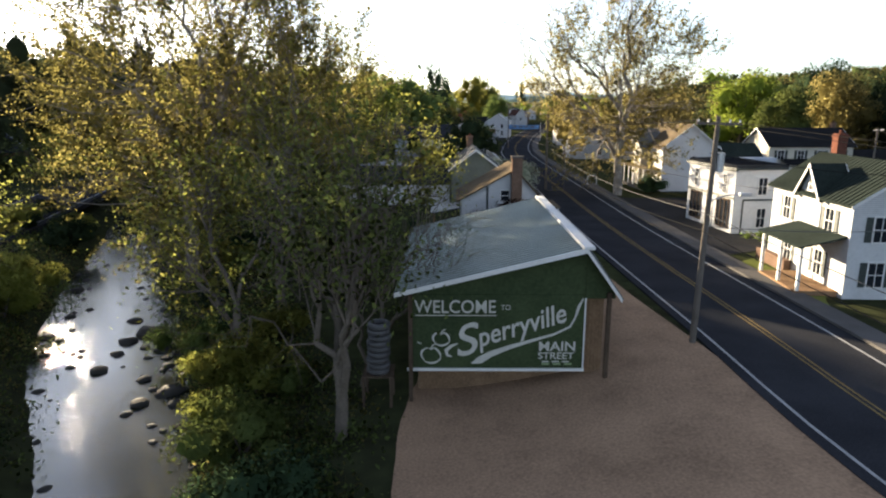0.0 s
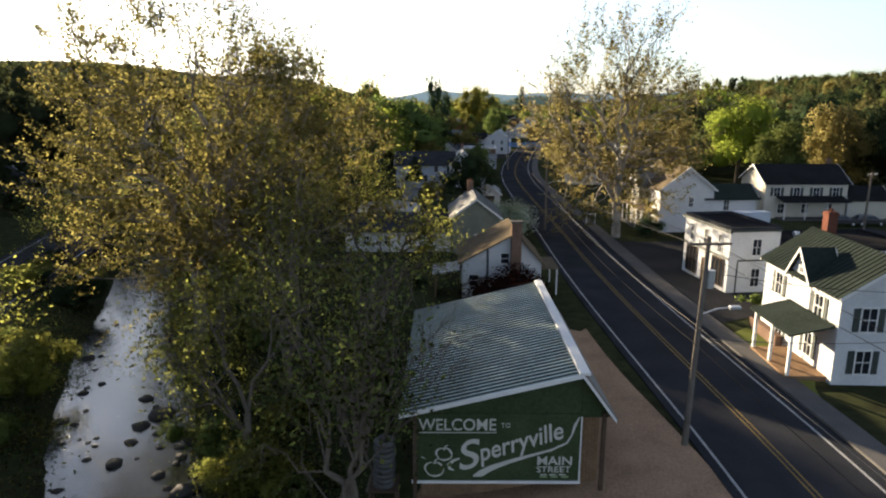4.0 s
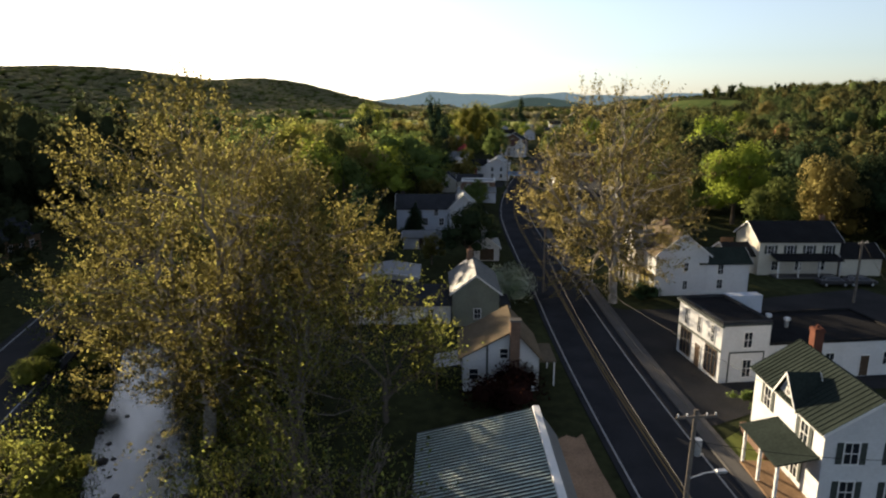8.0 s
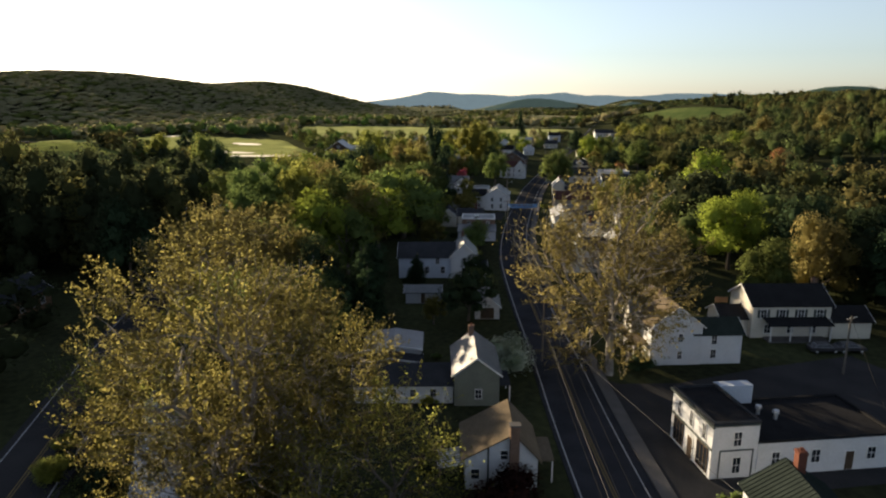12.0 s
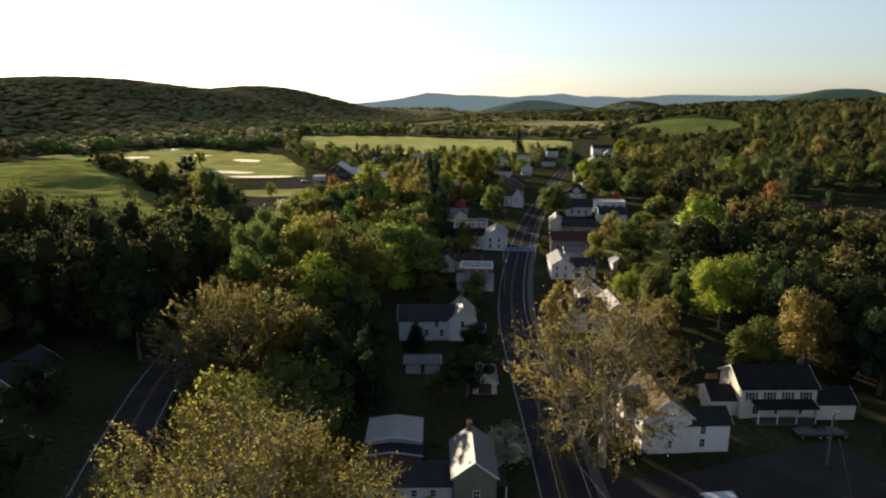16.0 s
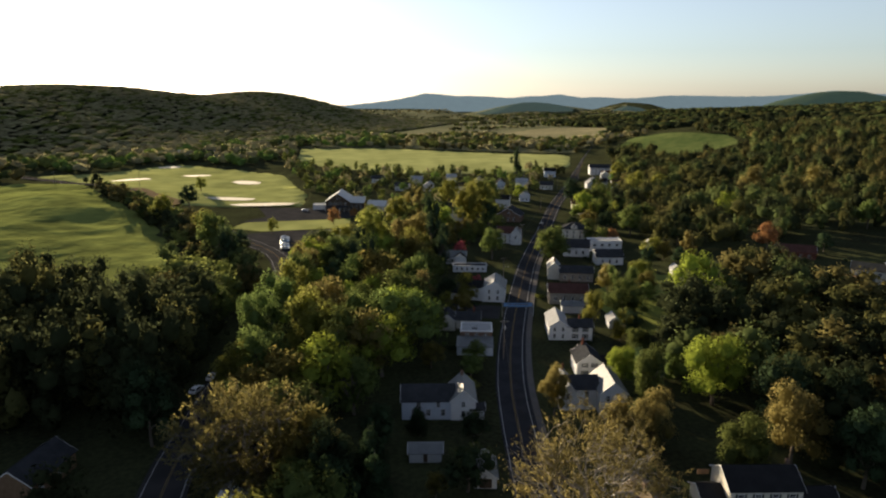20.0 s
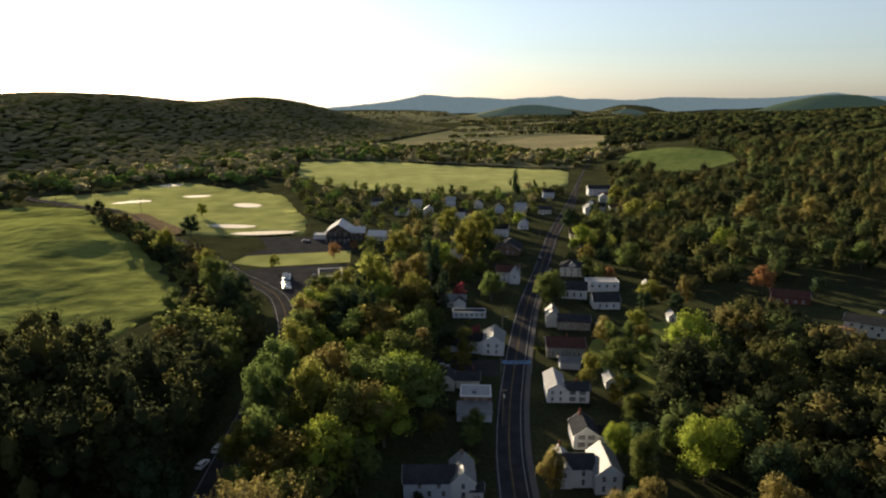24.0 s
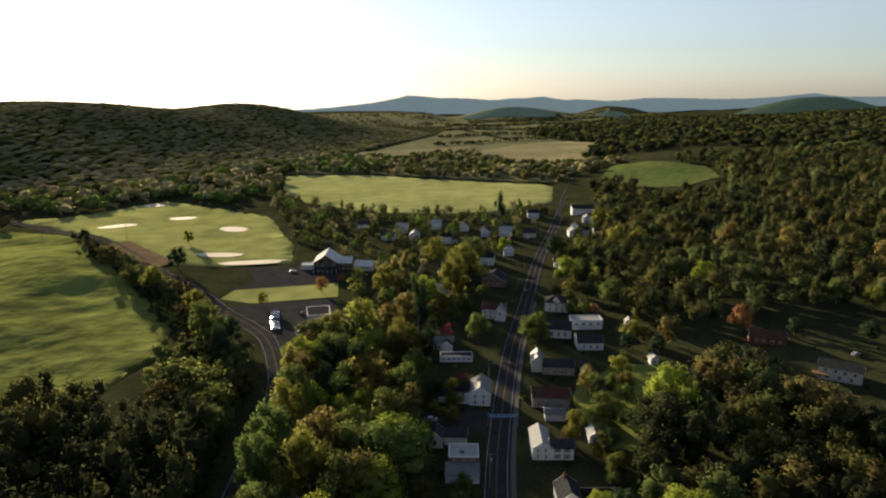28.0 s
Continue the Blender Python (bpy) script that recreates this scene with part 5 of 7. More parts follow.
# flat-roofed brick shop
o = building("brick_shop", "dark brick shop with a white flat roof and tin lean-to", 37.4, 177.2, -12, "shop", r=9)
wing(o, 9.2, 7.6, 4.7, 0, "brown_brick", "roof_white", flat=True, openings=row("f", 3, 8, 2.9, 0.8, 1.2), gable="trim")
part("front_roof", prism(bmesh.new(), [(-10.6, 2.6), (-3.8, 3.3), (-3.8, 3.42), (-10.6, 2.72)], -5.6, 4.9), "roof_tin", o, "pale tin lean-to roof")
part("front_wall", boxed(-5.4, -10.3, -0.6, 4.7, -3.8, 2.62), "blue_paint", o)
part("roof_hatch", boxed(-1.2, -1.5, 4.75, 0.2, -0.6, 5.1), "pane", o)
o = building("side_cottage", "small white gabled cottage behind the brick shop", 33.0, 191.0, -12, r=6)
wing(o, 7.0, 5.0, 3.4, 5.4, "cream_paint", "roof_dark", cx=-2.0, turn=90, openings=[("l", 0, 1.2, 0.8, 1.2, "plain")])
wing(o, 7.5, 5.5, 3.0, 4.8, "cream_paint", "roof_dark", cx=4.6, cy=1.5, chimneys=[(1.8, 0, 0.6, 0.6, 6.3, "brick")])

# white houses along the street
o = building("corner_house", "white two-storey house with a dark wing and tin gable roof", 50.4, 218.5, -17, r=9)
wing(o, 11.5, 8.0, 5.0, 7.6, "white_paint", "roof_tin", cx=2.2, cy=1.6, turn=90, openings=row("l", 2, 6, 3.1, 0.8, 1.3) + row("l", 2, 6, 0.8, 0.8, 1.4))
wing(o, 7.4, 7.0, 4.8, 6.6, "white_paint", "roof_black", cx=-5.4, cy=0.4, openings=row("f", 2, 6, 3.0, 0.8, 1.3) + row("f", 2, 6, 0.8, 0.8, 1.4))
wing(o, 4.5, 5.0, 2.6, 3.6, "white_paint", "roof_dark", cx=-11.0, cy=-0.5)
o = building("farmhouse", "white farmhouse with a gabled front and long side wing", 64.6, 178.5, -12, r=9)
wing(o, 12.0, 5.8, 4.4, 6.2, "white_paint", "roof_white", cx=-1.6, cy=2.0, turn=90, openings=row("l", 2, 5, 2.8, 0.7, 1.2) + row("l", 2, 5, 0.6, 0.7, 1.3))
wing(o, 7.2, 6.0, 4.2, 5.8, "white_paint", "roof_dark", cx=4.8, cy=-0.8, openings=row("f", 2, 6, 2.7, 0.8, 1.3, "shutters") + row("f", 2, 6, 0.6, 0.8, 1.4, "shutters"), chimneys=[(0, 0, 0.5, 0.5, 6.8, "brick")])
o = building("garden_shed", "small white garden shed with a gabled roof", 83.3, 184.0, -12, "shed", r=4)
wing(o, 5.5, 3.6, 2.5, 4.0, "white_paint", "roof_white", turn=90, openings=[("l", 0, 0.2, 0.9, 1.9, "door")])
o = building("gable_cottage", "white cottage with a dark roof and shuttered gable windows", 62.0, 152.0, -10, r=7)
wing(o, 8.5, 6.6, 4.2, 6.6, "white_paint", "roof_dark", turn=90, openings=row("l", 2, 5, 3.0, 0.7, 1.2, "shutters") + row("l", 2, 5, 0.8, 0.8, 1.3, "shutters"), chimneys=[(3.4, 0.5, 0.6, 0.6, 8.0, "brick")])
wing(o, 10.0, 5.0, 2.6, 4.0, "grey_paint", "roof_black", cx=9.0, cy=1.5)
o = building("big_house", "rambling white house with dark roof and bright tin gable", 55.8, 134.8, -9, r=10)
wing(o, 10.5, 6.2, 5.4, 8.0, "white_paint", "roof_tin", cx=4.4, cy=-1.0, turn=90, openings=row("l", 2, 5, 3.4, 0.8, 1.4) + row("l", 2, 5, 0.8, 0.8, 1.5))
wing(o, 8.6, 7.0, 5.2, 7.2, "white_paint", "roof_dark", cx=-2.6, cy=0.0, openings=row("f", 2, 6, 3.2, 0.8, 1.4) + row("f", 2, 6, 0.8, 0.8, 1.5))
wing(o, 9.0, 3.6, 4.8, 6.6, "white_paint", "roof_white", cx=-5.6, cy=0.5, turn=90, openings=[("l", 0, 3.0, 0.8, 1.3, "plain")], chimneys=[(3.8, 0, 0.5, 0.5, 8.2, "brick")])
o = building("red_roof_house", "grey two-storey building with a rust-red metal roof", 77.8, 211.5, -14, r=9)
wing(o, 13.6, 8.6, 4.2, 6.4, "stone", "roof_rust", openings=row("f", 4, 12, 1.2, 0.8, 1.4), chimneys=[(0.5, 0.3, 0.5, 0.5, 7.4, "brick")])
wing(o, 7.0, 5.0, 2.6, 3.6, "grey_paint", "roof_tin", cx=0.5, cy=-11.5)
o = building("stone_house", "stone house with a dark roof and pale gable", 90.5, 237.5, -16, r=9)
wing(o, 13.0, 7.5, 3.6, 5.6, "stone", "roof_dark", openings=row("f", 4, 12, 1.0, 0.8, 1.4))
wing(o, 9.0, 5.0, 4.6, 7.0, "cream_paint", "roof_tin", cx=-8.5, cy=3.0, turn=90, chimneys=[(-3, 0, 0.8, 0.7, 8.2, "brown_brick")])
wing(o, 5.0, 4.0, 2.6, 3.8, "white_paint", "roof_dark", cx=11.5, cy=2.0, turn=90)
o = building("white_hall", "white hall with a dark gabled roof beside a tree", 105.2, 276.5, -20, "house", r=8)
wing(o, 11.5, 8.0, 4.4, 7.4, "white_paint", "roof_dark", openings=row("f", 3, 9, 1.2, 0.9, 1.8) + row("l", 2, 5, 1.2, 0.9, 1.8))
o = building("white_row", "long white two-storey building with a pale flat roof", 122.0, 284.5, -10, "house", r=10)
wing(o, 15.0, 7.5, 4.6, 0, "white_paint", "roof_white", flat=True, openings=row("f", 4, 14, 2.2, 1.2, 1.2))
o = building("dark_roof_hall", "low white hall under a wide dark roof", 113.5, 260.0, -10, "house", r=8)
wing(o, 11.5, 8.0, 3.6, 6.2, "white_paint", "roof_dark", openings=row("f", 3, 9, 1.0, 0.9, 1.4))
o = building("hipped_house", "cream house with a grey hipped roof and dormer", 117.5, 313.0, -22, r=9)
wing(o, 12.0, 10.0, 5.0, 8.0, "cream_paint", "roof_dark", hip=True, openings=row("f", 3, 10, 2.9, 0.8, 1.3) + row("f", 3, 10, 0.7, 0.8, 1.4))
wing(o, 3.0, 3.0, 6.4, 7.8, "cream_paint", "roof_dark", cx=0, cy=-3.4, turn=90, base=-5.0, openings=[("l", 0, 6.0, 0.7, 0.8, "plain")])
o = building("west_cottage", "white cottage with a low pale roof", 46.8, 272.5, -14, r=8)
wing(o, 11.5, 7.0, 3.0, 5.2, "white_paint", "roof_tin", turn=0, openings=row("f", 3, 10, 0.9, 0.9, 1.2), chimneys=[(2, 0, 0.5, 0.5, 6, "brick")])
wing(o, 4.0, 5.0, 3.2, 5.0, "white_paint", "roof_dark", cx=3.5, cy=-3.6, turn=90)
o = building("motel_row", "long low white row with a flat roof and many windows", 51.3, 257.0, -10, "outbuilding", r=8)
wing(o, 14.0, 5.0, 2.5, 0, "white_paint", "roof_dark", flat=True, openings=row("f", 6, 13, 0.9, 0.9, 1.1))
o = building("porch_house", "white house with a rust-red roof and two-storey porch", 81.5, 308.0, -22, r=9)
wing(o, 11.0, 8.0, 5.2, 7.6, "white_paint", "roof_rust", openings=row("f", 4, 10, 2.9, 0.8, 1.4) + row("f", 4, 10, 0.6, 0.8, 1.5))
wing(o, 5.0, 5.0, 5.2, 8.2, "white_paint", "roof_tin", cx=4.0, cy=-4.0, turn=90, openings=[("l", 0, 3.0, 0.8, 1.3, "plain")])
o = building("gabled_hall", "dark hall with a broad gable edged in white", 96.8, 364.0, -25, "hall", r=9)
wing(o, 12.0, 14.0, 4.0, 8.0, "brown_brick", "roof_dark", turn=90, over=0.7, openings=row("l", 3, 10, 0.8, 1.0, 1.8) + [("l", 0, 4.6, 1.4, 1.0, "plain")])

# clubhouse, market and the houses at the far end
o = building("clubhouse", "large dark timber clubhouse with a pale gabled metal roof", -2.0, 418.0, -8, "clubhouse", r=15)
wing(o, 19.0, 15.0, 6.6, 11.6, "dark_wood", "roof_pale", turn=90, over=0.8, openings=row("l", 4, 13, 4.2, 1.6, 1.8) + row("l", 4, 13, 1.0, 1.8, 2.2) + [("l", 0, 7.6, 1.6, 1.6, "plain")] + row("b", 4, 16, 4.2, 1.4, 1.6))
wing(o, 10.0, 9.0, 5.4, 8.4, "dark_wood", "roof_pale", cx=11.0, cy=-1.0, over=0.6, openings=row("f", 3, 9, 3.6, 1.2, 1.4) + row("f", 3, 9, 0.8, 1.4, 2.0), chimneys=[(3.5, 0, 1.0, 0.9, 10.0, "brown_brick")])
part("veranda_roof", solid(prism(bmesh.new(), [(-13.0, 3.0), (-9.4, 3.6), (-9.4, 3.75), (-13.0, 3.15)], -7.5, 7.5)), "roof_dark", o)
for k in range(6):
    part("veranda_post", boxed(-7.4 + k * 2.9, -12.9, -0.4, -7.2 + k * 2.9, -12.7, 3.05), "trim", o)
wing(o, 8.0, 7.0, 3.0, 0, "white_paint", "roof_pale", cx=-13.0, cy=1.0, flat=True)
o = building("side_lodge", "low pale-roofed lodge among trees", 22.0, 412.0, -20, "lodge", r=9)
wing(o, 12.0, 8.0, 3.2, 6.0, "cream_paint", "roof_pale", openings=row("f", 3, 10, 0.9, 1.0, 1.3))
o = building("market", "white flat-roofed market building beside the parking lot", -7.5, 320.0, 2, "shop", r=9)
wing(o, 11.5, 14.0, 4.6, 0, "white_paint", "roof_dark", flat=True, openings=row("f", 3, 10, 0.8, 1.6, 1.6), gable="trim")
o = building("schoolhouse", "long white two-storey building at the end of the street", 235.0, 566.0, -12, "house", r=14)
wing(o, 20.0, 10.0, 6.2, 9.0, "white_paint", "roof_dark", openings=row("f", 6, 18, 3.6, 1.0, 1.6) + row("f", 6, 18, 0.8, 1.0, 1.6))
FAR = ((46, 497, 10), (66, 493, 9), (88, 476, 8), (98, 474, 9), (124, 497, 11), (140, 492, 9), (158, 486, 10), (192, 480, 9), (200, 478, 9), (213, 476, 10), (202, 500, 9), (60, 520, 9), (30, 545, 10),
       (224, 528, 9), (185, 560, 10), (230, 540, 9), (112, 520, 9), (90, 530, 8), (150, 540, 9), (125, 432, 8), (104, 410, 9), (150, 395, 8), (147, 377, 9), (60, 345, 9), (72, 395, 8), (-178, 800, 14), (-158, 818, 16), (-140, 806, 12), (-166, 838, 11), (-188, 822, 9))
for k, (x, y, L) in enumerate(FAR):
    wl, rf = ("white_paint", "cream_paint", "white_paint", "grey_paint", "blue_paint")[k % 5], ("roof_dark", "roof_tin", "roof_black", "roof_rust", "roof_dark", "roof_white")[k % 6]
    o = building("village_house", f"{'white' if wl == 'white_paint' else 'pale'} gabled village house under a {'dark' if rf in ('roof_dark', 'roof_black') else 'red' if rf == 'roof_rust' else 'pale metal'} roof", x, y, -22 + (k * 37 % 5) * 3 + (90 if k % 3 == 1 else 0), r=L * 0.7)
    wing(o, L, 7.0, 3.6 + (k % 3), 6.0 + (k % 3), wl, rf, openings=row("f", 3, L * 0.85, 1.0, 0.9, 1.3) + row("l", 2, 5, 1.0, 0.9, 1.3))
o = building("red_brick_house", "long red brick house under a red-brown roof on the slope", 191.0, 243.0, -28, r=9)
wing(o, 15.0, 7.5, 3.2, 5.6, "brick", "roof_rust", turn=0, openings=row("f", 4, 13, 0.9, 1.0, 1.2) + [("l", 0, 0.9, 1.0, 1.2, "plain")])
o = building("raised_house", "tan house with a brown roof and a raised wooden deck", 194.0, 203.5, -44, r=10)
wing(o, 15.0, 8.0, 5.0, 7.0, "cream_paint", "roof_brown", openings=row("f", 4, 13, 3.0, 1.0, 1.2) + row("f", 3, 12, 0.6, 1.0, 1.4))
part("deck", boxed(-9.5, -6.6, 2.3, -3.5, -4.0, 2.5), "brown_wood", o, "raised brown wooden deck")
for x in (-9.4, -6.6, -3.8):
    part("deck_post", boxed(x, -6.6, -1.5, x + 0.15, -6.45, 3.4), "brown_wood", o)
for x, y, d, lab in ((133.2, 237.5, -10, "small white shed with a gabled roof on the lawn"), (125.5, 217.0, 20, "low white shelter on the lawn"), (143, 281, -20, "small white shed beside an orange tree")):
    o = building("lawn_shed", lab, x, y, d, "shed", r=4)
    wing(o, 4.0, 3.4, 2.4 if x != 125.5 else 1.2, 4.0 if x != 125.5 else 1.7, "white_paint", "roof_white", turn=90, openings=[("l", 0, 0.3, 0.8, 1.5, "door")] if x != 125.5 else [])
for x, y, d, L in ((-68, 92, 82, 14), (-60, 120, 75, 12)):
    o = building("roadside_house", "dim grey house with a shadowed roof across the highway", x, y, d, r=8)
    wing(o, L, 8.0, 3.4, 6.0, "brown_wood", "roof_dark", openings=row("f", 4, L * 0.85, 1.0, 0.9, 1.3) + row("b", 3, L * 0.8, 1.0, 0.9, 1.3))

# ---------------------------------------------------------------- trees that stand out
STANDING = {
    ("round", "leaf_green"): [(65, 274.6, 14.6, 0.95), (89.2, 269.1, 14.7, 0.95), (-56.2, 288.1, 23.1, 0.8), (88.1, 187.8, 14.6, 0.9), (145.6, 307.2, 17.2, 0.9), (164.9, 327.2, 13.3, 0.9), (248.2, 268.9, 14.4, 0.9), (93, 408.5, 19.4, 0.9), (89.5, 262.5, 16.8, 0.9), (80.4, 160.8, 8.2, 0.9), (72.7, 98.9, 14.2, 0.8), (-25.5, 136, 13, 0.9), (-20.7, 149.4, 21.5, 0.8), (-24, 171.3, 21, 0.75), (-41, 203, 15, 0.9), (-21, 187, 22, 0.75), (-16, 219, 20, 0.8)],
    ("round", "leaf_bright"): [(140.7, 359.2, 17.1, 0.95), (208, 320.7, 16.5, 0.9), (115, 192, 22, 0.8), (84.5, 129, 18.3, 0.95), (49.7, 328.8, 17.4, 0.9), (122.7, 435.2, 11.6, 0.9), (66.6, 140.6, 11.9, 0.8)],
    ("round", "leaf_orange"): [(187.1, 256.4, 13.2, 0.9), (132.2, 298.4, 7.1, 0.9), (-5.8, 365, 10.2, 0.9), (6.1, 384.6, 6.4, 0.9)],
    ("round", "leaf_dark"): [(-96.5, 425.7, 15.2, 0.9), (0.5, 243.8, 21.7, 0.7), (-4.1, 229.7, 16.2, 0.9), (-47.1, 293.7, 13.7, 0.8), (157.7, 281.2, 17.5, 0.9), (205.7, 244.3, 9.3, 0.8), (227.5, 225.4, 11.3, 0.9), (152.3, 413.5, 18.1, 0.9), (4.9, 120.9, 10.5, 0.8), (-3.0, 98.5, 13, 0.7), (-4.5, 105, 15.5, 0.75), (24.9, 120, 8, 0.9), (100.8, 108.1, 17.8, 0.8), (90.8, 112.9, 19.7, 0.8), (93.8, 93.5, 17.2, 0.8), (-41.9, 130.4, 18.8, 0.8)],
    ("round", "leaf_spring"): [(-102.8, 495.2, 11.5, 0.9), (-37.5, 346, 8.9, 0.8), (11.4, 272.1, 26, 0.75), (-14.9, 244.9, 12.6, 0.9), (-67.9, 327.6, 17.8, 0.8), (-98, 371.1, 16.9, 0.9), (255.1, 254, 13.8, 0.9), (79.1, 371.1, 24.8, 0.9), (67.4, 339.4, 26, 0.8), (68.8, 413.3, 19.4, 0.9), (29.5, 357.4, 16.9, 0.9), (204.7, 427.6, 18.8, 0.9), (242, 513.3, 14.8, 0.9), (218.9, 420.7, 16.6, 0.9), (227.4, 509.4, 17.1, 0.9), (-10, 165.5, 23.5, 0.8), (-27.0, 150, 14.5, 0.9), (-17, 204, 21, 0.75)],
    ("round", "leaf_gold"): [(25.5, 286.7, 18.2, 0.8), (94.5, 215.3, 11.7, 0.8), (301.1, 294.6, 21.8, 0.9), (288.8, 356.8, 18.2, 0.9), (272.6, 394.8, 17.9, 0.9), (36.4, 308.8, 16.5, 0.9), (45.5, 129.2, 13.2, 0.6), (86, 103.3, 17, 0.8), (52, 107, 14.5, 0.75), (60.5, 112, 14, 0.8), (-6.2, 179.7, 21.7, 0.8), (-15, 237, 19, 0.8)],
    ("tall", "leaf_dark"): [(8.9, 231, 20.9, 0.7), (-47.6, 262, 19.7, 0.7), (39.7, 291.7, 25.6, 0.6), (39.7, 257.7, 20.7, 0.7), (149.7, 544.6, 26, 0.5), (6.5, 264.6, 20.4, 0.8)],
    ("tall", "leaf_green"): [(97, 205.4, 14.6, 0.9), (67.4, 126.2, 16, 0.7), (81.4, 143.5, 7.5, 0.8)],
    ("bush", "leaf_spring"): [(85, 167.9, 4.9, 0.9)],
    ("tall", "leaf_gold"): [(147.7, 254.5, 12.2, 0.8), (45, 390.3, 18.3, 0.7)],
    ("round", "blossom_pink"): [(49.5, 233.7, 4.9, 0.9), (51.7, 281.7, 7.6, 0.9)],
    ("conifer", "leaf_dark"): [(13.9, 128.9, 5.9, 0.8), (2.6, 107.9, 13.5, 0.9), (3.4, 102.0, 12.0, 0.8), (30.8, 249.2, 15, 0.9), (14.2, 125.5, 7.7, 0.8), (3.4, 109.6, 13.3, 0.8)],
    ("bush", "blossom_white"): [(21.6, 83.4, 4.9, 1.05)],
    ("bush", "leaf_red"): [(14.6, 51.4, 4.2, 1.3)],
    ("bush", "leaf_dark"): [(40.9, 80.2, 2.7, 1)],
}
for (kind, leaf), spots in STANDING.items():
    for x, y, tall, wide in spots:
        plant(kind, leaf, x, y, tall, wide, group=f"{kind} trees with {LEAF_WORDS[leaf]}", near=y < 180)
        TAKEN.append((x, y, tall * 0.22))


# the great sycamores and the trees of the creek bank
def great_tree(x, y, tall, first, levels, angle, leaf, seed, label, leaves=7, leaf_size=0.30, bark="pale_bark", up=0.25, shrink=0.72, spread_leaf=0.9, z=None, lean=(0, 0), fork=(2, 3), dome=None, per=17, bare=0.4):
    rng = np.random.default_rng(seed)
    segs, tips = limb_tree(rng, tall, first, levels, angle, shrink, up, fork=fork, lean=lean)
    top = max(s[1].z for s in segs)
    k = tall / top
    segs = [(p * k, q * k, a, b, l) for p, q, a, b, l in segs]
    o = thing("tree", label, "tree", Matrix.Translation((x, y, height(x, y) if z is None else z)))
    part("trunk", limb_mesh("trunk", [s for s in segs if s[4] < 2], bark), None, o)
    part("branchwork", limb_mesh("branchwork", [s for s in segs if s[4] >= 2], bark), None, o)["kind"] = "stuff"
    ends = np.array([q * k for q, d in tips] + [s[1] for s in segs if s[4] >= levels - 1])
    n = len(ends) * leaves
    c = np.repeat(ends, leaves, 0) + rng.normal(size=(n, 3)) * spread_leaf * (1, 1, 0.8)
    if dome:
        # clumps of leafy sprays at the ends of boughs, with gaps between them
        ox, oy, oz, rad, half, count = dome
        mid = np.array((ox, oy, oz))
        each = 9
        d = rng.normal(size=(count // each, 3))
        d /= np.linalg.norm(d, axis=1, keepdims=True)
        r = rng.uniform(0.22, 1.0, len(d)) ** 0.42
        d *= np.stack([1 - 0.38 * np.maximum(0, d[:, 2]) ** 1.3] * 2 + [np.ones(len(d))], 1)      # narrower towards the top
        lump = 1 + 0.16 * np.sin(d[:, 0] * 7 + seed) * np.cos(d[:, 1] * 6)
        clump = d * (r * lump)[:, None] * (rad, rad, half) + mid
        clump = clump[rng.random(len(clump)) > np.clip((clump[:, 2] - 0.42 * tall) / ((0.75 if bare < 0.5 else 0.5) * tall), 0, bare)]     # sparser towards the top
        clump = clump[clump[:, 2] > 0.6]
        size = rng.uniform(0.65, 1.25, len(clump))
        axis = (clump - mid) / (rad, rad, half) + (0, 0, 0.75)
        axis /= np.linalg.norm(axis, axis=1, keepdims=True)
        at = np.repeat(clump, each, 0) + rng.normal(size=(len(clump) * each, 3)) * (np.repeat(size, each) * 0.85)[:, None]
        lie = np.repeat(axis, each, 0) + rng.normal(size=at.shape) * 0.35
        run = rng.uniform(0, 1.7, (len(at), per, 1))
        c2 = (at[:, None] + lie[:, None] * run + rng.normal(size=(len(at), per, 3)) * 0.15).reshape(-1, 3)
        hub = np.repeat(clump - axis * 0.8, each * per, 0)
        out2 = (c2 - hub) * 0.5 + np.repeat(axis, each * per, 0) * 0.45 + rng.normal(size=c2.shape) * 0.25
        boughs = np.array([s[1] for s in segs if s[4] >= 1])
        fine = []
        for k, p in enumerate(clump):
            near = boughs[np.argmin(((boughs - p) ** 2 * (1, 1, 0.5)).sum(1) + np.where(boughs[:, 2] > p[2] + 0.5, 60, 0))]
            a0, b0 = Vector(near), Vector(p)
            m1 = a0.lerp(b0, 0.4) + Vector(rng.normal(size=3)) * 0.35 - Vector((0, 0, 0.4))
            m2 = a0.lerp(b0, 0.75) + Vector(rng.normal(size=3)) * 0.25
            thick = min(0.075, 0.02 + 0.012 * (b0 - a0).length)
            fine += [(a0, m1, thick, thick * 0.8, 3), (m1, m2, thick * 0.8, thick * 0.6, 3), (m2, b0, thick * 0.6, thick * 0.4, 4)]
            for j in range(k * each, k * each + each, 2):
                tip = Vector(at[j] + lie[j] * 1.9)
                fine.append((b0, Vector(at[j]), thick * 0.4, 0.014, 4))
                fine.append((Vector(at[j]), tip, 0.014, 0.005, 4))
        part("fine_branchwork", limb_mesh("fine_branchwork", fine, bark, 0.006), None, o)["kind"] = "stuff"
        keep = c2[:, 2] > 0.4
        out = np.concatenate([(c - mid) / rad + rng.normal(size=c.shape) * 0.3, out2[keep]])
        c = np.concatenate([c, c2[keep]])
    else:
        out = c - (0, 0, tall * 0.5)
    part("crown", card_mesh("crown", c, out, leaf_size * rng.uniform(0.5, 1.4, len(c)), leaf, rng), None, o)
    TAKEN.append((x, y, 3))
    return o


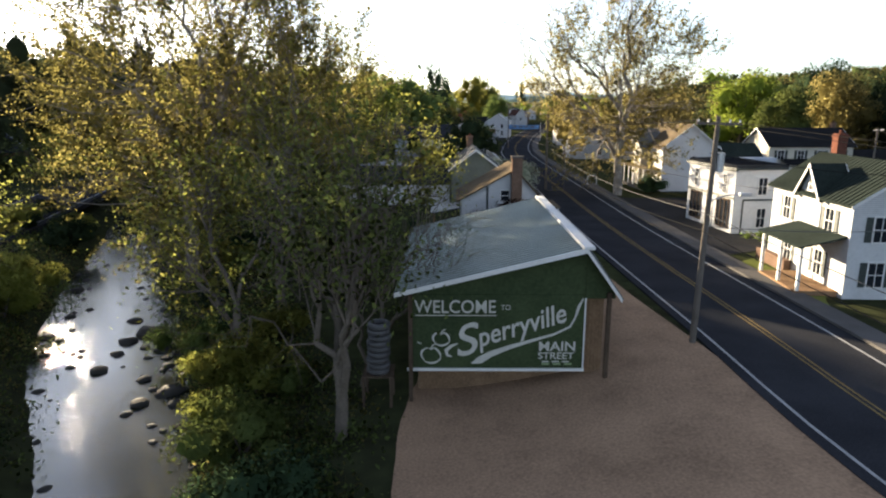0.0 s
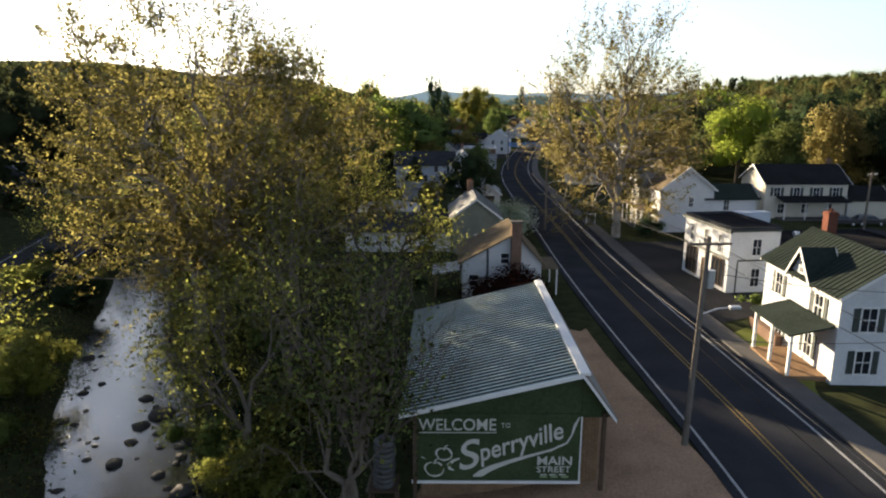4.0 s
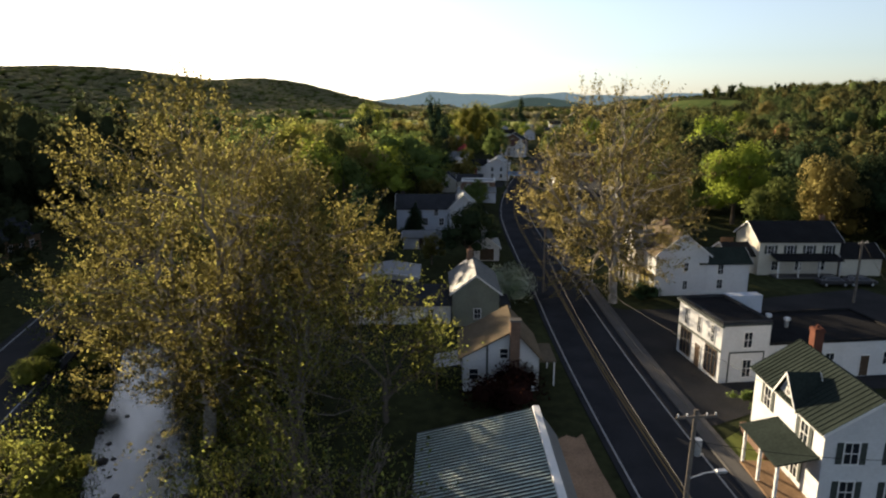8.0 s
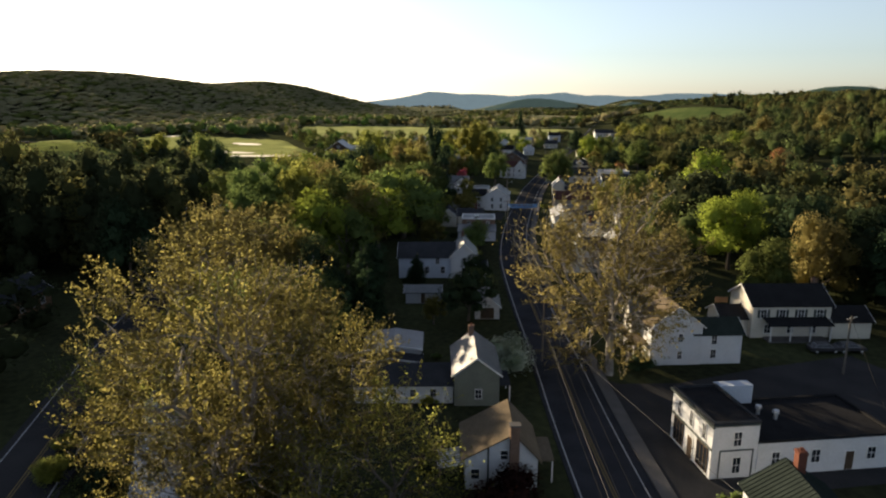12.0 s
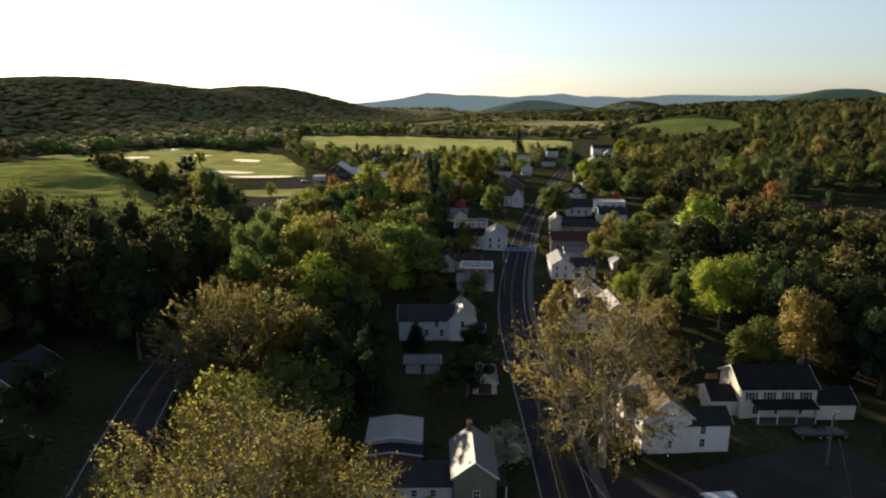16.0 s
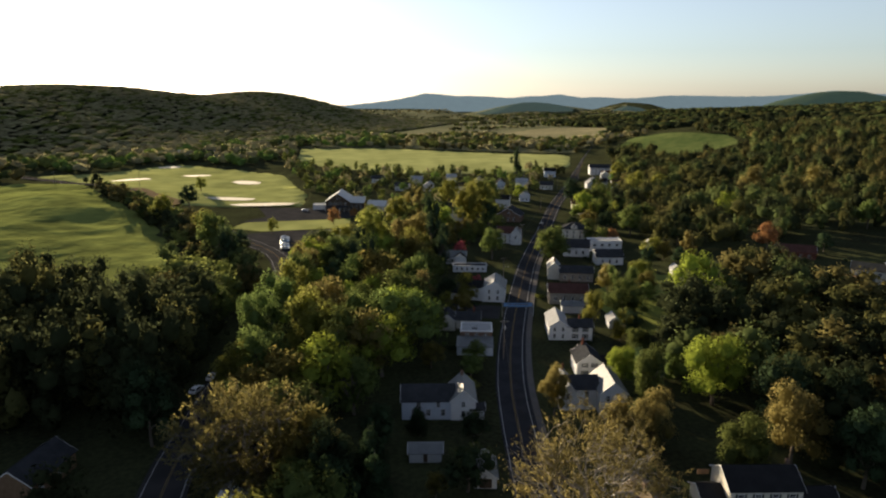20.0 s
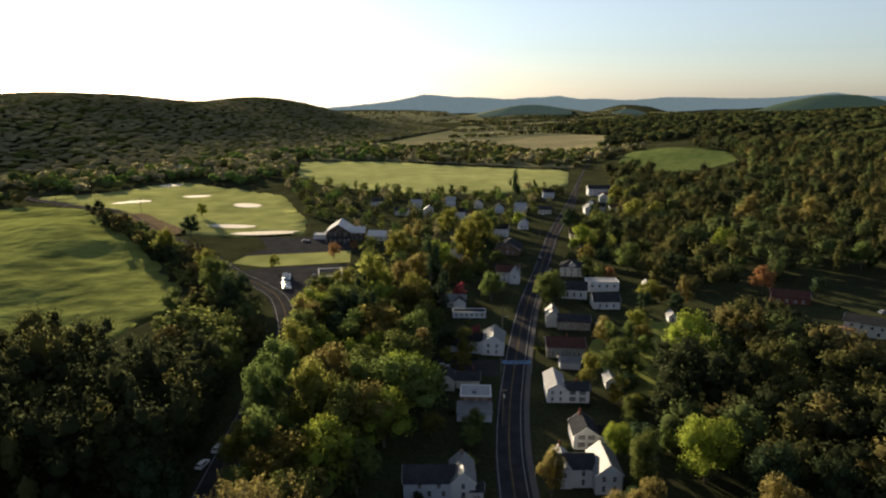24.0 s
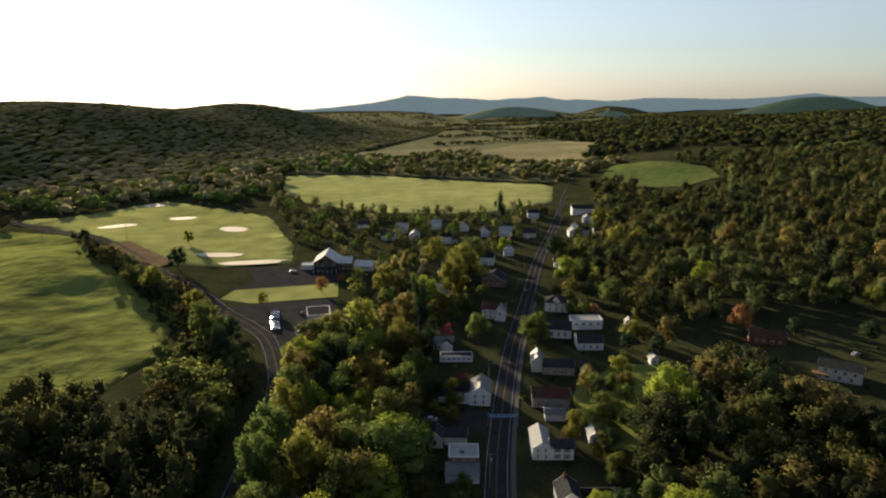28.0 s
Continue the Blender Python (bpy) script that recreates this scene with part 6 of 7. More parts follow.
great_tree(35.8, 79.2, 29.0, 8.0, 6, 0.50, "leaf_gold", 11, "tall white-barked sycamore with sparse golden young leaves", 2, 0.18, up=0.2, per=26, bare=0.6, dome=(-0.5, 0.5, 15.5, 11.0, 13.0, 2200))
great_tree(-4.0, 55.5, 22.5, 5.5, 6, 0.55, "leaf_olive", 12, "wide pale-barked sycamore with sparse yellow-green leaves on the bank", 2, 0.15, up=0.14, per=36, bare=0.4, dome=(-0.3, -1, 12.5, 8.6, 10.0, 1300))
great_tree(-11.5, 52.5, 28, 7.0, 6, 0.52, "leaf_olive", 13, "wide pale-barked sycamore with sparse yellow-green leaves on the bank", 2, 0.15, up=0.16, per=36, bare=0.4, dome=(0.6, -1, 16.5, 10.4, 13.2, 2500))
great_tree(-20.0, 113, 20.5, 4.5, 6, 0.60, "leaf_gold", 14, "broad spreading tree with golden-brown young leaves by the highway", 4, 0.22, up=0.08, per=28, dome=(0, 0, 13, 12.5, 8, 2600))
great_tree(3.5, 51.5, 13.5, 3.5, 5, 0.6, "leaf_spring", 16, "spreading creek-side tree with yellow-green leaves", 6, 0.165, bark="bark", up=0.1, dome=(0, 0, 8.0, 4.8, 5.5, 190))
great_tree(0.4, 24.5, 13.5, 7.5, 5, 0.34, "leaf_green", 17, "slender creek-bank tree with fresh green leaves", 4, 0.14, bark="bark", dome=(-1.6, 2.0, 7.5, 2.8, 5.0, 110))
great_tree(-4.6, 31.5, 11.5, 3.0, 5, 0.55, "leaf_spring", 18, "small creek-bank tree with yellow-green leaves", 6, 0.13, bark="bark", dome=(0, 0, 6, 3.6, 4.6, 160))
great_tree(-3.2, 39, 15, 3.5, 5, 0.52, "leaf_spring", 19, "creek-bank tree with yellow-green leaves", 6, 0.14, bark="bark", dome=(0, 0, 8, 4.8, 6.5, 200))
great_tree(-22.5, 40, 9.5, 2.4, 5, 0.55, "leaf_spring", 20, "creek-bank tree with yellow-green leaves", 6, 0.14, bark="bark", dome=(0, 0, 5.5, 4.2, 4.2, 200))
great_tree(-29.5, 75, 9, 2.4, 5, 0.52, "leaf_green", 22, "low creek-bank tree with fresh green leaves", 6, 0.165, bark="bark", dome=(0, 0, 5, 3.6, 4, 140))
great_tree(-12.0, 74, 18, 4.0, 5, 0.52, "leaf_green", 23, "creek-bank tree with fresh green leaves", 6, 0.165, bark="bark", dome=(0, 0, 10, 6, 8, 300))
great_tree(-17.2, 66, 13, 3.2, 5, 0.55, "leaf_spring", 24, "creek-bank tree with yellow-green leaves", 6, 0.155, bark="bark", dome=(0, 0, 7.5, 4.6, 5.4, 240))

great_tree(1.4, 29.0, 10.5, 3.2, 5, 0.50, "leaf_green", 26, "thin bare-branched tree leaning over the shed roof", 1, 0.06, bark="bark", up=0.12, lean=(0.42, 0.10), shrink=0.80)
great_tree(0.2, 33.5, 12.5, 4.2, 5, 0.45, "leaf_spring", 27, "thin twiggy creek-bank tree with few leaves", 1, 0.12, bark="bark", up=0.15, shrink=0.78)

# undergrowth on the banks
rnd = random.Random(21)
for k in range(46):
    y = rnd.uniform(14, 80)
    bed = np.interp(y, [p[1] for p in RIVER], [p[0] for p in RIVER])
    side = rnd.choice((-1, 1))
    x = bed + side * rnd.uniform(5.0, 10.2)
    if x > -1.6:
        continue
    plant("bush", rnd.choice(("leaf_green", "leaf_spring", "leaf_dark", "leaf_spring")), x, y, rnd.uniform(1.4, 3.6), rnd.uniform(0.8, 1.2), group="creek bank shrubs", near=True)


def undergrowth(seed, leaf, count, low, high, words):
    """Knee-high leaves in drifts over both banks of the creek."""
    rng = np.random.default_rng(seed)
    spots = []
    for y in rng.uniform(9, 64, count // 40):
        bed = np.interp(y, [p[1] for p in RIVER], [p[0] for p in RIVER])
        x = bed + rng.choice((-1, 1, 1)) * rng.uniform(low, high)
        if x > 1.2:
            continue
        wide, tall = rng.uniform(0.35, 0.9), rng.uniform(0.25, 0.75)
        for u, v, w in zip(rng.normal(0, wide, 40), rng.normal(0, wide, 40), rng.uniform(0.02, 1, 40)):
            spots.append((x + u, y + v, max(-2.6, height(x + u, y + v)) + tall * w))
    c = np.array(spots)
    tagged(part("undergrowth", card_mesh("undergrowth", c, rng.normal(size=c.shape) + (0, 0, 1.2), rng.uniform(0.07, 0.19, len(c)), leaf, rng), None), words, "undergrowth", kind="stuff")


undergrowth(71, "leaf_green", 26000, 3.6, 11.0, "low green undergrowth on the creek's banks")
undergrowth(72, "leaf_gold", 12000, 4.2, 10.5, "brownish weeds and brambles on the creek's banks")


# ---------------------------------------------------------------- woods
GLADES = [[(172, 262), (205, 268), (262, 258), (262, 200), (215, 168), (178, 160), (166, 176), (170, 200), (164, 230)], [(325, 600), (395, 590), (432, 648), (382, 640), (340, 678)]]
TAKEN += [(182, 188, 12), (176, 226, 10), (210, 214, 16), (120, 205, 9), (132, 222, 8)]


def clear(x, y, pad=0.0):
    for a, b, r in TAKEN:
        if (x - a) ** 2 + (y - b) ** 2 < (r + pad) ** 2:
            return False
    return True


def scatter(poly, gap, seed, pad=2.0, road_gap=6.0, keep=1.0):
    r = random.Random(seed)
    xs, ys = [p[0] for p in poly], [p[1] for p in poly]
    out = []
    y = min(ys)
    while y < max(ys):
        x = min(xs)
        while x < max(xs):
            u, v = x + r.uniform(-0.45, 0.45) * gap, y + r.uniform(-0.45, 0.45) * gap
            x += gap
            if r.random() > keep or not inside(poly, u, v):
                continue
            dm, side = nearest(MAIN_L, u, v) if v < 800 else (99, 1)
            if (dm < road_gap or (side > 0 and dm < road_gap + (9 if v < 330 else 4))) or (v < 800 and nearest(HWY, u, v)[0] < road_gap + 1) or not clear(u, v, pad):
                continue
            if any(inside(f, u, v) for f in list(FIELDS.values()) + GLADES):
                continue
            out.append((u, v))
        y += gap
    return out


def grove(poly, gap, seed, mix, low, high, pad=2.0, road_gap=6.0, keep=1.0, label="wood"):
    """Single trees over an area. mix: (kind, leaf) pairs."""
    r = random.Random(seed + 1)
    spots = scatter(poly, gap, seed, pad, road_gap, keep)
    for x, y in spots:
        kind, leaf = r.choice(mix)
        plant(kind, leaf, x, y, r.uniform(low, high) * (1.15 if kind in ("conifer", "tall") else 1.0), r.uniform(0.95, 1.3) * (0.8 if kind in ("conifer", "tall") else 1.0), group=f"trees of the {label}")
    return len(spots)


LIGHT = [("round", "leaf_spring"), ("round", "leaf_green"), ("round", "leaf_olive"), ("tall", "leaf_spring"), ("round", "leaf_green")]
DARK = [("conifer", "leaf_dark"), ("round", "leaf_dark"), ("tall", "leaf_green"), ("round", "leaf_green"), ("tall", "leaf_gold")]
grove([(-20, 120), (-14, 200), (-14, 268), (4, 290), (26, 300), (38, 262), (36, 232), (20, 200), (18, 160), (6, 140), (4, 118)], 11, 32, LIGHT + [("round", "leaf_bright"), ("round", "leaf_gold"), ("tall", "leaf_green")], 12, 19, label="belt along the creek")
grove([(-18, 76), (-16, 118), (2, 116), (-2, 96), (-4, 80)], 9, 33, LIGHT + DARK[:3], 10, 17, label="creek side")

grove([(4, 118), (6, 140), (16, 165), (20, 200), (36, 232), (50, 205), (40, 165), (30, 125), (25, 100), (10, 98)], 9, 35, LIGHT + DARK[:2], 5, 10, pad=0.5, keep=0.75, label="western gardens")
grove([(70, 110), (56, 118), (66, 160), (84, 200), (100, 225), (128, 258), (150, 300), (150, 262), (128, 215), (96, 172), (86, 165)], 10.5, 36, LIGHT + DARK[1:3], 5, 11, pad=0.5, keep=0.6, label="eastern gardens")
grove([(34, 240), (62, 292), (90, 350), (110, 395), (70, 400), (30, 330)], 10, 37, LIGHT + DARK[1:3], 6, 12, pad=0.5, keep=0.8, label="far western gardens")
grove([(104, 262), (150, 330), (190, 420), (160, 440), (128, 350)], 10, 38, LIGHT + DARK[1:3], 6, 12, pad=0.5, keep=0.7, label="far eastern gardens")
for bx, by, br in list(TAKEN):
    if 45 < by < 330 and br >= 6 and bx > -20:
        for k in range(3):
            a = rnd.uniform(0, math.tau)
            x, y = bx + math.cos(a) * br * 1.05, by + math.sin(a) * br * 1.05
            if nearest(MAIN_L, x, y)[0] > 10.5:
                plant("bush", rnd.choice(("leaf_dark", "leaf_green", "leaf_dark", "leaf_spring")), x, y, rnd.uniform(0.8, 1.8), rnd.uniform(0.8, 1.3), group="garden shrubs")
WOOD_LEAVES = {}
# The pale set is lightened to stand in for haze over distant woods.
for key, col, tint in (("spring", (0.165, 0.185, 0.0525), (0.095, 0.115, 0.035)), ("green", (0.092, 0.118, 0.042), (0.054, 0.072, 0.028)), ("gold", (0.125, 0.110, 0.042), (0.08, 0.072, 0.028)), ("dark", (0.043, 0.052, 0.025), (0.026, 0.032, 0.016)), ("pale", (0.30, 0.275, 0.15), (0.21, 0.195, 0.11)), ("bright", (0.145, 0.215, 0.0525), (0.085, 0.135, 0.0385)),
                       ("olive", (0.092, 0.094, 0.034), (0.058, 0.06, 0.023)), ("umber", (0.125, 0.095, 0.05), (0.08, 0.062, 0.034))):
    M["wood_" + key] = mat("wood_" + key, col, 0.7, 0.3, 0.035, 0.5, 0.4, tint=tint, translucent=0.5, spec=0.0, deep=0.15)


def far_woods(poly, gap, seed, low, high, label, level=1, sprays=14, spray=0.09, keep=1.0, pad=1.0, mix=("spring", "green", "gold", "dark"), kinds=("round", "tall"), slim=1.0):
    r = random.Random(seed)
    sets = {k: [] for k in set(mix)}
    for x, y in scatter(poly, gap, seed, pad, 8.0, keep):
        sets[r.choice(mix)].append((x, y, height(x, y) - 0.3, r.uniform(low, high), r.uniform(1.15, 1.65) * (max(slim, 1.65) if "far" in kinds else slim)))
    for k in sorted(sets):
        woods("woods", f"{label}, {({'spring': 'yellow-green', 'green': 'green', 'gold': 'brown-gold', 'dark': 'dark green', 'bright': 'light green', 'olive': 'olive', 'umber': 'russet-brown', 'pale': 'haze-pale budding'})[k]} spring crowns", sets[k], "wood_" + k, level, sprays, spray, kinds)


far_woods([(-44, 134), (-38, 188), (-62, 210), (-95, 226), (-150, 230), (-215, 234), (-250, 190), (-170, 140), (-90, 138)], 8.5, 31, 19, 27, "tall belt west of the highway", 1, 700, 0.028,
          mix=("dark", "dark", "olive", "dark"), kinds=("tall", "tall", "conifer"), slim=0.62)
far_woods([(-36, 190), (-34, 225), (-40, 275), (-64, 288), (-72, 262), (-62, 212)], 9, 52, 9, 15, "scrubby trees beside the highway", 1, 500, 0.036, mix=("dark", "green", "gold", "spring"), kinds=("tall", "round"))
far_woods([(-48, 66), (-48, 126), (-95, 132), (-170, 134), (-150, 60)], 15, 53, 8, 15, "scattered dark trees round the roadside houses", 1, 650, 0.034, mix=("dark", "green", "dark"), kinds=("conifer", "tall", "round"), pad=4.0)
far_woods([(86, 100), (86, 165), (96, 172), (130, 208), (150, 225), (175, 232), (178, 190), (180, 120), (130, 60), (96, 60)], 11, 34, 11, 19, "wood east of the village", 1, 700, 0.030, mix=("olive", "green", "dark", "olive", "dark", "gold"), slim=0.8)
far_woods([(178, 60), (180, 190), (176, 232), (150, 262), (146, 300), (160, 360), (190, 430), (250, 560), (300, 700), (420, 760), (700, 760), (620, 420), (420, 200), (300, 60)], 11.5, 41, 8, 17, "wood on the eastern slope", 1, 330, 0.032, mix=("olive", "green", "dark", "olive", "green", "gold", "dark", "olive"), kinds=("small", "small", "tall"), slim=0.66)
far_woods([(96, 325), (150, 330), (150, 400), (200, 500), (240, 545), (210, 470), (140, 330), (130, 300), (96, 290)], 10, 42, 7, 12, "trees behind the eastern gardens", 1, 200, 0.04, 0.8, mix=("spring", "green", "olive", "bright"), slim=0.85)
far_woods([(26, 300), (66, 318), (96, 380), (120, 430), (160, 500), (195, 560), (215, 610), (160, 650), (105, 690), (14, 708), (-38, 780), (-58, 830), (-66, 770), (-46, 608), (-20, 480), (24, 440), (30, 400), (10, 390), (8, 340)], 12, 43, 5, 11, "trees among the western gardens", 1, 220, 0.040, 0.75, mix=("spring", "bright", "pale", "green", "olive", "spring"), slim=0.8)
far_woods([(-64, 296), (-74, 312), (-134, 420), (-195, 524), (-262, 580), (-268, 590), (-200, 535), (-138, 440), (-100, 392), (-70, 350)], 8, 44, 7, 13, "hedgerow along the highway", 1, 120, 0.05)
far_woods([(-205, 250), (-330, 330), (-420, 420), (-330, 600), (-262, 585), (-420, 760), (-700, 560), (-420, 250), (-215, 190)], 13, 45, 8, 14, "wood beyond the pasture", 1, 40, 0.07, kinds=("small",))
far_woods([(-1300, 330), (-700, 560), (-230, 830), (60, 1280), (330, 1900), (200, 2300), (-300, 2300), (-900, 1500), (-1400, 900)], 12.5, 46, 4.4, 6.2, "wooded ridge", 1, 6, 0.09, mix=("pale", "pale", "spring"), kinds=("far",), slim=3.1)
far_woods([(-420, 700), (-235, 650), (-166, 735), (-100, 668), (-60, 790), (-60, 930), (60, 912), (120, 1100), (60, 1260), (-230, 830)], 14, 47, 8, 13, "trees at the foot of the ridge", 1, 30, 0.08, 0.75, kinds=("small",), mix=("pale", "spring", "green", "pale", "bright"))
far_woods([(290, 770), (62, 912), (130, 1120), (270, 1190), (310, 1000), (395, 980), (420, 840)], 13, 48, 7, 12, "thicket beyond the meadow", 1, 30, 0.08, 0.75, kinds=("small",), mix=("pale", "spring", "gold", "green"))
far_woods([(420, 1000), (560, 1440), (640, 2000), (1500, 2600), (2600, 2600), (2600, 1200), (1300, 500), (720, 420), (700, 760), (640, 880), (640, 1010)], 22.5, 49, 10, 14, "eastern hills", 1, 10, 0.11, 0.85, kinds=("far",), mix=("green", "dark", "olive", "dark"))
for k, (x0, y0, x1, y1, deep) in enumerate(((150, 1150, 330, 1235, 40), (230, 1420, 560, 1560, 45), (300, 1720, 640, 1800, 60), (380, 2060, 900, 2180, 80), (450, 2400, 1200, 2560, 110), (640, 2800, 1700, 2950, 130))):
    far_woods([(x0, y0), (x1, y1), (x1 + 20, y1 + deep), (x0 + 10, y0 + deep)], 13, 60 + k, 7, 11, "hedges across the valley floor", 1, 20, 0.08, 0.8, kinds=("small",), mix=("pale", "olive", "spring"))
far_woods([(-300, 2300), (200, 2300), (440, 2500), (620, 3000), (560, 3500), (-300, 3500)], 30, 51, 7, 10, "copses behind the ridge", 1, 8, 0.11, 0.3, kinds=("small",), mix=("pale", "olive"))

# ---------------------------------------------------------------- creek
creek = dense(RIVER, 2.0)
bm = bmesh.new()
rows = []
for i, p in enumerate(creek):
    d = (creek[min(i + 1, len(creek) - 1)] - creek[max(i - 1, 0)]).normalized()
    r = Vector((d.y, -d.x, 0))
    rows.append([bm.verts.new((*(p + r * o).xy, -2.62)) for o in (-6.5, -3, 0, 3, 6.5)])
for a, b in zip(rows, rows[1:]):
    for k in range(4):
        bm.faces.new((a[k], a[k + 1], b[k + 1], b[k])).smooth = True
tagged(part("water", bm, "water"), "shallow rippling creek reflecting the pale sky", "creek", kind="structure")


def rock_mesh(seed):
    rng = random.Random(seed)
    bm = bmesh.new()
    bmesh.ops.create_icosphere(bm, subdivisions=2, radius=1.0)
    for v in bm.verts:
        v.co *= 1 + 0.35 * noise.noise(v.co * 1.3 + Vector((seed * 3.1, 0, 0)))
        v.co.z *= 0.55
    for f in bm.faces:
        f.smooth = True
    return finish(bm, "river_rock", "river_stone")


ROCKS = [rock_mesh(k) for k in range(5)]


def rock(x, y, s):
    ob = new("river_rock", ROCKS[rnd.randrange(5)])
    ob.matrix_world = Matrix.Translation((x, y, -2.62 + s * 0.12)) @ Matrix.Rotation(rnd.uniform(0, 6.28), 4, "Z") @ Matrix.Diagonal((s * rnd.uniform(0.8, 1.4), s, s * rnd.uniform(0.5, 0.8), 1))
    tagged(ob, "dark wet boulder standing in the creek", "rock", "creek boulders")


CREEK_ROCKS = [(-20.1, 52.1, 0.5), (-12.8, 35.4, 0.47), (-10.0, 33.8, 0.38), (-9.4, 30.9, 0.45), (-12.6, 39.7, 0.53), (-8.2, 32.0, 0.6), (-11.7, 41.2, 0.8), (-9.2, 35.6, 0.34), (-12.6, 37.7, 0.34), (-17.9, 41.2, 0.45),
               (-9.7, 29.8, 0.26), (-11.3, 38.6, 0.3), (-10.7, 36.9, 0.26), (-11.7, 35.8, 0.13), (-10.1, 38.2, 0.55), (-18.1, 45.4, 0.34), (-16.7, 38.2, 0.26), (-13.4, 43.8, 0.4), (-7.6, 30.6, 0.4), (-7.9, 34.0, 0.45), (-9.0, 37.4, 0.5)]
for x, y, s in CREEK_ROCKS:
    rock(x, y, s)
for k in range(60):
    y = rnd.uniform(16, 62)
    x = np.interp(y, [p[1] for p in RIVER], [p[0] for p in RIVER]) + rnd.choice((-1, 1)) * rnd.triangular(0.9, 3.9, 3.2)
    rock(float(x), y, rnd.uniform(0.1, 0.28))


# ---------------------------------------------------------------- poles and wires
def utility_pole(x, y, tall, deg, lamp=False, lean=0.0, arms=1, can=True):
    o = thing("utility_pole", "weathered wooden utility pole with crossarm and insulators", "utility pole", pose(x, y, height(x, y), 0, lean, deg), "poles along the street")
    part("pole", tube(bmesh.new(), [(0, 0, -0.6), (0, 0, tall * 0.5), (0, 0, tall)], [0.17, 0.14, 0.11], 10), "pole_wood", o)
    for k in range(arms):
        z = tall - 0.35 - k * 0.9
        arm = part("crossarm", boxed(-1.15, -0.16, z - 0.06, 1.15, -0.06, z + 0.06), "pole_wood", o)
        for u in (-1.05, -0.55, 0.55, 1.05):
            part("insulator", tube(bmesh.new(), [(u, -0.11, z + 0.06), (u, -0.11, z + 0.2)], [0.05, 0.035], 8), "trim", arm)
    if can:
        part("transformer", tube(bmesh.new(), [(0.32, 0, tall - 2.6), (0.32, 0, tall - 1.7)], 0.2, 12), "steel", o, "grey transformer can")
    if lamp:
        part("lamp_arm", tube(bmesh.new(), [(0, 0, tall - 4.0), (0.9, 0, tall - 3.7), (1.7, 0, tall - 3.65)], 0.035, 6), "steel", o)
        part("lamp_head", boxed(1.55, -0.14, tall - 3.75, 2.15, 0.14, tall - 3.58, bevel=0.03), "steel", o)
    TAKEN.append((x, y, 2))
    return o


def cable(points, sag, r, material="wire", label="slack overhead cable between poles"):
    run = [Vector(points[0])]
    for a, b in zip(points, points[1:]):
        a, b = Vector(a), Vector(b)
        run += [a.lerp(b, k / 12) - Vector((0, 0, sag * 4 * (k / 12) * (1 - k / 12))) for k in range(1, 13)]
    bm = tube(bmesh.new(), run, r, 4)
    tagged(part("overhead_cable", bm, material), label, "cable")


POLES = [(17.9, 28.3, 11.2), (27.9, 85.0, 10.5), (42.3, 163.5, 11.5), (60.5, 236, 10.5), (86, 300, 10.5), (122, 385, 10), (165, 480, 10)]
for k, (x, y, tall) in enumerate(POLES):
    utility_pole(x, y, tall, 0 if k == 0 else -15, lamp=k in (0, 1, 3), lean=1.5 if k == 0 else 0.0, arms=1, can=k in (0, 2))
chain = [(14.0, -40, 11.0)] + POLES
for off, drop, r, sag, k in ((-1.0, 0.2, 0.012, 0.7, "wire"), (0.1, 0.15, 0.012, 0.75, "wire"), (0.1, 4.6, 0.02, 0.9, "wire_pale"), (-0.1, 5.4, 0.02, 1.0, "wire")):
    cable([(x + off, y, tall - drop) for x, y, tall in chain], sag, r, k)
utility_pole(68.0, 74.3, 8.6, 20, can=False)
utility_pole(34.6, 25.6, 9.0, 10, can=False)
cable([(17.9, 28.3, 6.0), (34.6, 25.6, 6.5)], 0.5, 0.02, "wire_pale")
cable([(17.9, 28.3, 9.5), (34.6, 25.6, 8.6), (68.0, 74.3, 8.4)], 0.6, 0.018)
cable([(27.9, 85.0, 6.2), (32.0, 42.0, 5.5)], 0.5, 0.02, "wire_pale", "thin service cable to the white house")
utility_pole(-150, 512, 11, 30, can=False)
utility_pole(-222, 545, 11, 30, can=False)


o = thing("street_banner", "blue cloth banner hung across the main street between two posts", "banner", pose(55.8, 197.7, 0, 0, 0, -9))
bm = bmesh.new()
cols = [[bm.verts.new((-4.8 + 0.4 * i, 0.06 * math.sin(i * 0.9), 3.5 + 1.25 * k - 0.12 * math.sin(math.pi * i / 24))) for k in range(2)] for i in range(25)]
for a, b in zip(cols, cols[1:]):
    bm.faces.new((a[0], b[0], b[1], a[1]))
cloth = part("cloth", bm, "mark_blue", o)
for k in range(4):
    part("text_bar", boxed(-3.4 + k * 1.8, -0.11, 3.95, -2.1 + k * 1.8, -0.085, 4.35), "wire_pale", cloth)
for u in (-5.2, 5.2):
    part("post", tube(bmesh.new(), [(u, 0, -0.3), (u, 0, 5.4)], 0.07, 8), "steel", o)
part("top_rope", tube(bmesh.new(), [(-5.2, 0, 4.9), (0, 0, 4.7), (5.2, 0, 4.9)], 0.02, 5), "wire", o)

o = thing("sign_frame", "small white wooden sign frame standing on the verge", "sign frame", facing(35.7, 88.0, -10))
for u in (-0.62, 0.62):
    part("post", boxed(u - 0.06, -0.06, -0.3, u + 0.06, 0.06, 1.75), "trim", o)
part("rail", boxed(-0.56, -0.04, 1.5, 0.56, 0.04, 1.62), "trim", o)

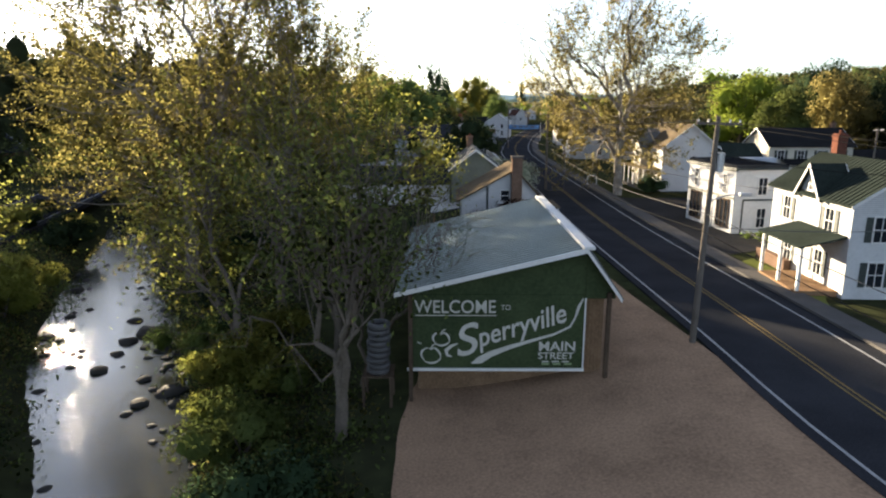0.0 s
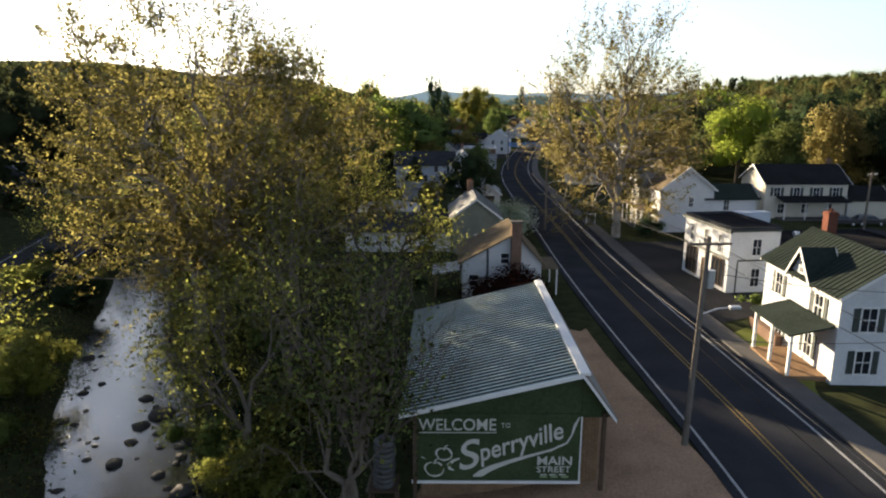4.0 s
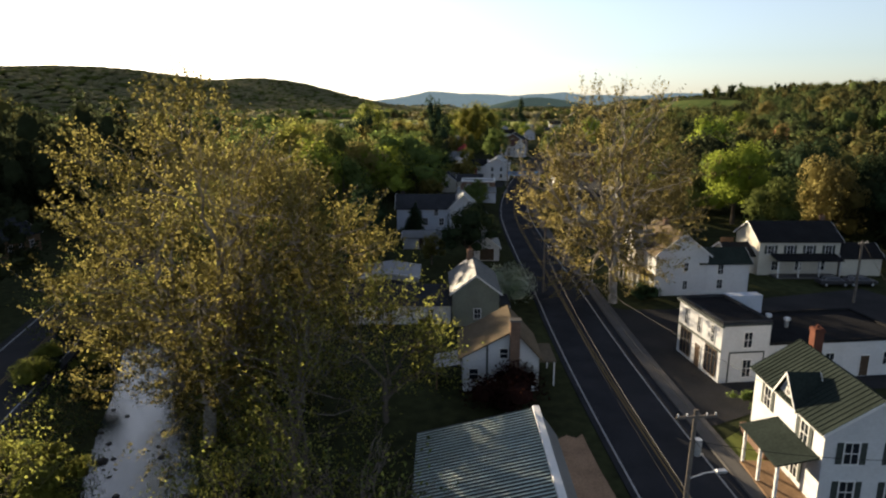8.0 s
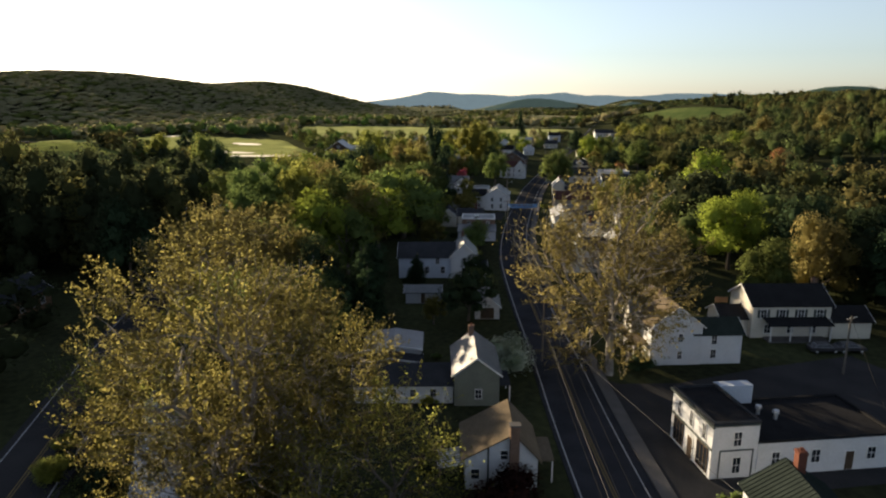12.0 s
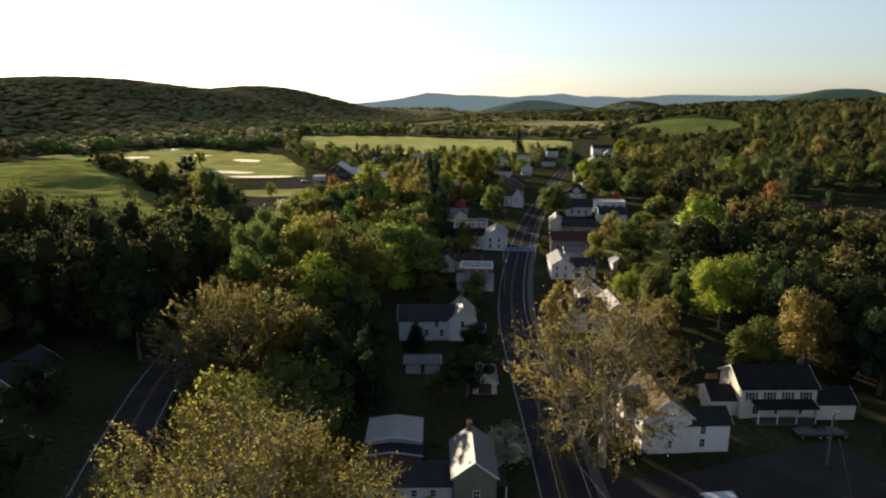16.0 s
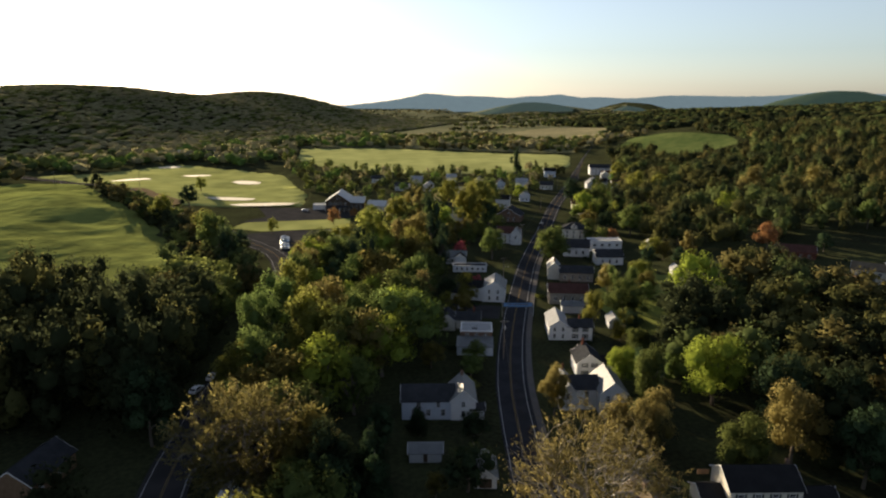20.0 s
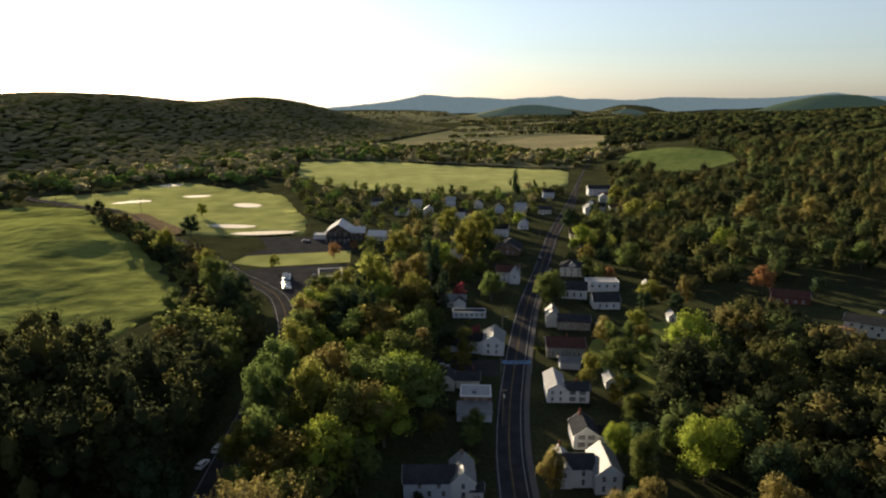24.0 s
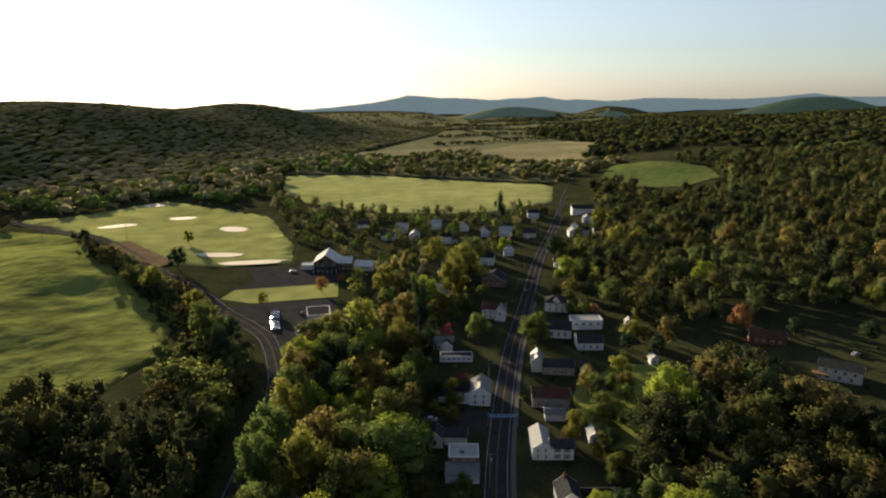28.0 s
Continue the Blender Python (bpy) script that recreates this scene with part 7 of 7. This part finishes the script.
# ---------------------------------------------------------------- vehicles
def make_car(paint):
    bm = bmesh.new()
    prof = [(-2.2, 0.35), (2.2, 0.35), (2.25, 0.75), (1.25, 0.92), (0.55, 1.42), (-1.25, 1.45), (-1.95, 0.98), (-2.25, 0.9)]
    a = [bm.verts.new((x, -0.86, z)) for x, z in prof]
    b = [bm.verts.new((x, 0.86, z)) for x, z in prof]
    for k in (4, 5):
        a[k].co.y, b[k].co.y = -0.66, 0.66
    bm.faces.new(a), bm.faces.new(b[::-1])
    for i in range(8):
        bm.faces.new((a[i], b[i], b[(i + 1) % 8], a[(i + 1) % 8]))
    bmesh.ops.recalc_face_normals(bm, faces=bm.faces)
    bmesh.ops.bevel(bm, geom=bm.edges[:], offset=0.06, segments=2, affect="EDGES")
    o = thing("parked_car", "parked car", "car")
    part("body", bm, paint, o)
    for x0, x1, z0, z1 in ((1.17, 0.62, 0.98, 1.36), (-1.85, -1.33, 1.06, 1.38)):
        g = bmesh.new()
        s = 0.03 if x0 > 0 else -0.03
        vs = [g.verts.new(v) for v in ((x0 + s, -0.7, z0), (x0 + s, 0.7, z0), (x1 + s, 0.58, z1), (x1 + s, -0.58, z1))]
        ws = [g.verts.new(v.co - Vector((s, 0, 0.02))) for v in vs]
        g.faces.new(vs), g.faces.new(ws[::-1])
        part("windscreen", g, "pane", o)
    for y in (-1, 1):
        g = bmesh.new()
        vs = [g.verts.new(v) for v in ((0.95, 0.865 * y, 0.98), (-1.6, 0.865 * y, 1.0), (-1.15, 0.72 * y, 1.36), (0.5, 0.72 * y, 1.34))]
        g.faces.new(vs)
        part("side_window", g, "pane", o)
        for x in (-1.4, 1.4):
            w = part("wheel", tube(bmesh.new(), [(x, 0.72 * y, 0.32), (x, 0.9 * y, 0.32)], 0.32, 14), "tyre", o)
            part("rim", tube(bmesh.new(), [(x, 0.9 * y, 0.32), (x, 0.915 * y, 0.32)], 0.19, 10), "steel", w)
    return o


CARS = {k: make_car("car_" + k) for k in ("white", "silver", "blue", "dark")}
spots = [("white", -30.1, 332.5, 5), ("silver", -29.8, 328.0, 5), ("blue", -29.6, 323.6, 5), ("silver", -29.4, 317.0, 5), ("blue", -28.6, 312.5, 5), ("white", -28.3, 308.6, 5), ("dark", -16.1, 329, 80), ("silver", -16.7, 302, 60), ("dark", -12.6, 293.6, 60),
         ("dark", -17.3, 296, 60), ("white", -35.6, 162.7, 80), ("white", -38.0, 155.3, 70), ("white", 13.4, 46.6, 78), ("dark", 71, 82, -8), ("dark", 75, 81.5, -8), ("silver", -24, 413, 10), ("silver", 214, 218, 20), ("white", 155, 480, 66), ("dark", 110, 345, 66), ("silver", 32, 206, -10), ("white", 38.5, 209, 80)]
used = set()
for k, x, y, d in spots:
    words = {"white": "white parked car", "silver": "silver-grey parked car", "blue": "dark blue parked car", "dark": "black parked car"}[k] + " on the asphalt"
    m = facing(x, y, d) @ pose(0, 0, 0.12)
    if k in used:
        c = copy_thing(CARS[k], m)
    else:
        c = CARS[k]
        c.matrix_world = m
        used.add(k)
    tagged(c, words, "car", "parked cars")
